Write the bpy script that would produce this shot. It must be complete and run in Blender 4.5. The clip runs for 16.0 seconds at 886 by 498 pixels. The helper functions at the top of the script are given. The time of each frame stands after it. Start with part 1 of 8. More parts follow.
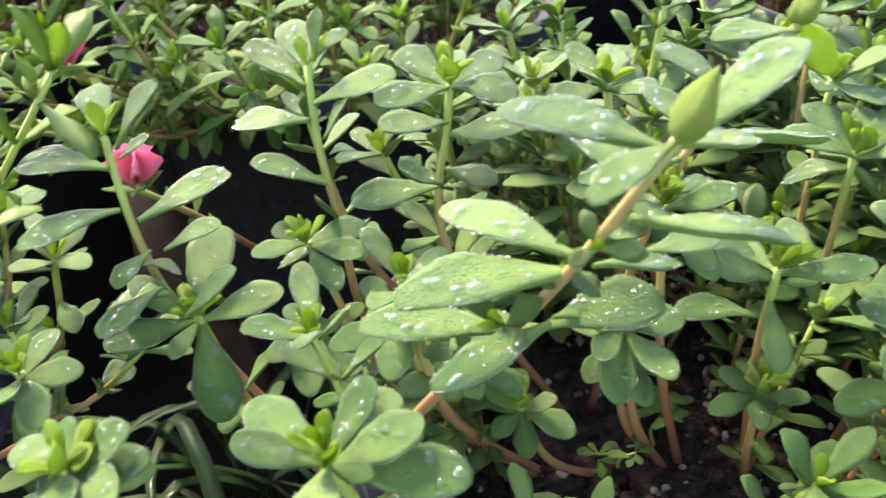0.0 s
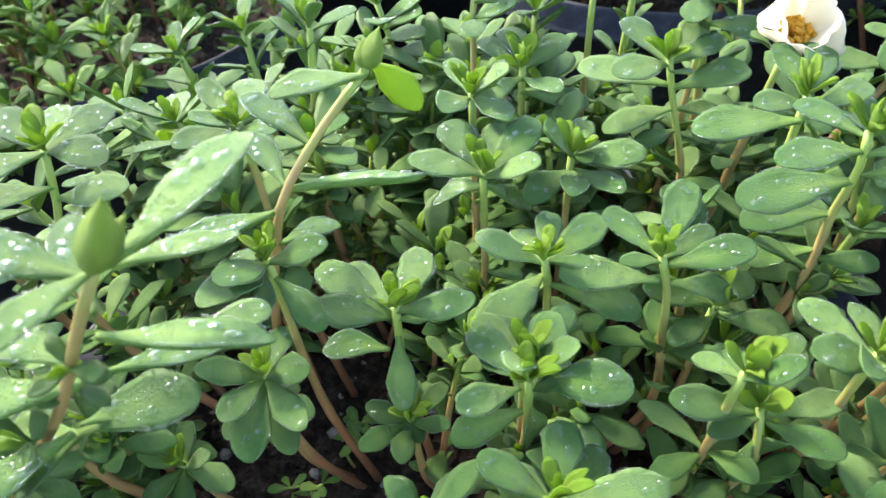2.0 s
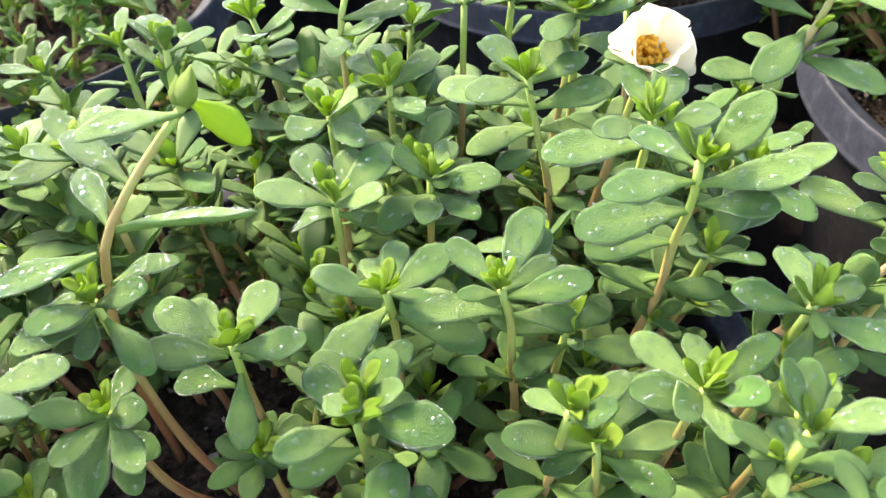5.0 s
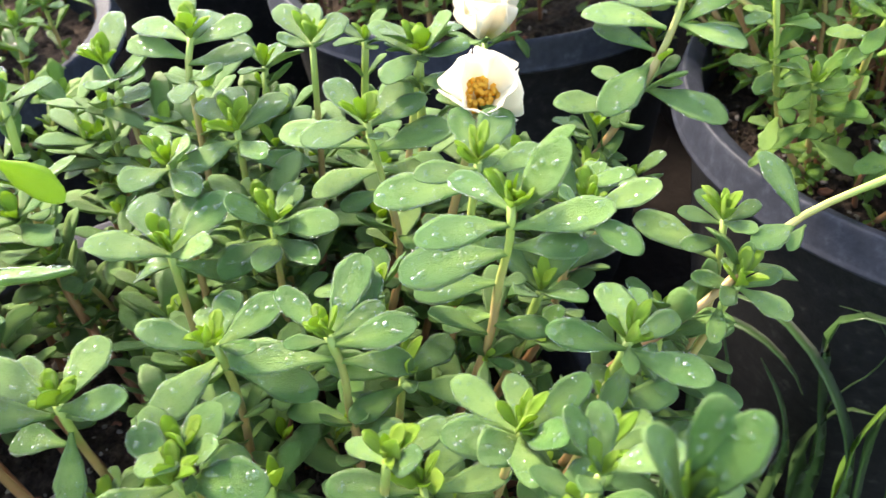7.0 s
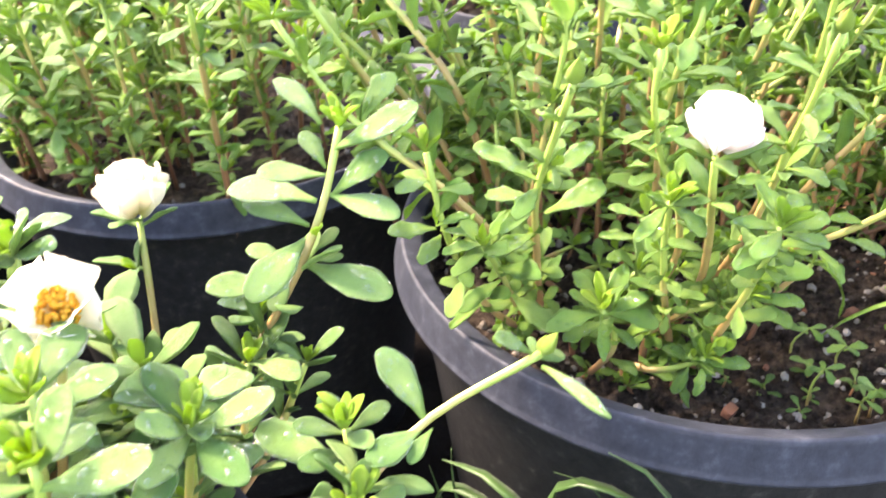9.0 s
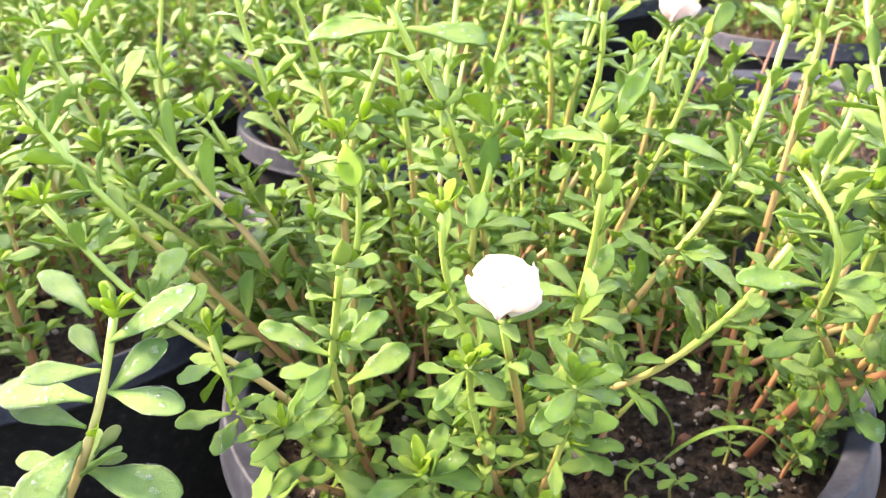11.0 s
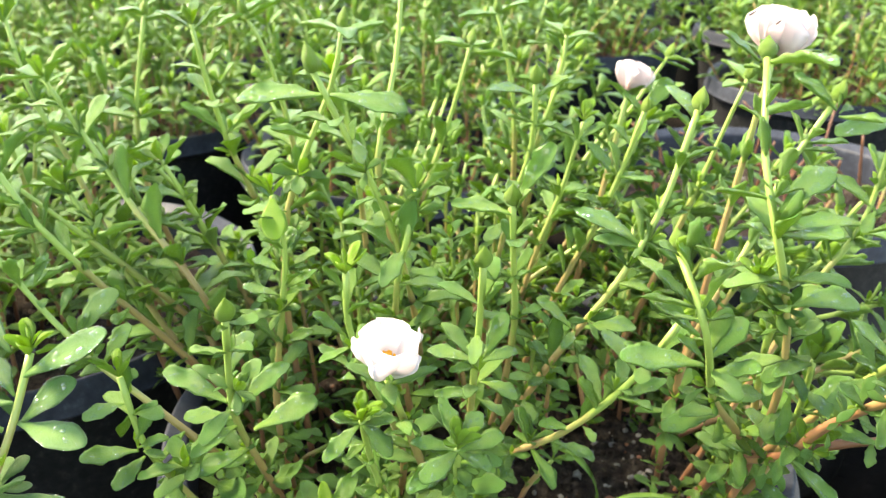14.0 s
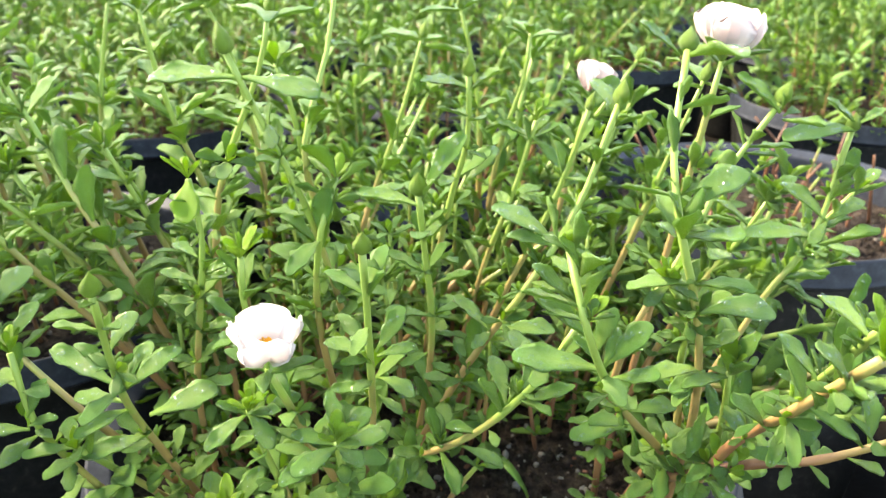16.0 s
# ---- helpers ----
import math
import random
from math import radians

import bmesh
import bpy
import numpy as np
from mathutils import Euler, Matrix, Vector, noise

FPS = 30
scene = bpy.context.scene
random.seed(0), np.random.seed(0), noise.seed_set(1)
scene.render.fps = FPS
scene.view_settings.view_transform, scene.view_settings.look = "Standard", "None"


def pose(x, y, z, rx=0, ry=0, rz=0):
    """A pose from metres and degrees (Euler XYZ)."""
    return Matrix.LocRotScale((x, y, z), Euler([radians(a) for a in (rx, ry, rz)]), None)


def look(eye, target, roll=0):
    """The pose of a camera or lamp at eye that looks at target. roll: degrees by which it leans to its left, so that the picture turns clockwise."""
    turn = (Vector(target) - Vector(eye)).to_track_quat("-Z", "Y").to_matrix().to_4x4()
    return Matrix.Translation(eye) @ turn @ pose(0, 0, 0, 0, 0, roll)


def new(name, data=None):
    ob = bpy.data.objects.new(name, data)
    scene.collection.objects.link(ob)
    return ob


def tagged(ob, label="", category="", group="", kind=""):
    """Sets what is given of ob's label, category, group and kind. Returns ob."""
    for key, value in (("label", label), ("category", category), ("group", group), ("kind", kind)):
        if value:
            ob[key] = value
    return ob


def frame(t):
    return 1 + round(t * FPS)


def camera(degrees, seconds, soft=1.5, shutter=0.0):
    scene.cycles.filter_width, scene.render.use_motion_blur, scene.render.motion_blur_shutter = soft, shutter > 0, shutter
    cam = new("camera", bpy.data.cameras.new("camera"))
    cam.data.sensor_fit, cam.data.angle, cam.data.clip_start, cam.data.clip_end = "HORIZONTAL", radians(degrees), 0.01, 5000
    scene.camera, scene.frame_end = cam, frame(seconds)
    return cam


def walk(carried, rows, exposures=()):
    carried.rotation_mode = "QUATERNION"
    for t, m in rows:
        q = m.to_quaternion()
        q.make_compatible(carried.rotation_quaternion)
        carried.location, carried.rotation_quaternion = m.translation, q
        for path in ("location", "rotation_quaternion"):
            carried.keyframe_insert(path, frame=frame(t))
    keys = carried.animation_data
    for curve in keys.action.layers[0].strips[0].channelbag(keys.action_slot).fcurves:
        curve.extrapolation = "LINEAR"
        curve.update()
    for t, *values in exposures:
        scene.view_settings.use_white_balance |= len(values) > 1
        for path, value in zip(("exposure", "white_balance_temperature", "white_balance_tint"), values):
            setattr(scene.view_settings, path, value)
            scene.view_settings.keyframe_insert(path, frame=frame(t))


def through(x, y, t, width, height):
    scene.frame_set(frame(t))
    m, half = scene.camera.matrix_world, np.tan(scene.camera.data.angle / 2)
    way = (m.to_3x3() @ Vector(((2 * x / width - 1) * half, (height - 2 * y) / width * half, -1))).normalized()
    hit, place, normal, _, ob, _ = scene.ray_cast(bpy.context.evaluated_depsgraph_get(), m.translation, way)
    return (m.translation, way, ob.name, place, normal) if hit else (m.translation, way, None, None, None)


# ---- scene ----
from mathutils.bvhtree import BVHTree
cam = camera(54.7, 16.0, soft=1.2, shutter=0.3)
PATH = [
    (0, (0.0559, 0.0573, 0.4822), (0.0474, 0.4654, 0.1934), -3.25),
    (0.5, (0.0826, 0.0634, 0.4903), (0.0920, 0.4660, 0.1939), -4.77),
    (1, (0.1089, 0.0675, 0.4934), (0.1363, 0.4637, 0.1898), -4.38),
    (1.5, (0.1211, 0.0685, 0.4965), (0.1637, 0.4593, 0.1875), -3.97),
    (2, (0.1383, 0.0715, 0.4983), (0.1872, 0.4563, 0.1828), -4.61),
    (2.5, (0.1444, 0.0715, 0.4999), (0.2009, 0.4524, 0.1808), -3.90),
    (3, (0.1503, 0.0735, 0.4974), (0.2149, 0.4522, 0.1774), -3.07),
    (3.2, (0.1522, 0.0745, 0.4963), (0.2201, 0.4530, 0.1767), -2.95),
    (5.3, (0.1840, 0.0766, 0.5070), (0.2398, 0.4524, 0.1819), -5.07),
    (5.5, (0.1852, 0.0757, 0.5090), (0.2417, 0.4514, 0.1840), -5.06),
    (6, (0.1914, 0.0747, 0.5125), (0.2533, 0.4505, 0.1886), -5.13),
    (6.5, (0.2034, 0.0717, 0.5117), (0.2753, 0.4468, 0.1890), -5.16),
    (7, (0.2163, 0.0727, 0.5098), (0.3020, 0.4473, 0.1899), -4.26),
    (7.5, (0.2308, 0.0806, 0.5026), (0.3393, 0.4569, 0.1917), -2.45),
    (8, (0.2558, 0.0816, 0.5019), (0.3871, 0.4601, 0.2027), -1.92),
    (8.5, (0.2787, 0.0866, 0.4992), (0.4373, 0.4657, 0.2144), -1.45),
    (9, (0.3014, 0.0877, 0.5086), (0.4761, 0.4696, 0.2373), -2.08),
    (9.5, (0.3181, 0.0878, 0.5174), (0.5093, 0.4762, 0.2672), -3.30),
    (10, (0.3269, 0.0908, 0.5148), (0.5431, 0.4768, 0.2819), -4.17),
    (10.2, (0.3340, 0.0908, 0.5153), (0.5598, 0.4737, 0.2864), -4.39),
    (12.3, (0.3479, 0.0729, 0.5275), (0.6074, 0.4444, 0.3161), -1.40),
    (12.5, (0.3519, 0.0699, 0.5273), (0.6087, 0.4435, 0.3164), -1.13),
    (13, (0.3651, 0.0620, 0.5304), (0.6102, 0.4430, 0.3188), -0.42),
    (13.5, (0.3752, 0.0570, 0.5318), (0.6120, 0.4453, 0.3240), -0.08),
    (14, (0.3785, 0.0560, 0.5355), (0.6083, 0.4513, 0.3332), -0.73),
    (14.5, (0.3834, 0.0530, 0.5342), (0.6066, 0.4524, 0.3325), -0.77),
    (15, (0.4053, 0.0430, 0.5318), (0.6222, 0.4440, 0.3265), -0.42),
    (15.5, (0.4164, 0.0390, 0.5330), (0.6305, 0.4444, 0.3334), 0.07),
    (16, (0.4268, 0.0369, 0.5233), (0.6332, 0.4489, 0.3294), 0.33),
]
EXPOSURES = [(0, 2.33, 7800, 23), (0.5, 2.32, 7850, 19), (1.0, 2.31, 7900, 15), (1.6, 2.26, 7000, 13), (2.5, 2.31, 7000, 13), (3.0, 2.49, 7250, 17), (5.5, 2.55, 7950, 18), (7.5, 2.58, 7600, 17), (8.5, 3.17, 8150, 17), (9.0, 3.42, 8350, 24), (10.2, 3.38, 8800, 28), (12.3, 2.66, 8800, 13), (14.0, 2.63, 8450, 8), (16, 2.62, 8400, 8)]
cam.data.dof.use_dof, cam.data.dof.focus_distance, cam.data.dof.aperture_fstop = True, 0.265, 25.0
walk(cam, [(t, look(eye, target, roll)) for t, eye, target, roll in PATH], EXPOSURES)

# ---- light ----
world = bpy.data.worlds.new("sky")
scene.world = world
world.use_nodes = True
SUN_FROM = Vector((-0.38, 0.60, 0.70)).normalized()
wn = world.node_tree.nodes
sky = wn.new("ShaderNodeTexSky")
sky.sky_type, sky.sun_disc = "NISHITA", False
sky.sun_elevation = math.asin(SUN_FROM.z)
sky.sun_rotation = math.atan2(SUN_FROM.x, SUN_FROM.y)
world.node_tree.links.new(sky.outputs[0], wn["Background"].inputs[0])
wn["Background"].inputs[1].default_value = 0.15
sun = new("sun", bpy.data.lights.new("sun", "SUN"))
sun.data.energy, sun.data.angle, sun.data.color = 2.35, radians(16.0), (1.0, 0.95, 0.86)
sun.matrix_world = look(SUN_FROM * 5, (0, 0, 0))

# ---- materials ----


def material(name):
    m = bpy.data.materials.new(name)
    m.use_nodes = True
    nodes, links = m.node_tree.nodes, m.node_tree.links
    return m, nodes, links, nodes["Principled BSDF"]


def ramp(nodes, stops):
    r = nodes.new("ShaderNodeValToRGB")
    while len(r.color_ramp.elements) < len(stops):
        r.color_ramp.elements.new(0.5)
    for e, (p, c) in zip(r.color_ramp.elements, stops):
        e.position, e.color = p, (*c, 1)
    return r


def noise_node(nodes, links, scale, detail=3, rough=0.6, coords="Object", unit=1.0):
    tc = nodes.new("ShaderNodeTexCoord")
    n = nodes.new("ShaderNodeTexNoise")
    n.inputs["Scale"].default_value, n.inputs["Detail"].default_value, n.inputs["Roughness"].default_value = scale * unit, detail, rough
    links.new(tc.outputs[coords], n.inputs["Vector"])
    return n


def bump(nodes, links, bsdf, source, strength, distance):
    b = nodes.new("ShaderNodeBump")
    b.inputs["Strength"].default_value, b.inputs["Distance"].default_value = strength, distance
    links.new(source, b.inputs["Height"])
    links.new(b.outputs[0], bsdf.inputs["Normal"])
    return b


def leaf_material(name, dark, mid, light, glow, through=0.3, rough=0.42, dew=1.0, unit=1.0):
    """Fleshy leaf: tone varies by leaf and in soft blotches, paler midrib, dewy micro relief, some light comes through."""
    m, nodes, links, p = material(name)
    n = noise_node(nodes, links, 3.0, 4, unit=unit)
    info = nodes.new("ShaderNodeObjectInfo")
    geo = nodes.new("ShaderNodeNewGeometry")
    add = nodes.new("ShaderNodeMath")
    add.operation = "MULTIPLY_ADD"
    add.inputs[1].default_value = 0.45
    links.new(n.outputs["Fac"], add.inputs[0])
    half = nodes.new("ShaderNodeMath")
    half.operation = "MULTIPLY"
    half.inputs[1].default_value = 0.52
    links.new(info.outputs["Random"], half.inputs[0])
    isl = nodes.new("ShaderNodeMath")
    isl.operation = "MULTIPLY_ADD"
    isl.inputs[1].default_value = 0.25
    links.new(geo.outputs["Random Per Island"], isl.inputs[0])
    links.new(half.outputs[0], isl.inputs[2])
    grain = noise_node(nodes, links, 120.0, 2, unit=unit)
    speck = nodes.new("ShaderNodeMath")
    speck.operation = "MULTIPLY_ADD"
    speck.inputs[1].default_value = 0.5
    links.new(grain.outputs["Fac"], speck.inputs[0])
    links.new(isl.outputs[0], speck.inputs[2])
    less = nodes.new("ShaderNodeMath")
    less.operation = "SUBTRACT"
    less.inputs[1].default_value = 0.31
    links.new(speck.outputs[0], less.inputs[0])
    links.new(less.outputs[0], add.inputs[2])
    r = ramp(nodes, [(0.15, dark), (0.5, mid), (0.9, light)])
    links.new(add.outputs[0], r.inputs[0])
    rib = nodes.new("ShaderNodeAttribute")
    rib.attribute_name = "rib"
    mixr = nodes.new("ShaderNodeMix")
    mixr.data_type = "RGBA"
    links.new(rib.outputs["Fac"], mixr.inputs[0])
    links.new(r.outputs[0], mixr.inputs[6])
    mixr.inputs[7].default_value = (*glow, 1)
    links.new(mixr.outputs[2], p.inputs["Base Color"])
    fine = noise_node(nodes, links, 95.0, 2, unit=unit)
    rr = nodes.new("ShaderNodeMapRange")
    rr.inputs[3].default_value, rr.inputs[4].default_value = rough - 0.12, rough + 0.15
    links.new(fine.outputs["Fac"], rr.inputs[0])
    p.inputs["Specular IOR Level"].default_value = 0.44
    p.inputs["Sheen Weight"].default_value = 0.04
    # fine dew: small raised glossy dots in patches
    tc = nodes.new("ShaderNodeTexCoord")
    cells = nodes.new("ShaderNodeTexVoronoi")
    cells.inputs["Scale"].default_value = 38.0 * unit
    links.new(tc.outputs["Object"], cells.inputs["Vector"])
    dot = nodes.new("ShaderNodeMapRange")
    dot.inputs[1].default_value, dot.inputs[2].default_value, dot.inputs[3].default_value, dot.inputs[4].default_value = 0.12, 0.34, 1.0, 0.0
    links.new(cells.outputs["Distance"], dot.inputs[0])
    patch = noise_node(nodes, links, 4.5, 2, unit=unit)
    near = nodes.new("ShaderNodeMapRange")
    near.inputs[1].default_value, near.inputs[2].default_value = 0.36, 0.56
    links.new(patch.outputs["Fac"], near.inputs[0])
    beads = nodes.new("ShaderNodeMath")
    beads.operation = "MULTIPLY"
    links.new(dot.outputs[0], beads.inputs[0])
    links.new(near.outputs[0], beads.inputs[1])
    wet = nodes.new("ShaderNodeMath")
    wet.operation = "MULTIPLY_ADD"
    wet.inputs[1].default_value = -0.26
    wet.use_clamp = True
    links.new(beads.outputs[0], wet.inputs[0])
    links.new(rr.outputs[0], wet.inputs[2])
    links.new(wet.outputs[0], p.inputs["Roughness"])
    relief = nodes.new("ShaderNodeMath")
    relief.operation = "MULTIPLY_ADD"
    relief.inputs[1].default_value = 0.75 * dew
    links.new(beads.outputs[0], relief.inputs[0])
    links.new(fine.outputs["Fac"], relief.inputs[2])
    bump(nodes, links, p, relief.outputs[0], 0.8, 0.0008)
    tr = nodes.new("ShaderNodeBsdfTranslucent")
    tr.inputs[0].default_value = (*glow, 1)
    mix = nodes.new("ShaderNodeMixShader")
    mix.inputs[0].default_value = through
    links.new(p.outputs[0], mix.inputs[1])
    links.new(tr.outputs[0], mix.inputs[2])
    links.new(mix.outputs[0], nodes["Material Output"].inputs[0])
    return m


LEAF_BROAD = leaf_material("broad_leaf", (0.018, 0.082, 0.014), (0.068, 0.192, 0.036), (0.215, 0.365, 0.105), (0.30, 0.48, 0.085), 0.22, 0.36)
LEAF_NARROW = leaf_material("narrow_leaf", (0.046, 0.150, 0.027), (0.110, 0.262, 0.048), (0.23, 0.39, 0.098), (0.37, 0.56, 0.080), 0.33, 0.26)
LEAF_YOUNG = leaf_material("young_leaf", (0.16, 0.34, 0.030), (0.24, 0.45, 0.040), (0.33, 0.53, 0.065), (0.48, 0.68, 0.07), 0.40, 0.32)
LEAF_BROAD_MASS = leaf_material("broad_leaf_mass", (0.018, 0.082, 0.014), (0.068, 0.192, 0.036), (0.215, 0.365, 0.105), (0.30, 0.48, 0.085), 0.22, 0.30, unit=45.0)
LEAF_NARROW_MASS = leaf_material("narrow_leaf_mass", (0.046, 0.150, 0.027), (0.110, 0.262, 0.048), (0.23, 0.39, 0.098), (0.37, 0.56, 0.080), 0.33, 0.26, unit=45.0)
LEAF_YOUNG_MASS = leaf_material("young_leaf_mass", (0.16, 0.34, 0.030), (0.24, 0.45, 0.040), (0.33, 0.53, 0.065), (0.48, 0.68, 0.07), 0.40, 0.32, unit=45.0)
# grass in the gaps: dark green, lowered further to hold the pots' shade
SHADED_GRASS = leaf_material("grass", (0.009, 0.032, 0.008), (0.018, 0.056, 0.013), (0.036, 0.09, 0.020), (0.07, 0.15, 0.025), 0.12, 0.5)


def stem_material():
    m, nodes, links, p = material("stem")
    at = nodes.new("ShaderNodeAttribute")
    at.attribute_name = "age"
    n = noise_node(nodes, links, 90.0, 3)
    mul = nodes.new("ShaderNodeMath")
    mul.operation = "MULTIPLY_ADD"
    mul.inputs[1].default_value = 0.35
    links.new(n.outputs["Fac"], mul.inputs[0])
    links.new(at.outputs["Fac"], mul.inputs[2])
    r = ramp(nodes, [(0.15, (0.17, 0.070, 0.035)), (0.50, (0.33, 0.155, 0.072)), (0.84, (0.38, 0.28, 0.10)), (1.05, (0.28, 0.39, 0.08))])
    links.new(mul.outputs[0], r.inputs[0])
    links.new(r.outputs[0], p.inputs["Base Color"])
    p.inputs["Roughness"].default_value = 0.45
    p.inputs["Subsurface Weight"].default_value = 0.0
    bump(nodes, links, p, n.outputs["Fac"], 0.3, 0.002)
    return m


STEM = stem_material()


def petal_material(name, stops, base, through):
    """A thin petal, tinted towards its base."""
    m = plain(name, stops, 6, 0.55, 12, 0.2, 0.0004, through=through)
    nodes, links = m.node_tree.nodes, m.node_tree.links
    p = nodes["Principled BSDF"]
    nodes["Mix Shader"].inputs[0].default_value = 0.64
    at = nodes.new("ShaderNodeAttribute")
    at.attribute_name = "rib"
    mix = nodes.new("ShaderNodeMix")
    mix.data_type = "RGBA"
    links.new(at.outputs["Fac"], mix.inputs[0])
    links.new(p.inputs["Base Color"].links[0].from_socket, mix.inputs[6])
    mix.inputs[7].default_value = (*base, 1)
    links.new(mix.outputs[2], p.inputs["Base Color"])
    return m


def plain(name, stops, scale, rough, bump_scale=None, bump_strength=0.4, bump_distance=0.002, metal=0.0, through=None):
    m, nodes, links, p = material(name)
    n = noise_node(nodes, links, scale, 6, 0.65)
    r = ramp(nodes, stops)
    links.new(n.outputs["Fac"], r.inputs[0])
    links.new(r.outputs[0], p.inputs["Base Color"])
    p.inputs["Roughness"].default_value, p.inputs["Metallic"].default_value = rough, metal
    if bump_scale:
        b = noise_node(nodes, links, bump_scale, 6, 0.7)
        bump(nodes, links, p, b.outputs["Fac"], bump_strength, bump_distance)
    if through:
        tr = nodes.new("ShaderNodeBsdfTranslucent")
        tr.inputs[0].default_value = (*through, 1)
        mix = nodes.new("ShaderNodeMixShader")
        mix.inputs[0].default_value = 0.5
        links.new(p.outputs[0], mix.inputs[1])
        links.new(tr.outputs[0], mix.inputs[2])
        links.new(mix.outputs[0], nodes["Material Output"].inputs[0])
    return m


SOIL = plain("soil", [(0.3, (0.018, 0.013, 0.010)), (0.5, (0.055, 0.040, 0.030)), (0.72, (0.14, 0.105, 0.080))], 160, 0.95, 300, 1.0, 0.006)
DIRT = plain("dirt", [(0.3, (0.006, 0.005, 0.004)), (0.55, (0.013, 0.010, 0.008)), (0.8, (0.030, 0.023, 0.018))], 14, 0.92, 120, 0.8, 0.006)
PLASTIC = plain("black_plastic", [(0.35, (0.012, 0.0125, 0.013)), (0.58, (0.020, 0.0205, 0.021)), (0.76, (0.060, 0.059, 0.056))], 150, 0.7, 300, 0.4, 0.0012)
PEBBLE = plain("pebble", [(0.3, (0.10, 0.085, 0.07)), (0.55, (0.26, 0.23, 0.19)), (0.75, (0.5, 0.46, 0.42))], 60, 0.85, 400, 0.4, 0.001)
RIM_PLASTIC = plain("dusty_rim_plastic", [(0.3, (0.018, 0.021, 0.029)), (0.55, (0.032, 0.037, 0.050)), (0.8, (0.075, 0.082, 0.10))], 120, 0.55, 500, 0.3, 0.0006)
BRICKCHIP = plain("brick_chip", [(0.3, (0.14, 0.055, 0.03)), (0.7, (0.26, 0.11, 0.06))], 200, 0.9, 500, 0.4, 0.001)
PETAL_CREAM = petal_material("cream_petal", [(0.3, (0.89, 0.86, 0.74)), (0.7, (0.92, 0.90, 0.84))], (0.90, 0.76, 0.20), (0.90, 0.86, 0.74))
PETAL_WHITE = petal_material("white_petal", [(0.3, (0.90, 0.86, 0.86)), (0.7, (0.93, 0.91, 0.91))], (0.90, 0.84, 0.72), (0.93, 0.88, 0.88))
PETAL_BLUSH = petal_material("blush_petal", [(0.3, (0.88, 0.82, 0.81)), (0.7, (0.90, 0.88, 0.87))], (0.86, 0.52, 0.52), (0.88, 0.78, 0.77))
PETAL_PINK = petal_material("pink_petal", [(0.3, (0.82, 0.27, 0.46)), (0.7, (0.86, 0.40, 0.54))], (0.82, 0.36, 0.30), (0.88, 0.32, 0.46))
ANTHER = plain("orange_anther", [(0.3, (1.0, 0.56, 0.05)), (0.7, (1.0, 0.68, 0.10))], 300, 0.6, 900, 0.5, 0.0006, through=(1.0, 0.60, 0.06))
SACK = plain("white_woven_plastic", [(0.3, (0.26, 0.28, 0.29)), (0.5, (0.44, 0.47, 0.49)), (0.7, (0.56, 0.59, 0.60))], 34, 0.5, 320, 0.3, 0.001)
INK_BLACK = plain("black_ink", [(0.3, (0.02, 0.02, 0.02)), (0.7, (0.05, 0.05, 0.05))], 60, 0.5)
INK_PINK = plain("pink_ink", [(0.3, (0.65, 0.18, 0.22)), (0.7, (0.75, 0.30, 0.32))], 60, 0.5)


for dull, shine in ((DIRT, 0.08), (SOIL, 0.15), (PLASTIC, 0.18), (RIM_PLASTIC, 0.22)):
    dull.node_tree.nodes["Principled BSDF"].inputs["Specular IOR Level"].default_value = shine


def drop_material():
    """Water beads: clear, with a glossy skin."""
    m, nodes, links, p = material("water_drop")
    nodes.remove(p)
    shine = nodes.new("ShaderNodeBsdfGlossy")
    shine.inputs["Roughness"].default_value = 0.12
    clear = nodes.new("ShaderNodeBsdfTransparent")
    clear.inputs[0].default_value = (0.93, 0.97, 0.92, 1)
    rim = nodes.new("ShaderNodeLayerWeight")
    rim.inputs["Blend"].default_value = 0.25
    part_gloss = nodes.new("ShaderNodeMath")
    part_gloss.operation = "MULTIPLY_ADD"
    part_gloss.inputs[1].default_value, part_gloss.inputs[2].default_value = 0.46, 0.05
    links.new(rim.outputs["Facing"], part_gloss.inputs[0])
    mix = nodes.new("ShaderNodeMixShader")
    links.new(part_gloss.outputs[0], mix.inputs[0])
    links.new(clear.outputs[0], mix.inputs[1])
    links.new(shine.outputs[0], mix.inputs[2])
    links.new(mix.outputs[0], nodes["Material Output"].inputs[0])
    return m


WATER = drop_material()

# ---- mesh helpers ----


def mesh_of(name, verts, faces, mats, index=None, smooth=True, attrs=None):
    me = bpy.data.meshes.new(name)
    me.from_pydata([tuple(v) for v in verts], [], [tuple(f) for f in faces])
    for m in mats:
        me.materials.append(m)
    if index is not None:
        me.polygons.foreach_set("material_index", index)
    if smooth:
        me.polygons.foreach_set("use_smooth", [True] * len(me.polygons))
    for key, vals in (attrs or {}).items():
        a = me.attributes.new(key, "FLOAT", "POINT")
        a.data.foreach_set("value", vals)
    me.update()
    return me


def empty(name, loc):
    ob = new(name)
    ob.empty_display_size = 0.01
    ob.matrix_basis = Matrix.Translation(loc)
    return ob


def part(name, me, parent, m=None, label=""):
    """A mesh under a thing; m is its world pose."""
    ob = new(name, me)
    ob.parent = parent
    up = parent.matrix_basis if parent.parent is None else parent.parent.matrix_basis @ parent.matrix_basis
    ob.matrix_basis = up.inverted() @ (m if m is not None else Matrix())
    if label:
        ob["label"] = label
    return ob


# ---- leaves ----

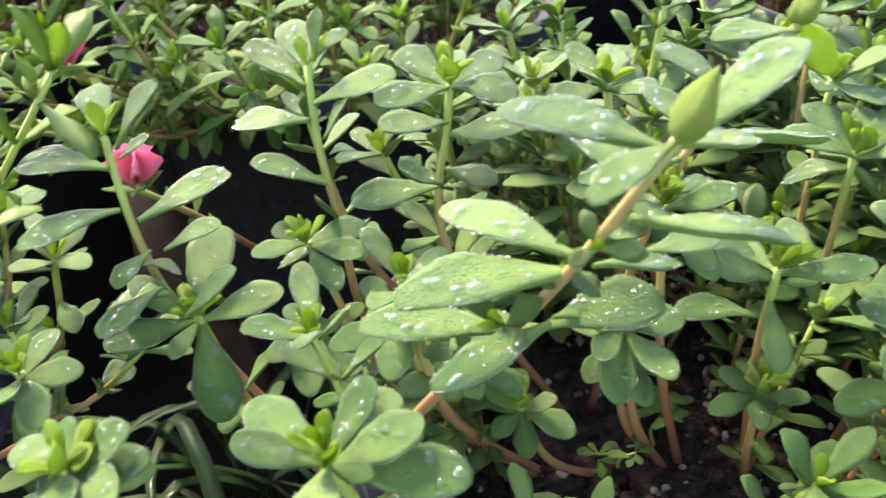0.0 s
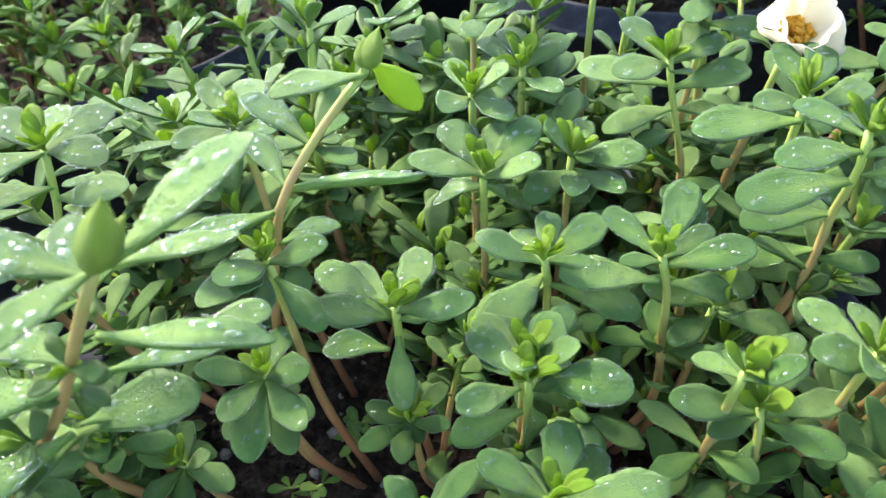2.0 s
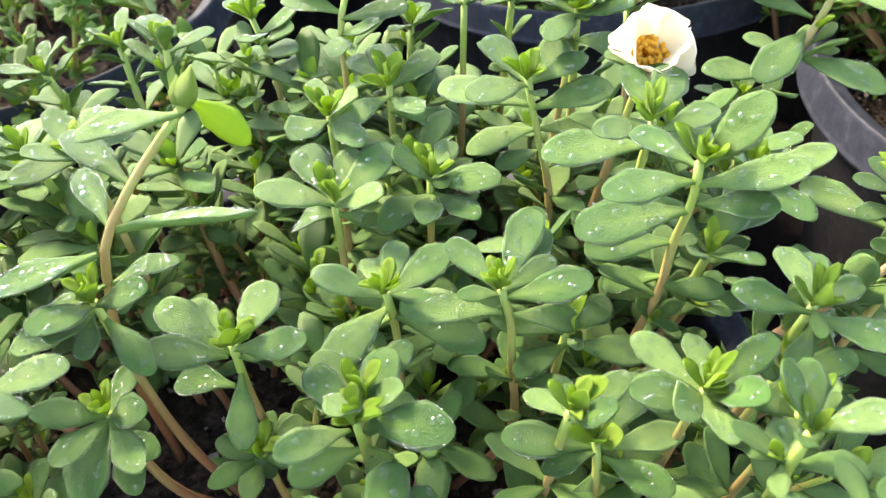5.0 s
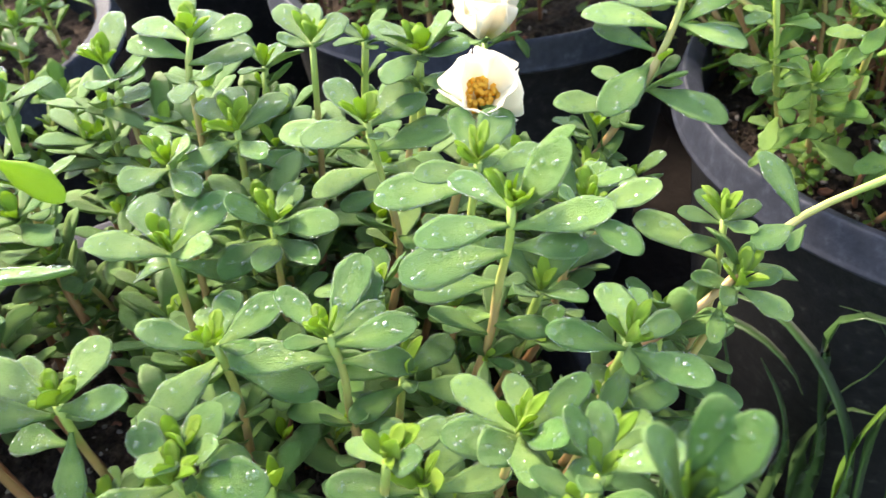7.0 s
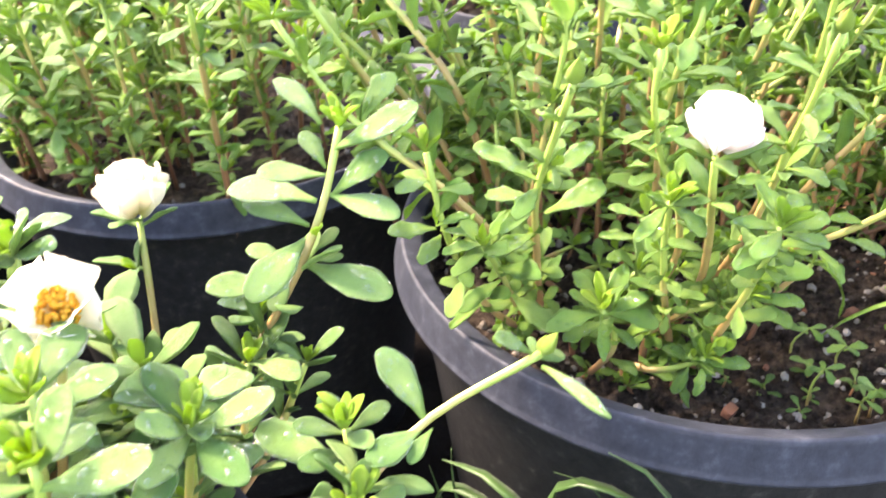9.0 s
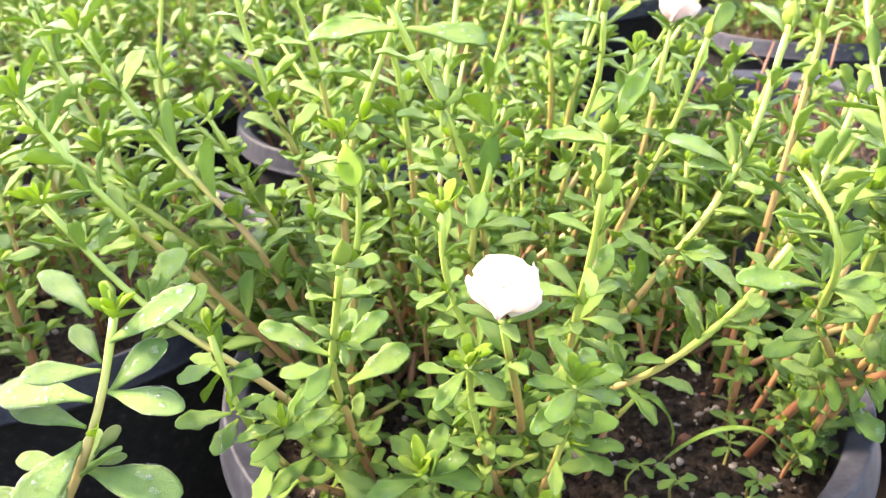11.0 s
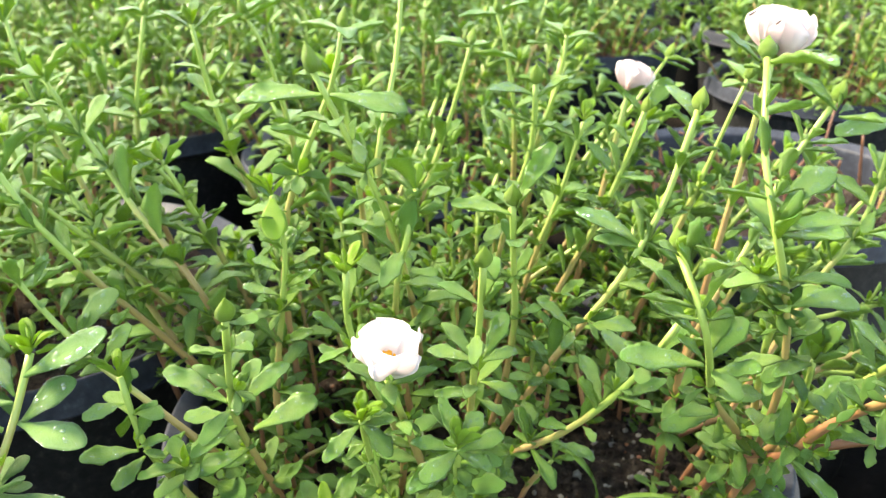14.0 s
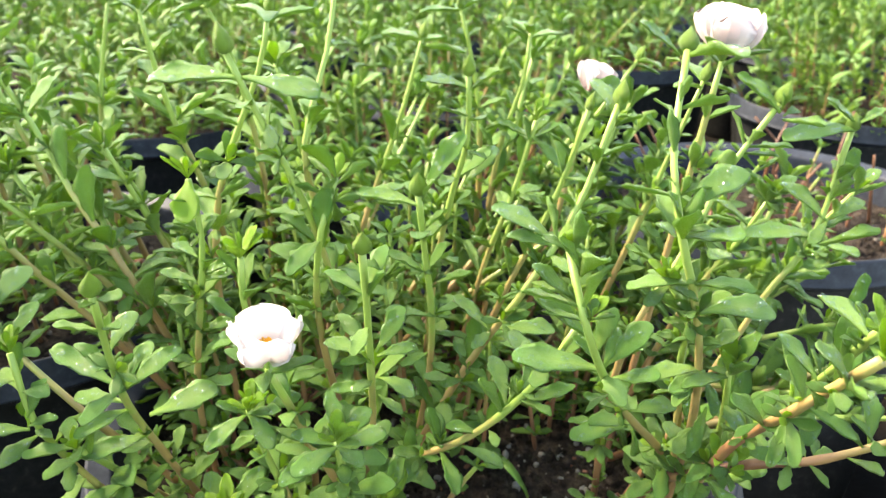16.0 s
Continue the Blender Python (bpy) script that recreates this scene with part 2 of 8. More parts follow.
def leaf_width(u, broad, petiole=0.15, peak=0.64):
    if u < peak:
        s = (u / peak) ** 1.05
        s = 0.35 * s + 0.65 * s * s * (3 - 2 * s)
        return broad * (petiole + (1 - petiole) * s)
    return broad * math.sqrt(max(0.0, 1 - ((u - peak) / (1.0 - peak)) ** 2))


def leaf_data(broad, bend, fold, thick, seed, peak=0.64, point=0.0, wave=0.075, RINGS=23, RIM=8):
    """A fleshy leaf one unit long from the origin along x; broad is its half width."""
    rng = random.Random(seed)
    verts, faces, rib = [], [], []
    side, twist, turn = rng.uniform(-0.06, 0.06), rng.uniform(-0.2, 0.2), rng.uniform(0, 6)
    for k in range(RINGS):
        u = (k / (RINGS - 1)) ** 0.9
        u = min(u, 0.992)
        w = leaf_width(u, broad, peak=peak) * (1 - point * max(0.0, (u - peak) / (1 - peak)) * 0.8)
        t = thick * (0.75 + 0.25 * math.sin(math.pi * min(1, u * 1.1))) * min(1.0, (1 - u) * 9 + 0.25)
        for a in range(RIM):
            ang = 2 * math.pi * a / RIM
            v = math.cos(ang)
            crimp = (1 if k % 2 else -1) * 0.25 * wave if RINGS > 12 and 0.3 < u < 0.97 else 0.0
            ripple = 1 + (wave * math.sin(u * 19 + (0 if v > 0 else 2.0)) + crimp) * (abs(v) > 0.9) + rng.uniform(-wave, wave) * 0.3
            y = w * v * ripple + side * math.sin(u * 2.6)
            z = t * math.sin(ang) * (0.55 if math.sin(ang) > 0 else 0.9)
            z += fold * v * v * w - bend * u * u + 0.06 * math.sin(u * 5 + seed) * 0.3 + twist * v * w * u
            z += 0.30 * wave * abs(v) ** 3 * u * math.sin(u * 15 + (turn if v > 0 else turn + 2.1))
            verts.append((u, y, z))
            rib.append(0.55 * max(0.0, 1 - abs(v) * 3.2) * (1 - u) + 0.25 * (1 - u) ** 4 + (0.10 if abs(v) > 0.95 else 0))
    for k in range(RINGS - 1):
        for a in range(RIM):
            b = (a + 1) % RIM
            faces.append((k * RIM + a, k * RIM + b, (k + 1) * RIM + b, (k + 1) * RIM + a)[::-1])
    faces.append(tuple(range(RIM)))
    faces.append(tuple((RINGS - 1) * RIM + a for a in range(RIM))[::-1])

    def top(u, v):
        w = leaf_width(u, broad, peak=peak) * (1 - point * max(0.0, (u - peak) / (1 - peak)) * 0.8)
        z = thick * 0.5 * math.sqrt(max(0, 1 - v * v)) + fold * v * v * w - bend * u * u + 0.06 * math.sin(u * 5 + seed) * 0.3 + twist * v * w * u
        return u, w * v + side * math.sin(u * 2.6), z

    return verts, faces, rib, top


def drop_data(top, count, seed):
    """Beads of water lying on a leaf: a few large, many small, and a fringe of fine ones along its edge."""
    rng = random.Random(seed)
    verts, faces = [], []
    beads = []
    for i in range(count):
        r = rng.choice((0.008, 0.010, 0.013, 0.018, 0.024)) * rng.uniform(0.8, 1.2)
        v = rng.uniform(-0.82, 0.82)
        if i < 6:
            r = rng.uniform(0.030, 0.060)
            v *= 0.75
        beads.append((rng.uniform(0.25, 0.93), v, r))
    for i in range(count * 3):
        beads.append((rng.uniform(0.35, 0.98), rng.choice((-1, 1)) * rng.uniform(0.90, 1.01), rng.uniform(0.006, 0.015)))
    for u, v, r in beads:
        x, y, z = top(u, v)
        base = len(verts)
        sx, n = rng.uniform(0.85, 1.3), 10 if r > 0.02 else 6
        for rr, h in ((1.0, -0.2), (0.92, 0.28), (0.60, 0.52)):
            for a in range(n):
                an = 2 * math.pi * a / n
                verts.append((x + r * rr * sx * math.cos(an), y + r * rr * math.sin(an), z + r * h))
        verts.append((x, y, z + r * 0.60))
        for ring in range(2):
            for a in range(n):
                b = (a + 1) % n
                faces.append((base + ring * n + a, base + ring * n + b, base + ring * n + n + b, base + ring * n + n + a))
        for a in range(n):
            faces.append((base + 2 * n + a, base + 2 * n + (a + 1) % n, base + 3 * n))
    return verts, faces


class Foliage:
    """A set of leaf shapes of one kind."""

    def __init__(self, name, mat, specs, drops=(9, 16), rise=0):
        self.data, self.meshes, self.drops, self.low, self.far = [], [], [], [], []
        for i, spec in enumerate(specs):
            v, f, rib, top = leaf_data(seed=i + len(name), **spec)
            self.data.append((v, f, rib))
            self.meshes.append(mesh_of(name, v, f, [mat], attrs={"rib": rib}))
            dv, df = drop_data(top, drops[i % len(drops)], i + 11)
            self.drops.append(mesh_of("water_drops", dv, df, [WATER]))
            self.low.append(leaf_data(seed=i + len(name), RINGS=7, RIM=6, **spec)[:3])
            self.far.append(leaf_data(seed=i + len(name), RINGS=5, RIM=4, **spec)[:3])
        self.mat, self.rise = mat, rise
        self.mass = {LEAF_BROAD: LEAF_BROAD_MASS, LEAF_NARROW: LEAF_NARROW_MASS}.get(mat, mat)


BROAD = Foliage("leaf", LEAF_BROAD, [
    dict(broad=0.222, bend=0.10, fold=0.26, thick=0.05, peak=0.65, wave=0.035), dict(broad=0.198, bend=0.02, fold=0.32, thick=0.055, peak=0.67, wave=0.03),
    dict(broad=0.242, bend=0.20, fold=0.20, thick=0.05, peak=0.66, wave=0.04), dict(broad=0.186, bend=-0.06, fold=0.36, thick=0.055, peak=0.65, wave=0.03),
    dict(broad=0.218, bend=0.28, fold=0.18, thick=0.048, peak=0.64, wave=0.045), dict(broad=0.196, bend=0.14, fold=0.28, thick=0.055, peak=0.66, wave=0.035)], (22, 28, 36))
NARROW = Foliage("leaf", LEAF_NARROW, [
    dict(broad=0.195, bend=0.12, fold=0.42, thick=0.05, peak=0.66, wave=0.111), dict(broad=0.170, bend=-0.08, fold=0.60, thick=0.05, peak=0.62, wave=0.124),
    dict(broad=0.215, bend=0.26, fold=0.25, thick=0.045, peak=0.69, wave=0.098), dict(broad=0.150, bend=0.05, fold=0.75, thick=0.055, peak=0.58, point=0.2, wave=0.130),
    dict(broad=0.205, bend=0.16, fold=0.32, thick=0.045, peak=0.69, wave=0.104), dict(broad=0.180, bend=0.34, fold=0.45, thick=0.05, peak=0.64, wave=0.124)], (9, 13, 17), 14)
LANCE = Foliage("leaf", LEAF_BROAD, [
    dict(broad=0.160, bend=0.06, fold=0.3, thick=0.06, peak=0.60, point=0.12, wave=0.04), dict(broad=0.180, bend=0.16, fold=0.2, thick=0.06, peak=0.60, point=0.10, wave=0.04),
    dict(broad=0.165, bend=-0.04, fold=0.4, thick=0.065, peak=0.58, point=0.15, wave=0.05), dict(broad=0.120, bend=0.10, fold=0.35, thick=0.055, peak=0.56, point=0.2, wave=0.05)], (20, 30, 40, 26))
YOUNG = Foliage("young_leaf", LEAF_YOUNG, [
    dict(broad=0.24, bend=-0.12, fold=0.5, thick=0.065, peak=0.6), dict(broad=0.20, bend=0.05, fold=0.6, thick=0.07, peak=0.55, point=0.3),
    dict(broad=0.28, bend=-0.2, fold=0.4, thick=0.06, peak=0.6), dict(broad=0.225, bend=0.10, fold=0.30, thick=0.045, peak=0.56, wave=0.05)], (0, 2, 3))


class Shoots:
    """Small side shoots of five leaves of a kind, each one mesh."""

    def __init__(self, kind, seed):
        self.meshes, self.low, self.far, self.index, self.mat = [], [], [], [], kind.mat
        r = random.Random(seed)
        for n in range(4):
            poses = []
            for k in range(6):
                a, el = k * 1.9 + r.uniform(-0.3, 0.3), radians(r.uniform(18, 42) if k < 4 else r.uniform(50, 70))
                way = Vector((math.cos(a) * math.cos(el), math.sin(a) * math.cos(el), math.sin(el)))
                poses.append((kind if k < 4 else YOUNG, r.randrange(3), leaf_pose(Vector((0, 0, 0.05 + 0.03 * k)), way, Vector((0, 0, 1)), r.uniform(0.75, 1.1) if k < 4 else 0.55)))
            for level, store in (("low", self.low), ("far", self.far)):
                V, F, R, I = [], [], [], []
                for fol, i, m in poses:
                    v, f, rib = (fol.low if level == "low" else fol.far)[i]
                    b = len(V)
                    V += [tuple(m @ Vector(q)) for q in v]
                    F += [tuple(b + q for q in g) for g in f]
                    R += rib
                    I += [1 if fol is YOUNG else 0] * len(f)
                store.append((V, F, R))
                if level == "low":
                    self.meshes.append(mesh_of("side_shoot", V, F, [kind.mat, LEAF_YOUNG], I, attrs={"rib": R}))
                    self.index.append(I)
        self.far_index = [[1 if k >= 4 else 0 for k in range(6) for _ in range(len(YOUNG.far[0][1]))] for n in range(4)]


SHOOTS = {}


def shoots(kind):
    key = kind.mat.name
    if key not in SHOOTS:
        SHOOTS[key] = Shoots(kind, len(SHOOTS) + 5)
    return SHOOTS[key]


def tones(fol, i, count, far=False):
    """Material slots for the faces of a leaf or shoot."""
    if isinstance(fol, Shoots):
        return (fol.far_index if far else fol.index)[i]
    return [1 if fol is YOUNG else 0] * count


def leaf_pose(at, way, up, size):
    x = way.normalized()
    y = up.cross(x)
    if y.length < 1e-4:
        y = Vector((1, 0, 0)).cross(x)
    y.normalize()
    z = x.cross(y)
    m = Matrix((x, y, z)).transposed().to_4x4()
    return Matrix.Translation(at) @ m @ Matrix.Diagonal((size, size, size, 1))


# ---- stems, buds, flowers ----


def curve_points(points, steps):
    """A smooth line through the points, in even steps."""
    pts = [Vector(p) for p in points]
    pts = [2 * pts[0] - pts[1], *pts, 2 * pts[-1] - pts[-2]]
    dense = []
    for i in range(1, len(pts) - 2):
        a, b, c, d = pts[i - 1:i + 3]
        k1, k2, k3 = max(1e-4, (b - a).length), max(1e-4, (c - b).length), max(1e-4, (d - c).length)
        ma = ((b - a) / k1 * k2 + (c - b) / k2 * k1) / (k1 + k2) * k2
        mb = ((c - b) / k2 * k3 + (d - c) / k3 * k2) / (k2 + k3) * k2
        for k in range(10):
            t = k / 10
            dense.append((2 * t ** 3 - 3 * t * t + 1) * b + (t ** 3 - 2 * t * t + t) * ma + (3 * t * t - 2 * t ** 3) * c + (t ** 3 - t * t) * mb)
    dense.append(pts[-2])
    reach = [0.0]
    for p, q in zip(dense, dense[1:]):
        reach.append(reach[-1] + (q - p).length)
    n, j, out = steps * (len(points) - 1), 0, []
    for k in range(n + 1):
        d = reach[-1] * k / n
        while j < len(dense) - 2 and reach[j + 1] < d:
            j += 1
        out.append(dense[j].lerp(dense[j + 1], min(1.0, (d - reach[j]) / max(1e-9, reach[j + 1] - reach[j]))))
    return out


def tube_data(line, r0, r1, sides=7, swell=(), age=(0.0, 1.0)):
    verts, faces, ages = [], [], []
    side = Vector((1, 0, 0))
    n = len(line)
    for i, p in enumerate(line):
        t = (line[min(i + 1, n - 1)] - line[max(i - 1, 0)]).normalized()
        side = (side - t * side.dot(t)).normalized()
        up = t.cross(side)
        f = i / (n - 1)
        r = r0 + (r1 - r0) * f
        for s in swell:
            r *= 1 + 0.16 * math.exp(-((f - s) * n / 1.1) ** 2)
        for k in range(sides):
            a = 2 * math.pi * k / sides
            verts.append(p + side * (r * math.cos(a)) + up * (r * math.sin(a)))
            ages.append(age[0] + (age[1] - age[0]) * f)
    for i in range(n - 1):
        for k in range(sides):
            j = (k + 1) % sides
            faces.append((i * sides + k, i * sides + j, (i + 1) * sides + j, (i + 1) * sides + k))
    faces.append(tuple(range(sides))[::-1])
    faces.append(tuple((n - 1) * sides + k for k in range(sides)))
    return verts, faces, ages


def bud_mesh():
    """A pointed bud wrapped by two sepals, one unit long along z."""
    verts, faces = [], []
    for k, (z, r) in enumerate(((0, 0.10), (0.1, 0.23), (0.28, 0.32), (0.5, 0.30), (0.72, 0.19), (0.9, 0.07), (1.0, 0.012))):
        for a in range(10):
            an = 2 * math.pi * a / 10
            rr = r * (1 + 0.10 * math.cos(2 * an) + (0.10 if a in (0, 5) and 0 < k < 5 else 0))
            verts.append((rr * math.cos(an), rr * 0.85 * math.sin(an), z))
    for k in range(6):
        for a in range(10):
            b = (a + 1) % 10
            faces.append((k * 10 + a, k * 10 + b, k * 10 + 10 + b, k * 10 + 10 + a))
    faces.append(tuple(range(10))[::-1])
    faces.append(tuple(60 + a for a in range(10)))
    return mesh_of("bud", verts, faces, [LEAF_BUD], attrs={"rib": [0.15 + 0.3 * v[2] for v in verts]})


LEAF_BUD = leaf_material("bud_green", (0.09, 0.21, 0.02), (0.15, 0.30, 0.03), (0.23, 0.38, 0.045), (0.36, 0.50, 0.06), 0.25)
BUD = bud_mesh()


def petal_mesh(mat, seed, cup, curl):
    """A broad notched petal, one unit long along x, curving up."""
    rng = random.Random(seed)
    n, m = 9, 9
    verts, faces, rib = [], [], []
    ph = rng.uniform(0, 6)
    for i in range(n):
        u = i / (n - 1)
        w = 0.20 + 0.48 * math.sin(math.pi * min(1, u * 0.72)) ** 1.1
        for j in range(m):
            v = -1 + 2 * j / (m - 1)
            uu = u * (1 - 0.07 * max(0.0, u - 0.5) * 2 * (math.exp(-(v / 0.25) ** 2)) - 0.30 * u * u * v * v)
            frill = 0.02 * u ** 3 * math.sin(v * 9 + ph) + 0.03 * u ** 6 * math.sin(v * 17 + 2 * ph)
            z = cup * uu * uu * 0.55 + curl * w * w * v * v * u + frill
            verts.append((uu * (1 - 0.12 * cup * uu), w * v * (1 + 0.03 * rng.uniform(-1, 1)), z))
            rib.append(min(1, 0.8 * max(0, 1 - abs(v) * 4) * (1 - u) + 0.9 * max(0, 1 - u * 2.6)))
    for i in range(n - 1):
        for j in range(m - 1):
            a = i * m + j
            faces.append((a, a + m, a + m + 1, a + 1))
    k = len(verts)
    verts += [(x, y, z - 0.018) for x, y, z in verts]
    rib += rib
    faces += [tuple(k + q for q in f[::-1]) for f in faces]
    edge = [j for j in range(m)] + [i * m + m - 1 for i in range(1, n)] + [(n - 1) * m + j for j in range(m - 2, -1, -1)] + [i * m for i in range(n - 2, 0, -1)]
    for a, b in zip(edge, edge[1:] + edge[:1]):
        faces.append((a, b, b + k, a + k))
    return mesh_of("petal", verts, faces, [mat], attrs={"rib": rib})


def anther_mesh(count, seed):
    rng = random.Random(seed)
    verts, faces = [], []
    for i in range(count):
        a, r = rng.uniform(0, 6.28), math.sqrt(rng.random()) * 0.21
        lean = r * 1.1
        h = rng.uniform(0.16, 0.28)
        x0, y0 = r * 0.4 * math.cos(a), r * 0.4 * math.sin(a)
        x1, y1 = (r + lean * 0.4) * math.cos(a), (r + lean * 0.4) * math.sin(a)
        b = len(verts)
        for x, y, z, s in ((x0, y0, 0, 0.006), (x1, y1, h * 0.85, 0.006), (x1, y1, h * 0.88, 0.056), (x1, y1, h + 0.05, 0.040)):
            for k in range(5):
                an = 6.283 * k / 5
                verts.append((x + s * math.cos(an), y + s * math.sin(an), z))
        for q in range(3):
            for k in range(5):
                j = (k + 1) % 5
                faces.append((b + q * 5 + k, b + q * 5 + j, b + q * 5 + 5 + j, b + q * 5 + 5 + k))
        faces.append(tuple(b + 15 + k for k in range(5)))
    return mesh_of("stamens", verts, faces, [ANTHER])


PETALS = {}
STAMENS = anther_mesh(64, 3)


def flower(parent, at, way, size, mat, cup, spread, petals=5, label="", spin=0.3, inner=0):
    """An open flower: petals and a tuft of stamens, facing way."""
    key = (mat.name, round(cup, 2), spread > 45)
    if key not in PETALS:
        PETALS[key] = [petal_mesh(mat, s, cup, 0.85 if spread > 45 else 0.4) for s in (1, 2, 3)]
    way = Vector(way).normalized()
    q = way.to_track_quat("Z", "Y").to_matrix().to_4x4()
    head = empty("flower", at)
    head.parent = parent
    head.matrix_basis = parent.matrix_basis.inverted() @ Matrix.Translation(at)
    head["label"] = label
    world_head = Matrix.Translation(at)
    rows = [(spin + i * 2 * math.pi / petals, spread + 5 * (i % 2), 1.0 - 0.05 * (i % 2)) for i in range(petals)] + [(spin + 0.5 + i * 2 * math.pi / max(inner, 1), spread + 16, 0.84) for i in range(inner)]
    for i, (turn, lift, grow) in enumerate(rows):
        m = Matrix.Translation(at) @ q @ Matrix.Rotation(turn, 4, "Z") @ Matrix.Rotation(-radians(lift), 4, "Y") @ Matrix.Translation((0.03 * size, 0, 0.02 * size * (i % 2))) @ Matrix.Diagonal((size * grow, size * grow, size * grow, 1))
        ob = new("petal", PETALS[key][i % 3])
        ob.parent = head
        ob.matrix_basis = world_head.inverted() @ m
    ob = new("stamen_tuft", STAMENS)
    ob.parent = head
    slim = 1.0 if spread < 46 else 0.55
    ob.matrix_basis = world_head.inverted() @ Matrix.Translation(at) @ q @ Matrix.Translation((0, 0, 0.10 * size)) @ Matrix.Diagonal((size * slim, size * slim, size, 1))
    ob["label"] = "orange-yellow stamens"
    ob["kind"] = "stuff"
    return head


def layout(line, rng, kind, size, start, gap, pitch, rosette, young, az=None):
    """Where the leaves of a stem sit: (set, shape, pose, sort)."""
    out = []
    n = len(line)
    total = sum((line[i + 1] - line[i]).length for i in range(n - 1))

    def at(f):
        x = max(0.0, min(1.0, f)) * (n - 1)
        i = min(int(x), n - 2)
        return line[i].lerp(line[i + 1], x - i), (line[i + 1] - line[i]).normalized()

    turn = rng.uniform(0, 6.28)
    count = 0 if start >= 1 else max(1, int(total * (1 - start) / gap))
    nodes = []
    for k in range(count):
        f = start + (1 - start) * (k + 0.5 * rng.random()) / count * 0.93
        p, t = at(f)
        nodes.append(f)
        side = t.orthogonal().normalized()
        ups = (t + Vector((0, 0, 0.9))).normalized()
        pair = 2 if rng.random() < 0.6 else 1
        for s in range(pair):
            a = turn + k * 2.4 + s * math.pi + rng.uniform(-0.4, 0.4)
            out_dir = Matrix.Rotation(a, 3, t) @ side
            el = radians(rng.uniform(8, 48) - (16 if f < 0.5 else 0) + kind.rise)
            way = out_dir * math.cos(el) + t * math.sin(el)
            way.z -= 0.12
            grow = (0.62 + 0.38 * min(1.0, (1 - abs(f - 0.75) * 1.2))) * rng.uniform(0.68, 1.1)
            out.append((kind, rng.randrange(len(kind.meshes)), leaf_pose(p, way, ups, size * grow), "leaf"))
        if rng.random() < 0.5 and f < 0.88:
            a = turn + k * 2.4 + 0.7
            base = p + (Matrix.Rotation(a, 3, t) @ side) * size * 0.12
            axis = (t * 0.6 + (base - p).normalized() + Vector((0, 0, 0.5))).normalized()
            m = Matrix.Translation(base) @ axis.to_track_quat("Z", "Y").to_matrix().to_4x4() @ Matrix.Rotation(rng.uniform(0, 6), 4, "Z") @ Matrix.Diagonal((size * rng.uniform(0.34, 0.6),) * 3 + (1,))
            out.append((shoots(kind), rng.randrange(4), m, "side_shoot"))
    p, t = at(1.0)
    axis = (t + Vector((0, 0, 0.8))).normalized()
    side = axis.orthogonal().normalized()
    for k in range(len(az) if az else rosette):
        a = turn + k * 2 * math.pi / rosette + rng.uniform(-0.22, 0.22)
        out_dir = Matrix.Rotation(a, 3, axis) @ side
        if az:
            out_dir = Vector((math.cos(radians(az[k])), math.sin(radians(az[k])), 0))
            out_dir = (out_dir - axis * out_dir.dot(axis)).normalized()
        el = radians(rng.uniform(14, 40) + pitch + kind.rise * 0.6)
        way = out_dir * math.cos(el) + axis * math.sin(el)
        out.append((kind, rng.randrange(len(kind.meshes)), leaf_pose(p - axis * size * 0.08 * (k % 2), way, axis, size * rng.uniform(0.86, 1.12)), "leaf"))
    for k in range(young):
        a = turn + 0.8 + k * 2 * math.pi / max(young, 1) + rng.uniform(-0.3, 0.3)
        out_dir = Matrix.Rotation(a, 3, axis) @ side
        el = radians(rng.uniform(38, 68))
        way = out_dir * math.cos(el) + axis * math.sin(el)
        out.append((YOUNG, rng.randrange(3), leaf_pose(p + axis * size * 0.03, way, axis, size * rng.uniform(0.34, 0.58)), "young_leaf"))
    return out, nodes


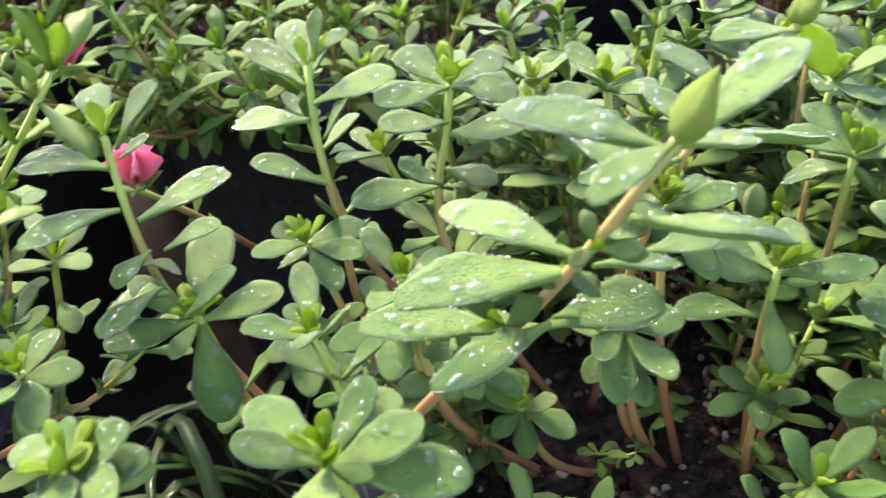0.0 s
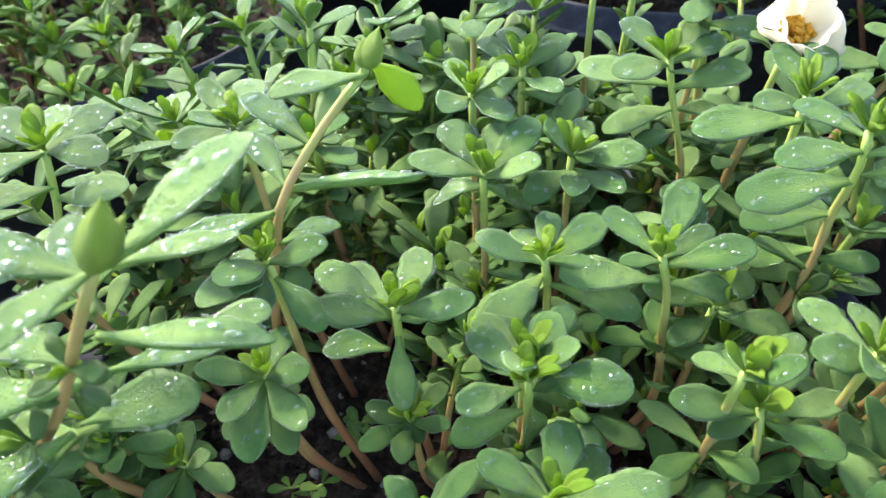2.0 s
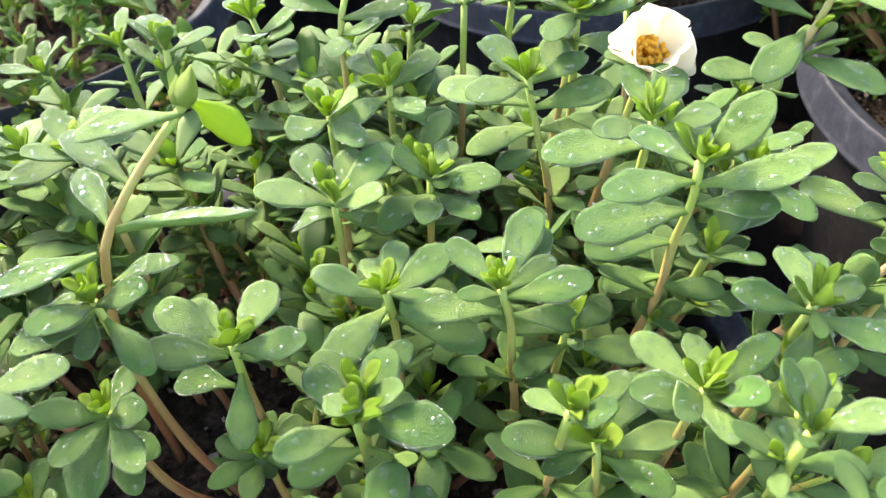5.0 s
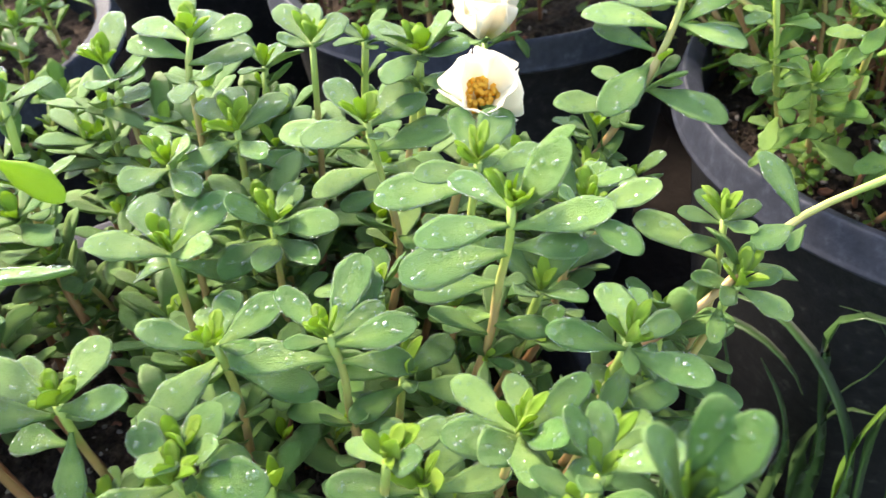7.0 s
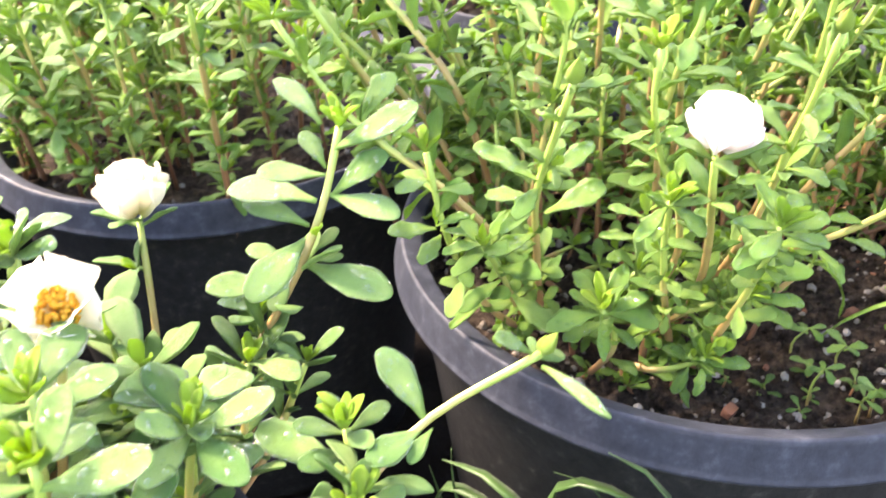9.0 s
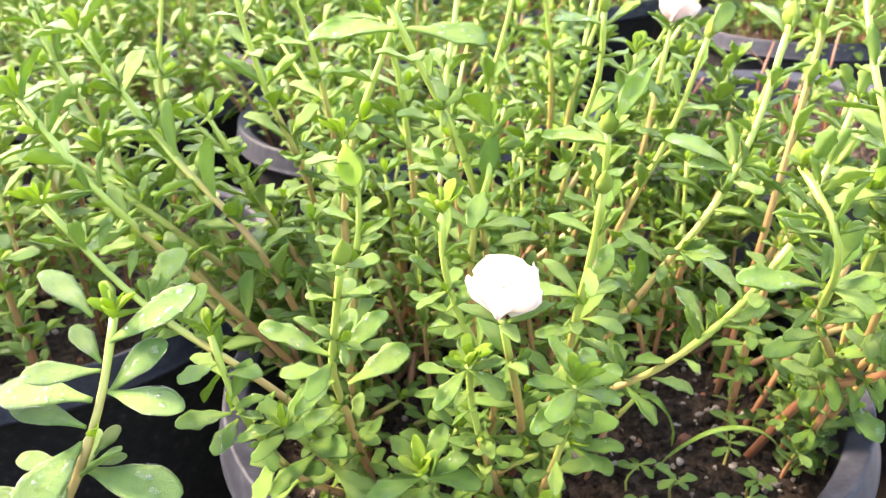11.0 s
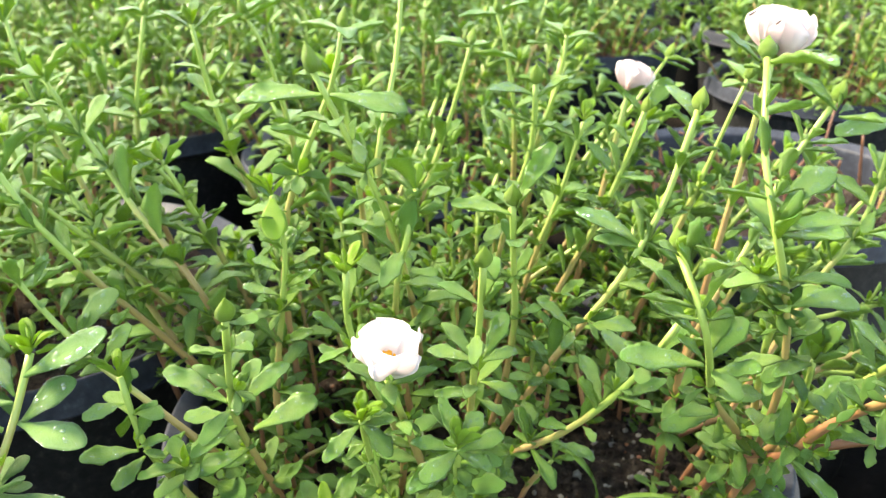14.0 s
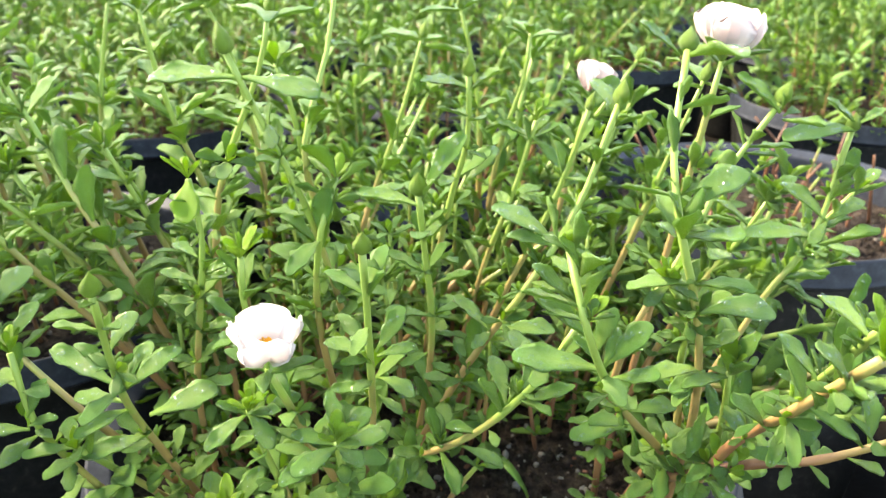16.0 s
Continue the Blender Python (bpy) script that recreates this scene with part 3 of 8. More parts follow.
def layout_pairs(line, rng, kind, size, start, gap, bare, top, young, az=None, pitch=0):
    """Opposite leaves at the joints of a long stem, each pair turned across the last, with small shoots in their axils."""
    out, nodes = [], []
    n = len(line)
    reach = [0.0]
    for i in range(n - 1):
        reach.append(reach[-1] + (line[i + 1] - line[i]).length)
    total = reach[-1]

    def at(f):
        d = f * total
        i = max(j for j in range(n - 1) if reach[j] <= d + 1e-9)
        return line[i].lerp(line[i + 1], (d - reach[i]) / max(1e-6, reach[i + 1] - reach[i])), (line[i + 1] - line[i]).normalized()

    turn = rng.uniform(0, 6.28)
    f, k = start + rng.uniform(0, 0.05), 0
    while f < 1 - bare - 0.02:
        p, t = at(f)
        nodes.append(f)
        side = t.orthogonal().normalized()
        ups = (t + Vector((0, 0, 0.7))).normalized()
        grow = 0.60 + 0.44 * math.sin(math.pi * min(1.0, f / (1.04 - bare)) ** 1.5)
        for j in range(2):
            if rng.random() < 0.06:
                continue
            a = turn + k * 1.571 + j * math.pi + rng.uniform(-0.5, 0.5)
            el = radians(rng.uniform(14, 64) - (14 if f < 0.4 else 0))
            way = (Matrix.Rotation(a, 3, t) @ side) * math.cos(el) + t * math.sin(el)
            way.z += rng.uniform(-0.22, 0.12)
            out.append((kind, rng.randrange(len(kind.meshes)), leaf_pose(p, way, ups, size * grow * rng.uniform(0.70, 1.16)), "leaf"))
        for j in range(2):
            if rng.random() < 0.42:
                a = turn + k * 1.571 + j * math.pi + rng.uniform(-0.2, 0.2)
                o = Matrix.Rotation(a, 3, t) @ side
                axis = (t * 0.9 + o * 0.7 + Vector((0, 0, 0.3))).normalized()
                m = Matrix.Translation(p + o * size * 0.06) @ axis.to_track_quat("Z", "Y").to_matrix().to_4x4() @ Matrix.Rotation(rng.uniform(0, 6), 4, "Z") @ Matrix.Diagonal((size * rng.uniform(0.28, 0.62),) * 3 + (1,))
                out.append((shoots(kind), rng.randrange(4), m, "side_shoot"))
        f += gap / total * rng.uniform(0.75, 1.25)
        k += 1
    p, t = at(1.0)
    axis = (t + Vector((0, 0, 0.6))).normalized()
    side = axis.orthogonal().normalized()
    crown = rng.randint(3, 4) if top else len(az) if az else 4
    for k in range(crown):
        a = turn + k * 2 * math.pi / crown + rng.uniform(-0.3, 0.3)
        el = radians(rng.uniform(-4, 26) if top else rng.uniform(16, 54) + pitch if kind is BROAD else rng.uniform(22, 56))
        out_dir = Matrix.Rotation(a, 3, axis) @ side
        if az:
            out_dir = Vector((math.cos(radians(az[k])), math.sin(radians(az[k])), 0))
            out_dir = (out_dir - axis * out_dir.dot(axis)).normalized()
        way = out_dir * math.cos(el) + axis * math.sin(el)
        fol = LANCE_N if top else kind
        out.append((fol, rng.randrange(len(fol.meshes)), leaf_pose(p - axis * size * 0.1 * (k % 2), way, axis, size * (rng.uniform(0.62, 1.12) if top else rng.uniform(0.82, 1.06) if kind is BROAD else rng.uniform(0.6, 0.95))), "leaf"))
    for k in range(0 if top else young):
        a = turn + 0.8 + k * 2 * math.pi / max(young, 1) + rng.uniform(-0.3, 0.3)
        el = radians(rng.uniform(45, 72))
        way = (Matrix.Rotation(a, 3, axis) @ side) * math.cos(el) + axis * math.sin(el)
        out.append((YOUNG, rng.randrange(3), leaf_pose(p + axis * size * 0.03, way, axis, size * rng.uniform(0.30, 0.5)), "young_leaf"))
    return out, nodes


SEED = [100]


def plant(points, kind=None, size=0.021, r0=0.0026, r1=0.0016, start=0.42, gap=0.0125, pitch=0, rosette=4, young=4, top="", label="", group="", drops=True, age=(0.0, 0.9), bud_size=0.011, az=None, pairs=False, bare=0.0, mass=False):
    """One purslane plant: a stem through the points with its leaves, ending in a rosette, a bud or a flower."""
    SEED[0] += 1
    rng = random.Random(SEED[0])
    kind = kind or BROAD
    line = curve_points(sunk(points), 7 if len(points) < 4 else 5)
    th = empty("purslane_plant", line[0])
    tagged(th, label, "plant", group)
    leaves, nodes = layout_pairs(line, rng, kind, size, start, gap, bare, top, young, az, pitch) if pairs else layout(line, rng, kind, size, start, gap, pitch, rosette, young, az)
    v, f, ages = tube_data(line, r0, r1, swell=nodes, age=age)
    part("stem", mesh_of("stem", v, f, [STEM], attrs={"age": ages}), th, None, "fleshy stem, brown below and yellow-green above")
    if mass:
        V, F, R, I = [], [], [], []
        for fol, i, m, name in leaves:
            v, f, rib = fol.low[i]
            b = len(V)
            V += [m @ Vector(q) for q in v]
            F += [tuple(b + q for q in g) for g in f]
            I += tones(fol, i, len(f))
            R += rib
        part("foliage", mesh_of("foliage", V, F, [kind.mass, LEAF_YOUNG_MASS], I, attrs={"rib": R}), th)["kind"] = "stuff"
        leaves = []
    for fol, i, m, name in leaves:
        ob = part(name, fol.meshes[i], th, m)
        if drops and name == "leaf" and fol is not YOUNG and m.to_scale().x > 0.0165:
            d = new("dew", fol.drops[i])
            d.parent = ob
            d["kind"] = "stuff"
    tip, way = line[-1], (line[-1] - line[-3]).normalized()
    if top == "bud":
        for k, (s, tilt) in enumerate(((1.0, 0.1), (0.72, 0.75))):
            ax = (way + Vector((0, 0, 0.6)) + way.orthogonal() * tilt).normalized()
            m = Matrix.Translation(tip) @ ax.to_track_quat("Z", "Y").to_matrix().to_4x4() @ Matrix.Diagonal((bud_size * s,) * 3 + (1,))
            part("bud", BUD, th, m, "closed green bud")
    return th, line


def set_leaf(th, kind, i, at, tip, up=(0.0, -0.25, 1.0)):
    """One leaf of a plant from its joint to its tip."""
    way = Vector(tip) - Vector(at)
    ob = part("leaf", kind.meshes[i % len(kind.meshes)], th, leaf_pose(Vector(at), way, Vector(up), way.length))
    d = new("dew", kind.drops[i % len(kind.meshes)])
    d.parent = ob
    d["kind"] = "stuff"


BROADS, NARROWS = "broad-leaved purslane", "narrow-leaved purslane"


def sunk(points):
    """The root of a stem in the first pot, whose soil lies lower, taken down into that soil."""
    pts = [Vector(p) for p in points]
    if pts[0].z < 0.256 and math.hypot(pts[0].x - POT_A[0], pts[0].y - POT_A[1]) < POT_R:
        pts[0].z = SOIL_A - 0.004
    return pts


def sprig(points, label, group, bud=0.0, r0=0.0017, tufts=(), old=0.0):
    """A plant's stem through the points; its leaves are set one by one with clothe()."""
    line = curve_points(sunk(points), 6)
    th = empty("purslane_plant", line[0])
    tagged(th, label, "plant", group)
    n = len(points) - 1
    v, f, ages = tube_data(line, r0, r0 * 0.66, swell=[(k + 0.9) / n for k in range(n)], age=(0.02 - old, 0.88 - old) if group == BROADS else (0.15 - old, 1.08 - old))
    part("stem", mesh_of("stem", v, f, [STEM], attrs={"age": ages}), th, None, "fleshy stem, brown below and yellow-green above")
    if bud:
        way = (line[-1] - line[-3]).normalized()
        for s, tilt in ((1.0, 0.1), (0.7, 0.75)):
            ax = (way + Vector((0, 0, 0.6)) + way.orthogonal() * tilt).normalized()
            part("bud", BUD, th, Matrix.Translation(line[-1]) @ ax.to_track_quat("Z", "Y").to_matrix().to_4x4() @ Matrix.Diagonal((bud * s,) * 3 + (1,)), "closed green bud")
    if group == NARROWS:
        r = random.Random(int(1e4 * points[-1][0]) + int(1e4 * points[-1][1]))
        for fol, i, m, name in layout_pairs(line[:max(4, int(len(line) * 0.95))], r, NARROW, 0.019, 0.12, 0.0135, 0.0, "", 0)[0]:
            over = math.hypot(m.translation.x - POT_C[0], m.translation.y - POT_C[1]) > 0.135 and m.translation.z < 0.36
            if r.random() < (0.45 if over else 1.0) and (name == "side_shoot" or m.translation.z < 0.33 or r.random() < 0.62):
                part(name, fol.meshes[i], th, m)
    if group == BROADS:
        r = random.Random(int(1e4 * points[-1][0]) + int(1e4 * points[-1][1]))
        for fol, i, m, name in layout_pairs(line[:max(4, int(len(line) * 0.72))], r, BROAD, 0.021, 0.35, 0.013, 0.0, "", 0)[0]:
            if math.hypot(m.translation.x - 0.114, m.translation.y - 0.262) > 0.048 and r.random() < 0.66:
                part(name, fol.meshes[i], th, m)
    if not bud:
        way = (line[-1] - line[-3]).normalized() + Vector((0, 0, 0.8))
        part("young_tuft", shoots(YOUNG).meshes[len(points[-1]) + int(1e4 * points[-1][0]) & 3], th, Matrix.Translation(line[-1]) @ way.to_track_quat("Z", "Y").to_matrix().to_4x4() @ Matrix.Diagonal((0.0095, 0.0095, 0.0135, 1)), "small pale green leaves in the heart")
    for k, place in enumerate(tufts):
        part("side_shoot", shoots(NARROW).meshes[k % 4], th, Matrix.Translation(place) @ Matrix.Diagonal((0.009, 0.009, 0.009, 1)))
    return th


TURN = [0]


def clothe(th, kind, rows):
    """Leaves of a plant, each from its joint to its tip; long ones carry dew."""
    for row in rows:
        TURN[0] += 1
        at, tip = Vector(row[:3]), Vector(row[3:])
        i, way = TURN[0] * 5 % len(kind.meshes), tip - at
        name = "young_leaf" if kind is YOUNG else "leaf"
        ob = part(name, kind.meshes[i], th, leaf_pose(at, way, Vector((0.0, -0.5, 1.0)), way.length))
        if kind is not YOUNG and way.length > 0.0125:
            d = new("dew", kind.drops[i])
            d.parent = ob
            d["kind"] = "stuff"


# ---- ground and pots ----
POT_A, POT_B, POT_C, POT_D, POT_G, POT_H, POT_I, POT_K = (0.17, 0.285), (0.398, 0.660), (0.578, 0.370), (0.99, 0.548), (-0.02, 0.66), (-0.265, 0.25), (0.76, 0.80), (1.383, 0.763)
SOIL_Z, RIM_Z, SOIL_A = 0.252, 0.282, 0.236


def ground():
    rng = random.Random(5)
    bm = bmesh.new()
    xs = [-40, -12, -4, -1.5] + [-1 + 0.05 * i for i in range(71)] + [4, 8, 20, 60]
    ys = [-40, -12, -4, -1.5] + [-1 + 0.05 * i for i in range(71)] + [4, 8, 20, 60]
    grid = [[bm.verts.new((x, y, 0.012 * noise.noise(Vector((x * 6, y * 6, 0))) + 0.005 * noise.noise(Vector((x * 21, y * 21, 3))))) for x in xs] for y in ys]
    for j in range(len(ys) - 1):
        for i in range(len(xs) - 1):
            bm.faces.new((grid[j][i], grid[j][i + 1], grid[j + 1][i + 1], grid[j + 1][i]))
    me = bpy.data.meshes.new("ground")
    bm.to_mesh(me)
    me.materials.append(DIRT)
    me.polygons.foreach_set("use_smooth", [True] * len(me.polygons))
    tagged(new("ground", me), "dark bare earth under the pots", "ground", "", "structure")


def lathe(name, profile, mat, sides=72, warp=0.0):
    verts, faces = [], []
    for r, z in profile:
        for k in range(sides):
            a = 2 * math.pi * k / sides
            rr = r * (1 + warp * math.sin(2 * a + 0.6))
            verts.append((rr * math.cos(a), rr * math.sin(a), z))
    for i in range(len(profile) - 1):
        for k in range(sides):
            j = (k + 1) % sides
            faces.append((i * sides + k, i * sides + j, (i + 1) * sides + j, (i + 1) * sides + k))
    return mesh_of(name, verts, faces, [mat])


def pot_meshes(r):
    h = RIM_Z
    body = [(0.001, 0.004), (r * 0.70, 0.004), (r * 0.72, 0.0), (r * 0.735, 0.006), (r * 0.92, h - 0.030), (r * 0.925, h - 0.026), (r * 0.895, h - 0.026), (r * 0.70, 0.02), (0.001, 0.018)]
    edge = ((0.885, 0.034), (0.898, 0.011), (0.900, 0.007), (0.905, 0.005), (0.912, 0.0045), (0.960, 0.0005), (0.967, 0.0002), (0.972, 0.001), (0.975, 0.003),
            (0.993, 0.0155), (0.996, 0.0175), (1.0, 0.0182), (1.0, 0.0195), (0.995, 0.020), (0.975, 0.019), (0.930, 0.017), (0.900, 0.034))
    lip = [(r * k, h - d) for k, d in edge]
    return lathe("body", body, PLASTIC), lathe("rim", lip, RIM_PLASTIC, 96, 0.004)


POT_R = 0.160
POT_BODY, POT_RIM = pot_meshes(POT_R)


def soil_mesh(seed, r):
    rng = random.Random(seed)
    bm = bmesh.new()
    rings, sides = 26, 64
    rows = [[bm.verts.new((0, 0, 0.004))]]
    for i in range(1, rings + 1):
        row = []
        for k in range(sides):
            a = 2 * math.pi * k / sides
            rr = r * i / rings
            x, y = rr * math.cos(a), rr * math.sin(a)
            z = 0.007 * noise.noise(Vector((x * 28 + seed, y * 28, 1))) + 0.004 * noise.noise(Vector((x * 90, y * 90 + seed, 2))) + rng.uniform(-0.0012, 0.0012)
            row.append(bm.verts.new((x, y, z)))
        rows.append(row)
    for k in range(sides):
        bm.faces.new((rows[0][0], rows[1][k], rows[1][(k + 1) % sides]))
    for i in range(1, rings):
        for k in range(sides):
            j = (k + 1) % sides
            bm.faces.new((rows[i][k], rows[i + 1][k], rows[i + 1][j], rows[i][j]))
    me = bpy.data.meshes.new("potting_soil")
    bm.to_mesh(me)
    me.materials.append(SOIL)
    return me


def crumbs_mesh(seed, r, count, mats):
    """Clods, grit and chips strewn over the soil."""
    rng = random.Random(seed)
    verts, faces, index = [], [], []
    for c in range(count):
        a, d = rng.uniform(0, 6.283), r * math.sqrt(rng.random())
        s = rng.choice((0.0008, 0.0011, 0.0015, 0.0022)) * rng.uniform(0.7, 1.3)
        kind = rng.choices(range(len(mats)), (0.88, 0.112, 0.008)[:len(mats)])[0]
        if kind == 2:
            s *= 1.5
        x, y = d * math.cos(a), d * math.sin(a)
        z = 0.007 * noise.noise(Vector((x * 28 + seed, y * 28, 1))) + 0.004 * noise.noise(Vector((x * 90, y * 90 + seed, 2)))
        b = len(verts)
        sx, sy, sz = (rng.uniform(0.6, 1.3) for _ in range(3))
        for px, py, pz in ((0, 0, -1), (0.9, 0, -0.3), (0.28, 0.86, -0.3), (-0.73, 0.53, -0.3), (-0.73, -0.53, -0.3), (0.28, -0.86, -0.3), (0.6, 0.5, 0.5), (-0.3, 0.75, 0.5), (-0.8, 0, 0.5), (-0.3, -0.75, 0.5), (0.7, -0.45, 0.5), (0, 0, 1)):
            j = rng.uniform(0.8, 1.2)
            verts.append((x + s * sx * px * j, y + s * sy * py * j, z + s * 0.4 + s * sz * pz * j))
        for f in ((0, 2, 1), (0, 3, 2), (0, 4, 3), (0, 5, 4), (0, 1, 5), (1, 2, 6), (2, 3, 7), (3, 4, 8), (4, 5, 9), (5, 1, 10), (2, 7, 6), (3, 8, 7), (4, 9, 8), (5, 10, 9), (1, 6, 10), (6, 7, 11), (7, 8, 11), (8, 9, 11), (9, 10, 11), (10, 6, 11)):
            faces.append(tuple(b + q for q in f))
            index.append(kind)
    return mesh_of("grit", verts, faces, mats, index, smooth=False)


SOILS = [soil_mesh(s, POT_R * 0.885) for s in (1, 2)]
GRITS = [crumbs_mesh(s, POT_R * 0.86, n, [SOIL, PEBBLE, BRICKCHIP]) for s, n in ((1, 6500), (2, 1500))]


def pot(x, y, turn, detail=True):
    p = empty("flower_pot", (x, y, 0))
    low = (x, y) == POT_A
    p.matrix_basis = pose(x, y, 0, 0, 0, turn) @ Matrix.Diagonal((1, 1, 0.937 if low else 1.0, 1))
    part("body", POT_BODY, p, p.matrix_basis)
    part("rim", POT_RIM, p, p.matrix_basis, "wide rolled rim with dusty scuffs")
    tagged(p, "round black plastic nursery pot full of purslane", "pot", "black pots in rows")
    k = 0 if (x, y) in (POT_A, POT_C) else 1
    s = new("potting_soil", SOILS[k])
    s.matrix_basis = pose(x, y, SOIL_A if low else SOIL_Z, 0, 0, turn)
    tagged(s, "dark crumbly potting soil filling a black pot", "soil", "", "stuff")
    if detail:
        g = new("grit", GRITS[k])
        g.matrix_basis = pose(x, y, SOIL_A if low else SOIL_Z, 0, 0, turn)
        tagged(g, "pale grit, clods and brick chips lying on potting soil", "gravel", "", "stuff")


ground()
for k, (x, y) in enumerate((POT_A, POT_B, POT_C, POT_D, POT_G, POT_H, POT_I, POT_K)):
    pot(x, y, 37 * k, True)

# ---- plants ----
BROAD_LABEL = "purslane plant with broad dewy blue-green leaves in a black pot"
LOW_LABEL = "short purslane plant with small leaves low over the soil"
NARROW_LABEL = "purslane plant with narrow fresh green leaves on a long stem"
BUD_LABEL = "long-stemmed purslane plant ending in green buds"
rng0 = random.Random(77)


def rooted(tip, centre, reach=0.5, sway=0.010, base=None):
    """Three points of a stem that rises from the soil of a pot to its tip."""
    tip = Vector(tip)
    c = Vector((*centre, SOIL_Z))
    b = Vector((*base, SOIL_Z)) if base else c.lerp(Vector((tip.x, tip.y, SOIL_Z)), 1 - reach)
    d = Vector((b.x - c.x, b.y - c.y, 0))
    if d.length > POT_R * 0.8:
        b = c + d.normalized() * POT_R * 0.8
    b.z = SOIL_Z - 0.004
    out = Vector((tip.x - b.x, tip.y - b.y, 0))
    mid = b.lerp(tip, 0.5) + out * rng0.uniform(0.05, 0.28) + Vector((rng0.uniform(-sway, sway), rng0.uniform(-sway, sway), -0.10 * (tip.z - b.z)))
    return [b, mid, tip]


def broad(tip, size=0.0245, base=None, reach=0.35, **more):
    keys = dict(label=BROAD_LABEL, group="broad-leaved purslane", rosette=4, young=4, r0=0.0017, r1=0.0012, start=0.30, gap=0.0128, pairs=True, age=(0.05, 0.95))
    keys.update(more)
    return plant(rooted(tip, POT_A, reach, base=base), BROAD, size * 0.95, **keys)


# plants whose leaves show one by one
th = sprig([(0.1545, 0.2621, 0.2420), (0.1460, 0.2515, 0.3197), (0.1461, 0.2498, 0.3337)], BROAD_LABEL, BROADS)
clothe(th, BROAD, ((0.146, 0.250, 0.332, 0.134, 0.269, 0.338), (0.146, 0.250, 0.332, 0.158, 0.270, 0.341), (0.146, 0.250, 0.332, 0.168, 0.239, 0.341), (0.144, 0.250, 0.330, 0.126, 0.247, 0.343), (0.146, 0.250, 0.330, 0.126, 0.269, 0.338), (0.146, 0.250, 0.329, 0.156, 0.246, 0.333),))
clothe(th, BROAD, ((0.146, 0.251, 0.322, 0.144, 0.230, 0.314), (0.143, 0.252, 0.315, 0.121, 0.264, 0.313), (0.145, 0.254, 0.295, 0.148, 0.237, 0.288),))
clothe(th, YOUNG, ((0.146, 0.250, 0.334, 0.145, 0.246, 0.346), (0.146, 0.250, 0.334, 0.153, 0.249, 0.343),))
th = sprig([(0.1739, 0.2405, 0.2420), (0.1768, 0.2195, 0.3177), (0.1761, 0.2165, 0.3314)], BROAD_LABEL, BROADS)
clothe(th, BROAD, ((0.176, 0.217, 0.330, 0.188, 0.236, 0.337), (0.176, 0.217, 0.330, 0.165, 0.239, 0.333), (0.176, 0.217, 0.330, 0.166, 0.231, 0.332), (0.174, 0.218, 0.327, 0.155, 0.207, 0.336), (0.178, 0.216, 0.330, 0.196, 0.202, 0.341), (0.177, 0.217, 0.327, 0.182, 0.210, 0.336),))
clothe(th, BROAD, ((0.177, 0.221, 0.315, 0.155, 0.218, 0.311), (0.177, 0.219, 0.319, 0.182, 0.225, 0.292), (0.178, 0.217, 0.327, 0.195, 0.231, 0.323),))
clothe(th, YOUNG, ((0.176, 0.217, 0.331, 0.174, 0.212, 0.343),))
th = sprig([(0.1734, 0.2212, 0.2420), (0.1746, 0.1989, 0.2700), (0.1753, 0.1868, 0.3220)], BROAD_LABEL, BROADS)
clothe(th, BROAD, ((0.175, 0.187, 0.320, 0.185, 0.207, 0.327), (0.175, 0.187, 0.320, 0.159, 0.199, 0.329), (0.175, 0.187, 0.320, 0.165, 0.196, 0.326), (0.175, 0.187, 0.320, 0.193, 0.202, 0.319), (0.175, 0.187, 0.320, 0.199, 0.181, 0.330), (0.175, 0.187, 0.320, 0.167, 0.169, 0.335),))
clothe(th, YOUNG, ((0.175, 0.187, 0.322, 0.175, 0.184, 0.334),))
th = sprig([(0.1833, 0.2640, 0.2420), (0.1913, 0.2536, 0.3302), (0.1904, 0.2527, 0.3398)], BROAD_LABEL, BROADS)
clothe(th, BROAD, ((0.190, 0.253, 0.338, 0.198, 0.273, 0.341), (0.190, 0.253, 0.338, 0.211, 0.263, 0.345), (0.190, 0.253, 0.338, 0.172, 0.255, 0.351), (0.190, 0.253, 0.338, 0.188, 0.277, 0.339), (0.191, 0.253, 0.339, 0.202, 0.244, 0.343), (0.190, 0.254, 0.333, 0.171, 0.238, 0.335),))
clothe(th, BROAD, ((0.192, 0.253, 0.330, 0.215, 0.238, 0.326), (0.191, 0.253, 0.330, 0.184, 0.270, 0.312),))
clothe(th, YOUNG, ((0.190, 0.253, 0.340, 0.186, 0.248, 0.350), (0.190, 0.253, 0.340, 0.192, 0.247, 0.351),))
th = sprig([(0.2032, 0.2574, 0.2420), (0.2235, 0.2404, 0.2893), (0.2230, 0.2401, 0.3148), (0.2231, 0.2413, 0.3317), (0.2211, 0.2426, 0.3426)], BROAD_LABEL, BROADS)
clothe(th, BROAD, ((0.221, 0.243, 0.341, 0.210, 0.261, 0.347), (0.221, 0.243, 0.341, 0.239, 0.258, 0.351), (0.221, 0.243, 0.341, 0.237, 0.263, 0.352), (0.222, 0.242, 0.340, 0.244, 0.235, 0.349), (0.221, 0.243, 0.341, 0.238, 0.247, 0.347), (0.221, 0.242, 0.341, 0.210, 0.241, 0.346),))
clothe(th, BROAD, ((0.221, 0.242, 0.334, 0.193, 0.249, 0.336), (0.224, 0.240, 0.321, 0.232, 0.242, 0.310), (0.223, 0.241, 0.334, 0.244, 0.241, 0.325),))
clothe(th, YOUNG, ((0.221, 0.243, 0.343, 0.215, 0.239, 0.353), (0.221, 0.243, 0.343, 0.220, 0.237, 0.354),))
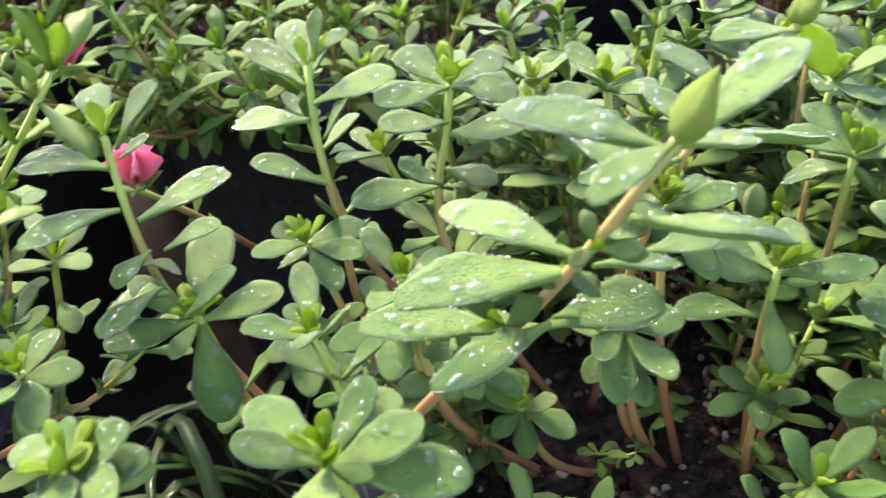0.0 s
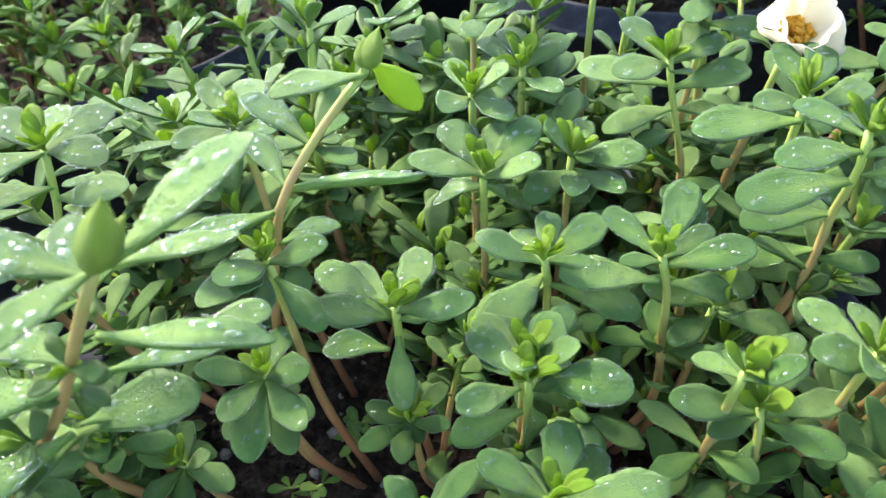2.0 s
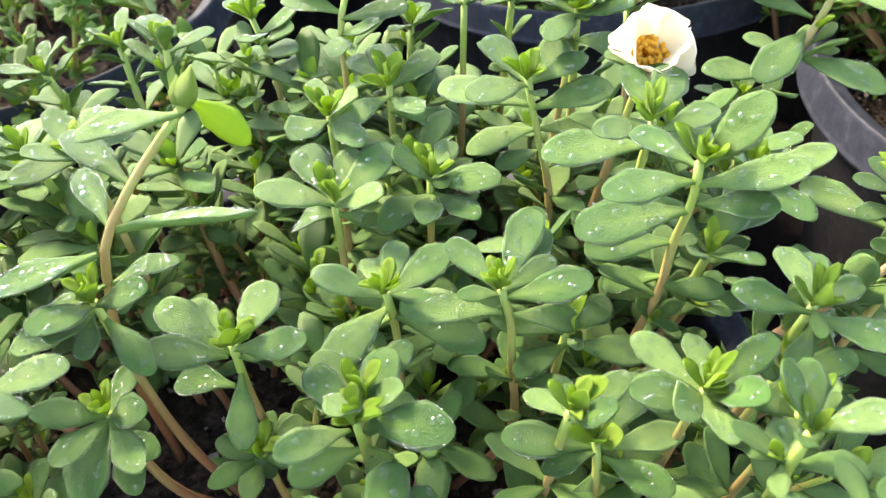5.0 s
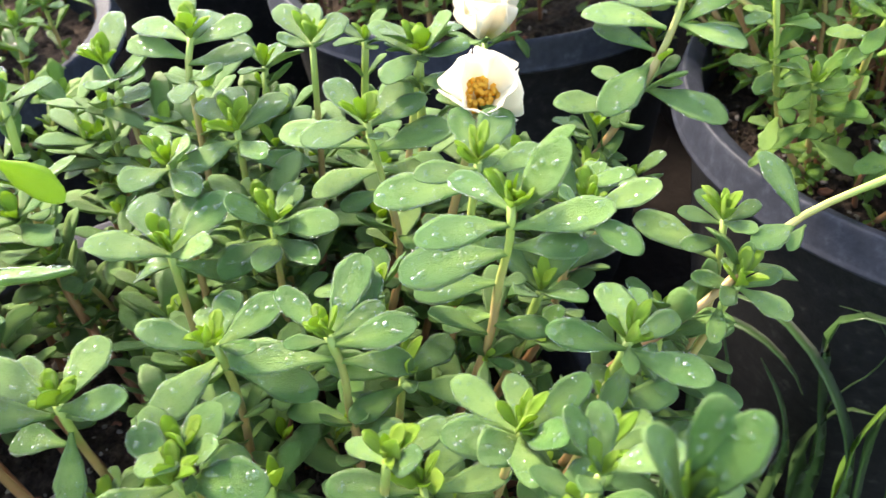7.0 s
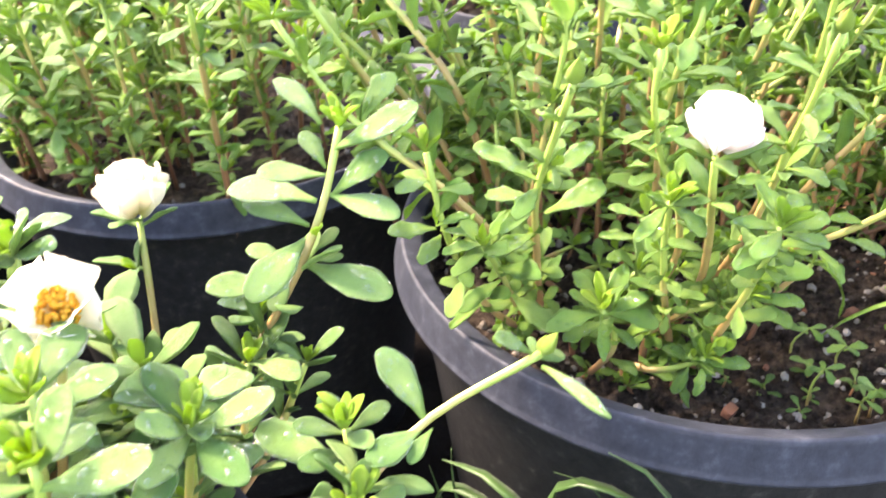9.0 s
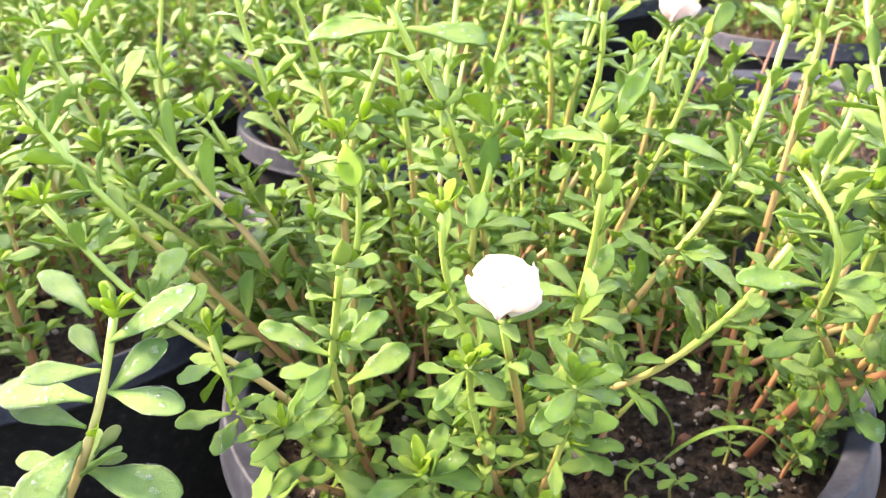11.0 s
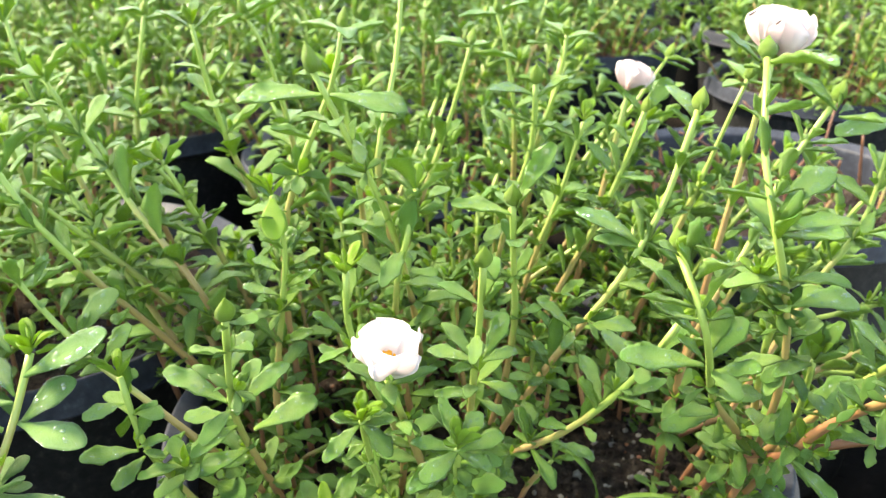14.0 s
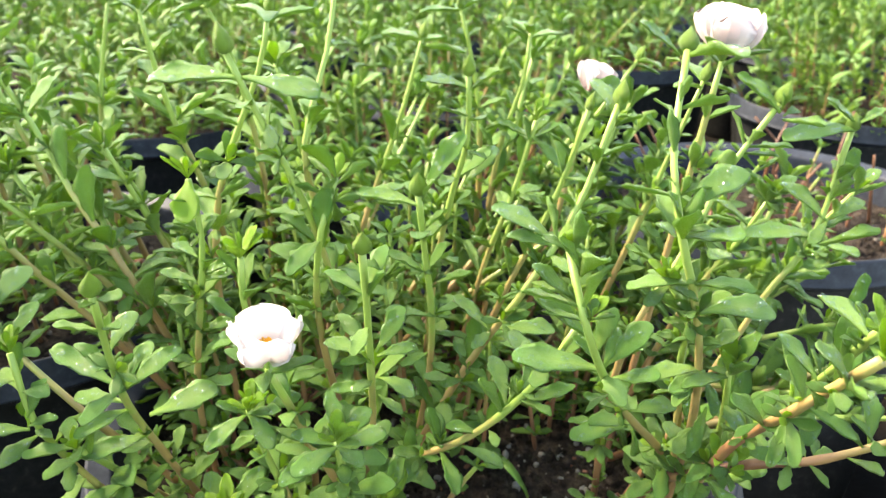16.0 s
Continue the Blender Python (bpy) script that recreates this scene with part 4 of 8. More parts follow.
th = sprig([(0.2161, 0.2588, 0.2420), (0.2322, 0.2496, 0.2680), (0.2409, 0.2447, 0.3180)], BROAD_LABEL, BROADS)
clothe(th, BROAD, ((0.241, 0.245, 0.317, 0.260, 0.256, 0.320), (0.241, 0.245, 0.317, 0.218, 0.248, 0.327), (0.241, 0.245, 0.317, 0.240, 0.265, 0.314), (0.241, 0.244, 0.317, 0.241, 0.233, 0.323), (0.242, 0.244, 0.314, 0.265, 0.239, 0.309), (0.241, 0.244, 0.314, 0.223, 0.233, 0.319),))
clothe(th, YOUNG, ((0.241, 0.245, 0.318, 0.240, 0.240, 0.329),))
th = sprig([(0.2134, 0.2337, 0.2420), (0.2366, 0.2037, 0.3106), (0.2368, 0.2061, 0.3165)], BROAD_LABEL, BROADS)
clothe(th, BROAD, ((0.237, 0.206, 0.315, 0.231, 0.226, 0.321), (0.237, 0.206, 0.315, 0.256, 0.219, 0.324), (0.236, 0.206, 0.315, 0.212, 0.209, 0.324), (0.238, 0.204, 0.313, 0.250, 0.187, 0.318), (0.237, 0.205, 0.314, 0.221, 0.201, 0.317), (0.236, 0.204, 0.307, 0.228, 0.196, 0.300),))
clothe(th, BROAD, ((0.238, 0.205, 0.315, 0.261, 0.206, 0.314), (0.237, 0.205, 0.314, 0.235, 0.225, 0.303),))
clothe(th, YOUNG, ((0.237, 0.206, 0.317, 0.228, 0.206, 0.325), (0.237, 0.206, 0.317, 0.243, 0.200, 0.325),))
th = sprig([(0.1332, 0.2673, 0.2420), (0.1204, 0.2612, 0.2849), (0.1135, 0.2578, 0.3517)], BROAD_LABEL, BROADS)
clothe(th, BROAD, ((0.113, 0.258, 0.350, 0.129, 0.248, 0.363), (0.112, 0.259, 0.347, 0.100, 0.242, 0.358), (0.112, 0.259, 0.347, 0.112, 0.240, 0.347), (0.113, 0.258, 0.350, 0.105, 0.242, 0.364), (0.114, 0.258, 0.346, 0.126, 0.241, 0.338), (0.112, 0.258, 0.347, 0.107, 0.240, 0.359),))
clothe(th, YOUNG, ((0.113, 0.258, 0.352, 0.114, 0.252, 0.363), (0.113, 0.258, 0.352, 0.118, 0.253, 0.362),))
th = sprig([(0.1266, 0.2682, 0.2420), (0.1114, 0.2623, 0.2590), (0.1032, 0.2592, 0.3000)], BROAD_LABEL, BROADS)
clothe(th, BROAD, ((0.103, 0.259, 0.299, 0.105, 0.278, 0.304), (0.103, 0.259, 0.299, 0.113, 0.255, 0.303), (0.103, 0.259, 0.299, 0.092, 0.240, 0.303), (0.103, 0.259, 0.299, 0.117, 0.243, 0.304), (0.103, 0.259, 0.299, 0.110, 0.236, 0.298), (0.103, 0.259, 0.299, 0.092, 0.273, 0.302),))
clothe(th, YOUNG, ((0.103, 0.259, 0.300, 0.104, 0.253, 0.311),))
th = sprig([(0.1770, 0.2886, 0.2420), (0.1794, 0.2898, 0.2824), (0.1807, 0.2905, 0.3469)], BROAD_LABEL, BROADS)
clothe(th, BROAD, ((0.181, 0.290, 0.345, 0.175, 0.314, 0.357), (0.181, 0.290, 0.345, 0.190, 0.307, 0.354), (0.181, 0.290, 0.345, 0.201, 0.303, 0.357), (0.181, 0.290, 0.345, 0.193, 0.275, 0.360), (0.181, 0.290, 0.345, 0.161, 0.288, 0.359), (0.181, 0.290, 0.342, 0.197, 0.300, 0.324),))
clothe(th, BROAD, ((0.181, 0.290, 0.342, 0.165, 0.307, 0.333),))
clothe(th, YOUNG, ((0.181, 0.290, 0.347, 0.179, 0.285, 0.358), (0.181, 0.290, 0.347, 0.183, 0.286, 0.359),))
th = sprig([(0.1977, 0.2952, 0.2420), (0.2074, 0.2987, 0.2799), (0.2126, 0.3006, 0.3418)], BROAD_LABEL, BROADS)
clothe(th, BROAD, ((0.213, 0.301, 0.340, 0.224, 0.320, 0.344), (0.213, 0.301, 0.340, 0.229, 0.287, 0.352), (0.213, 0.301, 0.340, 0.199, 0.290, 0.360), (0.213, 0.301, 0.340, 0.215, 0.291, 0.347), (0.213, 0.300, 0.336, 0.206, 0.278, 0.342), (0.213, 0.300, 0.336, 0.194, 0.285, 0.338),))
clothe(th, BROAD, ((0.213, 0.300, 0.336, 0.223, 0.280, 0.341),))
clothe(th, YOUNG, ((0.213, 0.301, 0.342, 0.211, 0.295, 0.353),))
th = sprig([(0.1793, 0.3101, 0.2420), (0.1826, 0.3189, 0.2873), (0.1843, 0.3237, 0.3565)], BROAD_LABEL, BROADS)
clothe(th, BROAD, ((0.184, 0.324, 0.355, 0.180, 0.345, 0.358), (0.184, 0.324, 0.355, 0.191, 0.344, 0.355), (0.184, 0.324, 0.355, 0.193, 0.308, 0.372), (0.184, 0.324, 0.355, 0.172, 0.305, 0.364), (0.184, 0.324, 0.355, 0.192, 0.302, 0.360),))
clothe(th, YOUNG, ((0.184, 0.324, 0.357, 0.180, 0.316, 0.364), (0.184, 0.324, 0.357, 0.191, 0.316, 0.363),))
th = sprig([(0.1942, 0.3238, 0.2420), (0.2027, 0.3373, 0.2852), (0.2072, 0.3446, 0.3525)], BROAD_LABEL, BROADS)
clothe(th, BROAD, ((0.207, 0.345, 0.351, 0.209, 0.368, 0.361), (0.207, 0.345, 0.351, 0.196, 0.365, 0.356), (0.207, 0.345, 0.351, 0.227, 0.356, 0.358), (0.207, 0.344, 0.348, 0.214, 0.322, 0.356), (0.207, 0.344, 0.348, 0.188, 0.329, 0.353), (0.206, 0.343, 0.343, 0.230, 0.336, 0.338),))
clothe(th, YOUNG, ((0.207, 0.345, 0.352, 0.213, 0.350, 0.362), (0.207, 0.345, 0.352, 0.197, 0.341, 0.359), (0.207, 0.345, 0.352, 0.204, 0.339, 0.363),))
th = sprig([(0.2216, 0.3041, 0.2420), (0.2536, 0.3041, 0.3259), (0.2514, 0.3089, 0.3440), (0.2498, 0.3117, 0.3556), (0.2494, 0.3143, 0.3637)], BROAD_LABEL, BROADS)
clothe(th, BROAD, ((0.249, 0.314, 0.362, 0.241, 0.336, 0.372), (0.249, 0.314, 0.362, 0.267, 0.330, 0.372), (0.249, 0.314, 0.362, 0.271, 0.321, 0.365), (0.249, 0.314, 0.362, 0.229, 0.304, 0.371), (0.249, 0.312, 0.356, 0.221, 0.324, 0.361), (0.250, 0.311, 0.355, 0.278, 0.313, 0.359),))
clothe(th, BROAD, ((0.249, 0.313, 0.360, 0.251, 0.302, 0.366), (0.251, 0.310, 0.347, 0.227, 0.310, 0.346), (0.251, 0.310, 0.347, 0.272, 0.319, 0.338), (0.251, 0.308, 0.340, 0.236, 0.303, 0.342), (0.252, 0.307, 0.339, 0.267, 0.312, 0.331),))
clothe(th, YOUNG, ((0.249, 0.314, 0.364, 0.253, 0.321, 0.370), (0.249, 0.314, 0.364, 0.251, 0.306, 0.372), (0.249, 0.314, 0.364, 0.244, 0.311, 0.375),))
th = sprig([(0.2379, 0.2769, 0.2420), (0.2617, 0.2740, 0.2933), (0.2745, 0.2725, 0.3685)], BROAD_LABEL, BROADS)
clothe(th, BROAD, ((0.274, 0.272, 0.367, 0.273, 0.293, 0.375), (0.274, 0.272, 0.367, 0.289, 0.287, 0.378), (0.274, 0.272, 0.367, 0.254, 0.266, 0.373), (0.275, 0.270, 0.366, 0.295, 0.273, 0.370), (0.274, 0.271, 0.361, 0.243, 0.279, 0.361), (0.275, 0.270, 0.360, 0.290, 0.279, 0.347),))
clothe(th, YOUNG, ((0.274, 0.272, 0.369, 0.276, 0.280, 0.376), (0.274, 0.272, 0.369, 0.266, 0.269, 0.376),))
th = sprig([(0.2380, 0.2577, 0.2420), (0.2646, 0.2457, 0.3122), (0.2683, 0.2430, 0.3312), (0.2710, 0.2440, 0.3465), (0.2738, 0.2417, 0.3652), (0.2746, 0.2430, 0.3739)], BROAD_LABEL, BROADS)
clothe(th, BROAD, ((0.275, 0.243, 0.372, 0.263, 0.261, 0.375), (0.275, 0.243, 0.372, 0.285, 0.235, 0.396), (0.275, 0.243, 0.372, 0.288, 0.246, 0.377), (0.273, 0.242, 0.368, 0.250, 0.236, 0.377), (0.274, 0.242, 0.367, 0.299, 0.231, 0.375), (0.273, 0.242, 0.359, 0.243, 0.246, 0.360),))
clothe(th, BROAD, ((0.274, 0.242, 0.361, 0.289, 0.226, 0.368), (0.271, 0.244, 0.347, 0.247, 0.250, 0.345), (0.271, 0.244, 0.345, 0.281, 0.249, 0.343), (0.268, 0.243, 0.332, 0.282, 0.234, 0.337), (0.269, 0.243, 0.335, 0.258, 0.258, 0.320),))
clothe(th, YOUNG, ((0.275, 0.243, 0.374, 0.270, 0.239, 0.384), (0.275, 0.243, 0.374, 0.274, 0.236, 0.384), (0.275, 0.243, 0.374, 0.277, 0.233, 0.381),))
th = sprig([(0.2297, 0.2303, 0.2420), (0.2506, 0.2111, 0.2769), (0.2618, 0.2008, 0.3358)], BROAD_LABEL, BROADS)
clothe(th, BROAD, ((0.262, 0.201, 0.334, 0.250, 0.219, 0.342), (0.262, 0.201, 0.334, 0.267, 0.219, 0.340), (0.262, 0.201, 0.334, 0.283, 0.208, 0.342), (0.262, 0.201, 0.334, 0.244, 0.197, 0.348), (0.262, 0.201, 0.334, 0.267, 0.184, 0.351), (0.262, 0.201, 0.334, 0.249, 0.187, 0.349),))
clothe(th, BROAD, ((0.262, 0.201, 0.334, 0.258, 0.180, 0.347),))
clothe(th, YOUNG, ((0.262, 0.201, 0.336, 0.261, 0.198, 0.348), (0.262, 0.201, 0.336, 0.262, 0.195, 0.346),))
th = sprig([(0.2527, 0.2395, 0.2420), (0.2817, 0.2235, 0.2803), (0.2973, 0.2149, 0.3425)], BROAD_LABEL, BROADS)
clothe(th, BROAD, ((0.297, 0.215, 0.341, 0.303, 0.237, 0.347), (0.297, 0.215, 0.341, 0.315, 0.220, 0.342), (0.297, 0.213, 0.341, 0.311, 0.195, 0.345), (0.296, 0.214, 0.341, 0.276, 0.217, 0.353), (0.297, 0.214, 0.342, 0.294, 0.204, 0.346), (0.297, 0.215, 0.341, 0.309, 0.235, 0.340),))
clothe(th, BROAD, ((0.297, 0.213, 0.341, 0.313, 0.216, 0.324), (0.298, 0.214, 0.337, 0.285, 0.202, 0.333),))
clothe(th, YOUNG, ((0.297, 0.215, 0.343, 0.295, 0.210, 0.354),))
th = sprig([(0.2487, 0.2375, 0.2420), (0.2763, 0.2209, 0.2700), (0.2911, 0.2119, 0.3220)], BROAD_LABEL, BROADS)
clothe(th, BROAD, ((0.291, 0.212, 0.321, 0.297, 0.231, 0.320), (0.291, 0.212, 0.321, 0.308, 0.207, 0.330), (0.291, 0.212, 0.321, 0.276, 0.204, 0.337), (0.291, 0.212, 0.321, 0.293, 0.205, 0.330), (0.291, 0.212, 0.321, 0.292, 0.192, 0.335),))
clothe(th, YOUNG, ((0.291, 0.212, 0.322, 0.289, 0.207, 0.333),))
th = sprig([(0.2408, 0.2211, 0.2420), (0.2655, 0.1988, 0.2780), (0.2789, 0.1868, 0.3380)], BROAD_LABEL, BROADS)
clothe(th, BROAD, ((0.279, 0.187, 0.336, 0.284, 0.201, 0.337), (0.279, 0.187, 0.336, 0.267, 0.189, 0.348), (0.279, 0.187, 0.336, 0.290, 0.189, 0.340), (0.279, 0.187, 0.336, 0.267, 0.176, 0.347),))
clothe(th, YOUNG, ((0.279, 0.187, 0.338, 0.275, 0.184, 0.349),))
th = sprig([(0.2077, 0.2319, 0.2420), (0.2209, 0.2133, 0.2765), (0.2280, 0.2033, 0.3350)], BROAD_LABEL, BROADS)
clothe(th, BROAD, ((0.228, 0.203, 0.333, 0.231, 0.218, 0.330), (0.228, 0.203, 0.333, 0.244, 0.206, 0.342), (0.228, 0.203, 0.333, 0.219, 0.214, 0.335), (0.228, 0.203, 0.333, 0.236, 0.191, 0.349),))
clothe(th, YOUNG, ((0.228, 0.203, 0.335, 0.232, 0.201, 0.346),))
th = sprig([(0.1751, 0.2470, 0.2420), (0.1769, 0.2337, 0.2740), (0.1779, 0.2266, 0.3300)], BROAD_LABEL, BROADS)
clothe(th, BROAD, ((0.178, 0.227, 0.328, 0.179, 0.244, 0.329), (0.178, 0.227, 0.328, 0.167, 0.242, 0.333), (0.178, 0.227, 0.328, 0.194, 0.237, 0.336), (0.178, 0.227, 0.328, 0.175, 0.214, 0.346), (0.178, 0.227, 0.328, 0.190, 0.215, 0.342),))
clothe(th, YOUNG, ((0.178, 0.227, 0.330, 0.181, 0.223, 0.342),))
th = sprig([(0.2845, 0.2633, 0.2420), (0.3422, 0.2446, 0.3236), (0.3448, 0.2489, 0.3329), (0.3461, 0.2516, 0.3436)], BROAD_LABEL, BROADS)
clothe(th, BROAD, ((0.346, 0.252, 0.342, 0.333, 0.257, 0.347), (0.346, 0.252, 0.342, 0.343, 0.264, 0.348), (0.346, 0.252, 0.342, 0.359, 0.253, 0.347), (0.346, 0.252, 0.342, 0.348, 0.241, 0.351), (0.344, 0.248, 0.331, 0.325, 0.270, 0.336), (0.345, 0.250, 0.337, 0.332, 0.248, 0.342),))
clothe(th, YOUNG, ((0.346, 0.252, 0.344, 0.349, 0.258, 0.351), (0.346, 0.252, 0.344, 0.341, 0.250, 0.355),))
th = sprig([(0.2805, 0.2500, 0.2420), (0.3191, 0.2377, 0.2771), (0.3400, 0.2311, 0.3362)], BROAD_LABEL, BROADS)
clothe(th, BROAD, ((0.340, 0.231, 0.335, 0.353, 0.229, 0.340), (0.340, 0.231, 0.335, 0.349, 0.217, 0.337), (0.340, 0.231, 0.335, 0.326, 0.235, 0.340), (0.340, 0.231, 0.335, 0.345, 0.243, 0.338), (0.336, 0.232, 0.330, 0.327, 0.220, 0.327), (0.340, 0.231, 0.335, 0.330, 0.222, 0.341),))
clothe(th, YOUNG, ((0.340, 0.231, 0.336, 0.337, 0.226, 0.347),))
th = sprig([(0.0774, 0.2122, 0.2420), (0.0450, 0.1867, 0.2840), (0.0275, 0.1729, 0.3499)], BROAD_LABEL, BROADS)
clothe(th, BROAD, ((0.028, 0.173, 0.348, 0.009, 0.186, 0.356), (0.028, 0.173, 0.348, 0.036, 0.190, 0.356), (0.028, 0.173, 0.348, 0.042, 0.188, 0.355), (0.028, 0.173, 0.348, 0.009, 0.175, 0.355), (0.028, 0.173, 0.348, 0.047, 0.174, 0.360), (0.028, 0.173, 0.348, 0.056, 0.165, 0.354),))
clothe(th, BROAD, ((0.028, 0.173, 0.348, 0.036, 0.167, 0.354), (0.028, 0.173, 0.348, 0.029, 0.148, 0.357),))
clothe(th, YOUNG, ((0.028, 0.173, 0.350, 0.029, 0.168, 0.361), (0.028, 0.173, 0.350, 0.031, 0.167, 0.360),))
th = sprig([(0.0956, 0.2913, 0.2420), (0.0506, 0.2902, 0.3418), (0.0540, 0.2929, 0.3582), (0.0556, 0.2947, 0.3742)], BROAD_LABEL, BROADS)
clothe(th, BROAD, ((0.056, 0.295, 0.373, 0.039, 0.311, 0.380), (0.056, 0.295, 0.373, 0.057, 0.318, 0.378), (0.056, 0.295, 0.373, 0.072, 0.311, 0.381), (0.056, 0.295, 0.373, 0.034, 0.278, 0.376), (0.056, 0.295, 0.373, 0.073, 0.282, 0.379), (0.055, 0.293, 0.363, 0.035, 0.278, 0.370),))
clothe(th, BROAD, ((0.054, 0.293, 0.359, 0.077, 0.282, 0.368), (0.052, 0.290, 0.342, 0.023, 0.286, 0.342), (0.053, 0.291, 0.347, 0.067, 0.280, 0.353), (0.052, 0.290, 0.342, 0.039, 0.275, 0.357),))
clothe(th, YOUNG, ((0.056, 0.295, 0.374, 0.054, 0.287, 0.384), (0.056, 0.295, 0.374, 0.057, 0.286, 0.382),))
th = sprig([(-0.0319, 0.1982, 0.2420), (-0.0256, 0.1800, 0.2859), (-0.0222, 0.1703, 0.3539)], BROAD_LABEL, BROADS)
clothe(th, BROAD, ((-0.022, 0.170, 0.352, -0.032, 0.186, 0.351), (-0.022, 0.170, 0.352, -0.008, 0.167, 0.368), (-0.022, 0.170, 0.352, -0.039, 0.178, 0.354), (-0.022, 0.170, 0.352, -0.002, 0.165, 0.361), (-0.022, 0.170, 0.352, -0.020, 0.152, 0.364), (-0.022, 0.170, 0.352, -0.007, 0.157, 0.361),))
clothe(th, YOUNG, ((-0.022, 0.170, 0.354, -0.018, 0.165, 0.364), (-0.022, 0.170, 0.354, -0.015, 0.167, 0.363),))
th = sprig([(0.0663, 0.2764, 0.2420), (0.0300, 0.2734, 0.2765), (0.0105, 0.2717, 0.3350)], BROAD_LABEL, BROADS)
clothe(th, BROAD, ((0.010, 0.272, 0.334, -0.002, 0.262, 0.341), (0.010, 0.272, 0.334, 0.006, 0.287, 0.332), (0.010, 0.272, 0.334, 0.028, 0.274, 0.340), (0.010, 0.272, 0.334, 0.028, 0.263, 0.336), (0.010, 0.272, 0.334, -0.002, 0.281, 0.336), (0.010, 0.272, 0.334, 0.021, 0.254, 0.332),))
clothe(th, YOUNG, ((0.010, 0.272, 0.335, 0.013, 0.264, 0.344),))
th = sprig([(0.1293, 0.3059, 0.2420), (0.1151, 0.3132, 0.2897), (0.1074, 0.3172, 0.3614)], BROAD_LABEL, BROADS)
clothe(th, BROAD, ((0.107, 0.317, 0.360, 0.096, 0.335, 0.368), (0.107, 0.317, 0.360, 0.115, 0.337, 0.369), (0.107, 0.317, 0.360, 0.096, 0.302, 0.374), (0.107, 0.317, 0.360, 0.119, 0.299, 0.369), (0.107, 0.317, 0.360, 0.089, 0.304, 0.366), (0.107, 0.317, 0.360, 0.121, 0.334, 0.365),))
clothe(th, YOUNG, ((0.107, 0.317, 0.361, 0.105, 0.310, 0.371),))
th = sprig([(0.0200, 0.2550, 0.2420), (-0.0087, 0.2580, 0.2680), (-0.0242, 0.2596, 0.3180)], BROAD_LABEL, BROADS)
clothe(th, BROAD, ((-0.024, 0.260, 0.316, -0.018, 0.279, 0.339), (-0.024, 0.260, 0.316, -0.044, 0.265, 0.329), (-0.024, 0.260, 0.316, 0.001, 0.267, 0.323), (-0.024, 0.260, 0.316, -0.049, 0.247, 0.320), (-0.024, 0.260, 0.316, -0.022, 0.272, 0.330), (-0.024, 0.260, 0.316, -0.029, 0.244, 0.314),))
clothe(th, BROAD, ((-0.024, 0.260, 0.316, -0.017, 0.236, 0.297),))
clothe(th, YOUNG, ((-0.024, 0.260, 0.318, -0.020, 0.255, 0.328), (-0.024, 0.260, 0.318, -0.024, 0.252, 0.328),))
th = sprig([(0.0649, 0.2773, 0.2420), (0.0281, 0.2747, 0.2590), (0.0083, 0.2732, 0.3000)], BROAD_LABEL, BROADS)
clothe(th, BROAD, ((0.008, 0.273, 0.299, -0.011, 0.269, 0.305), (0.008, 0.273, 0.299, 0.004, 0.289, 0.301), (0.008, 0.273, 0.299, 0.025, 0.276, 0.306), (0.008, 0.273, 0.299, -0.004, 0.258, 0.304), (0.008, 0.273, 0.299, 0.019, 0.254, 0.298), (0.008, 0.273, 0.299, 0.008, 0.249, 0.294),))
clothe(th, BROAD, ((0.008, 0.273, 0.299, -0.004, 0.284, 0.302),))
clothe(th, YOUNG, ((0.008, 0.273, 0.300, 0.010, 0.267, 0.310),))
th = sprig([(0.1278, 0.2649, 0.2420), (0.1130, 0.2579, 0.2650), (0.1051, 0.2541, 0.3120)], BROAD_LABEL, BROADS)
clothe(th, BROAD, ((0.105, 0.254, 0.310, 0.093, 0.235, 0.315), (0.105, 0.254, 0.310, 0.116, 0.243, 0.324), (0.105, 0.254, 0.310, 0.113, 0.272, 0.313), (0.105, 0.254, 0.310, 0.099, 0.228, 0.307), (0.105, 0.254, 0.310, 0.115, 0.232, 0.313), (0.105, 0.254, 0.310, 0.092, 0.247, 0.326),))
clothe(th, YOUNG, ((0.105, 0.254, 0.312, 0.104, 0.248, 0.323),))
th = sprig([(0.1544, 0.2586, 0.2420), (0.1490, 0.2494, 0.2550), (0.1461, 0.2444, 0.2920)], BROAD_LABEL, BROADS)
clothe(th, BROAD, ((0.146, 0.244, 0.290, 0.135, 0.245, 0.301), (0.146, 0.244, 0.290, 0.159, 0.253, 0.295), (0.146, 0.244, 0.290, 0.141, 0.228, 0.294), (0.146, 0.244, 0.290, 0.156, 0.235, 0.298), (0.146, 0.244, 0.290, 0.131, 0.236, 0.294), (0.146, 0.244, 0.290, 0.149, 0.259, 0.293),))
clothe(th, YOUNG, ((0.146, 0.244, 0.292, 0.143, 0.239, 0.302),))
th = sprig([(-0.0500, 0.2000, 0.2420), (-0.0572, 0.2159, 0.2740), (-0.0611, 0.2245, 0.3300)], BROAD_LABEL, BROADS)
clothe(th, BROAD, ((-0.061, 0.224, 0.328, -0.066, 0.240, 0.330), (-0.061, 0.224, 0.328, -0.057, 0.240, 0.333), (-0.061, 0.224, 0.328, -0.073, 0.236, 0.332), (-0.061, 0.224, 0.328, -0.045, 0.220, 0.337), (-0.061, 0.224, 0.328, -0.057, 0.207, 0.335), (-0.061, 0.224, 0.328, -0.051, 0.207, 0.331),))
clothe(th, YOUNG, ((-0.061, 0.224, 0.330, -0.056, 0.220, 0.340),))
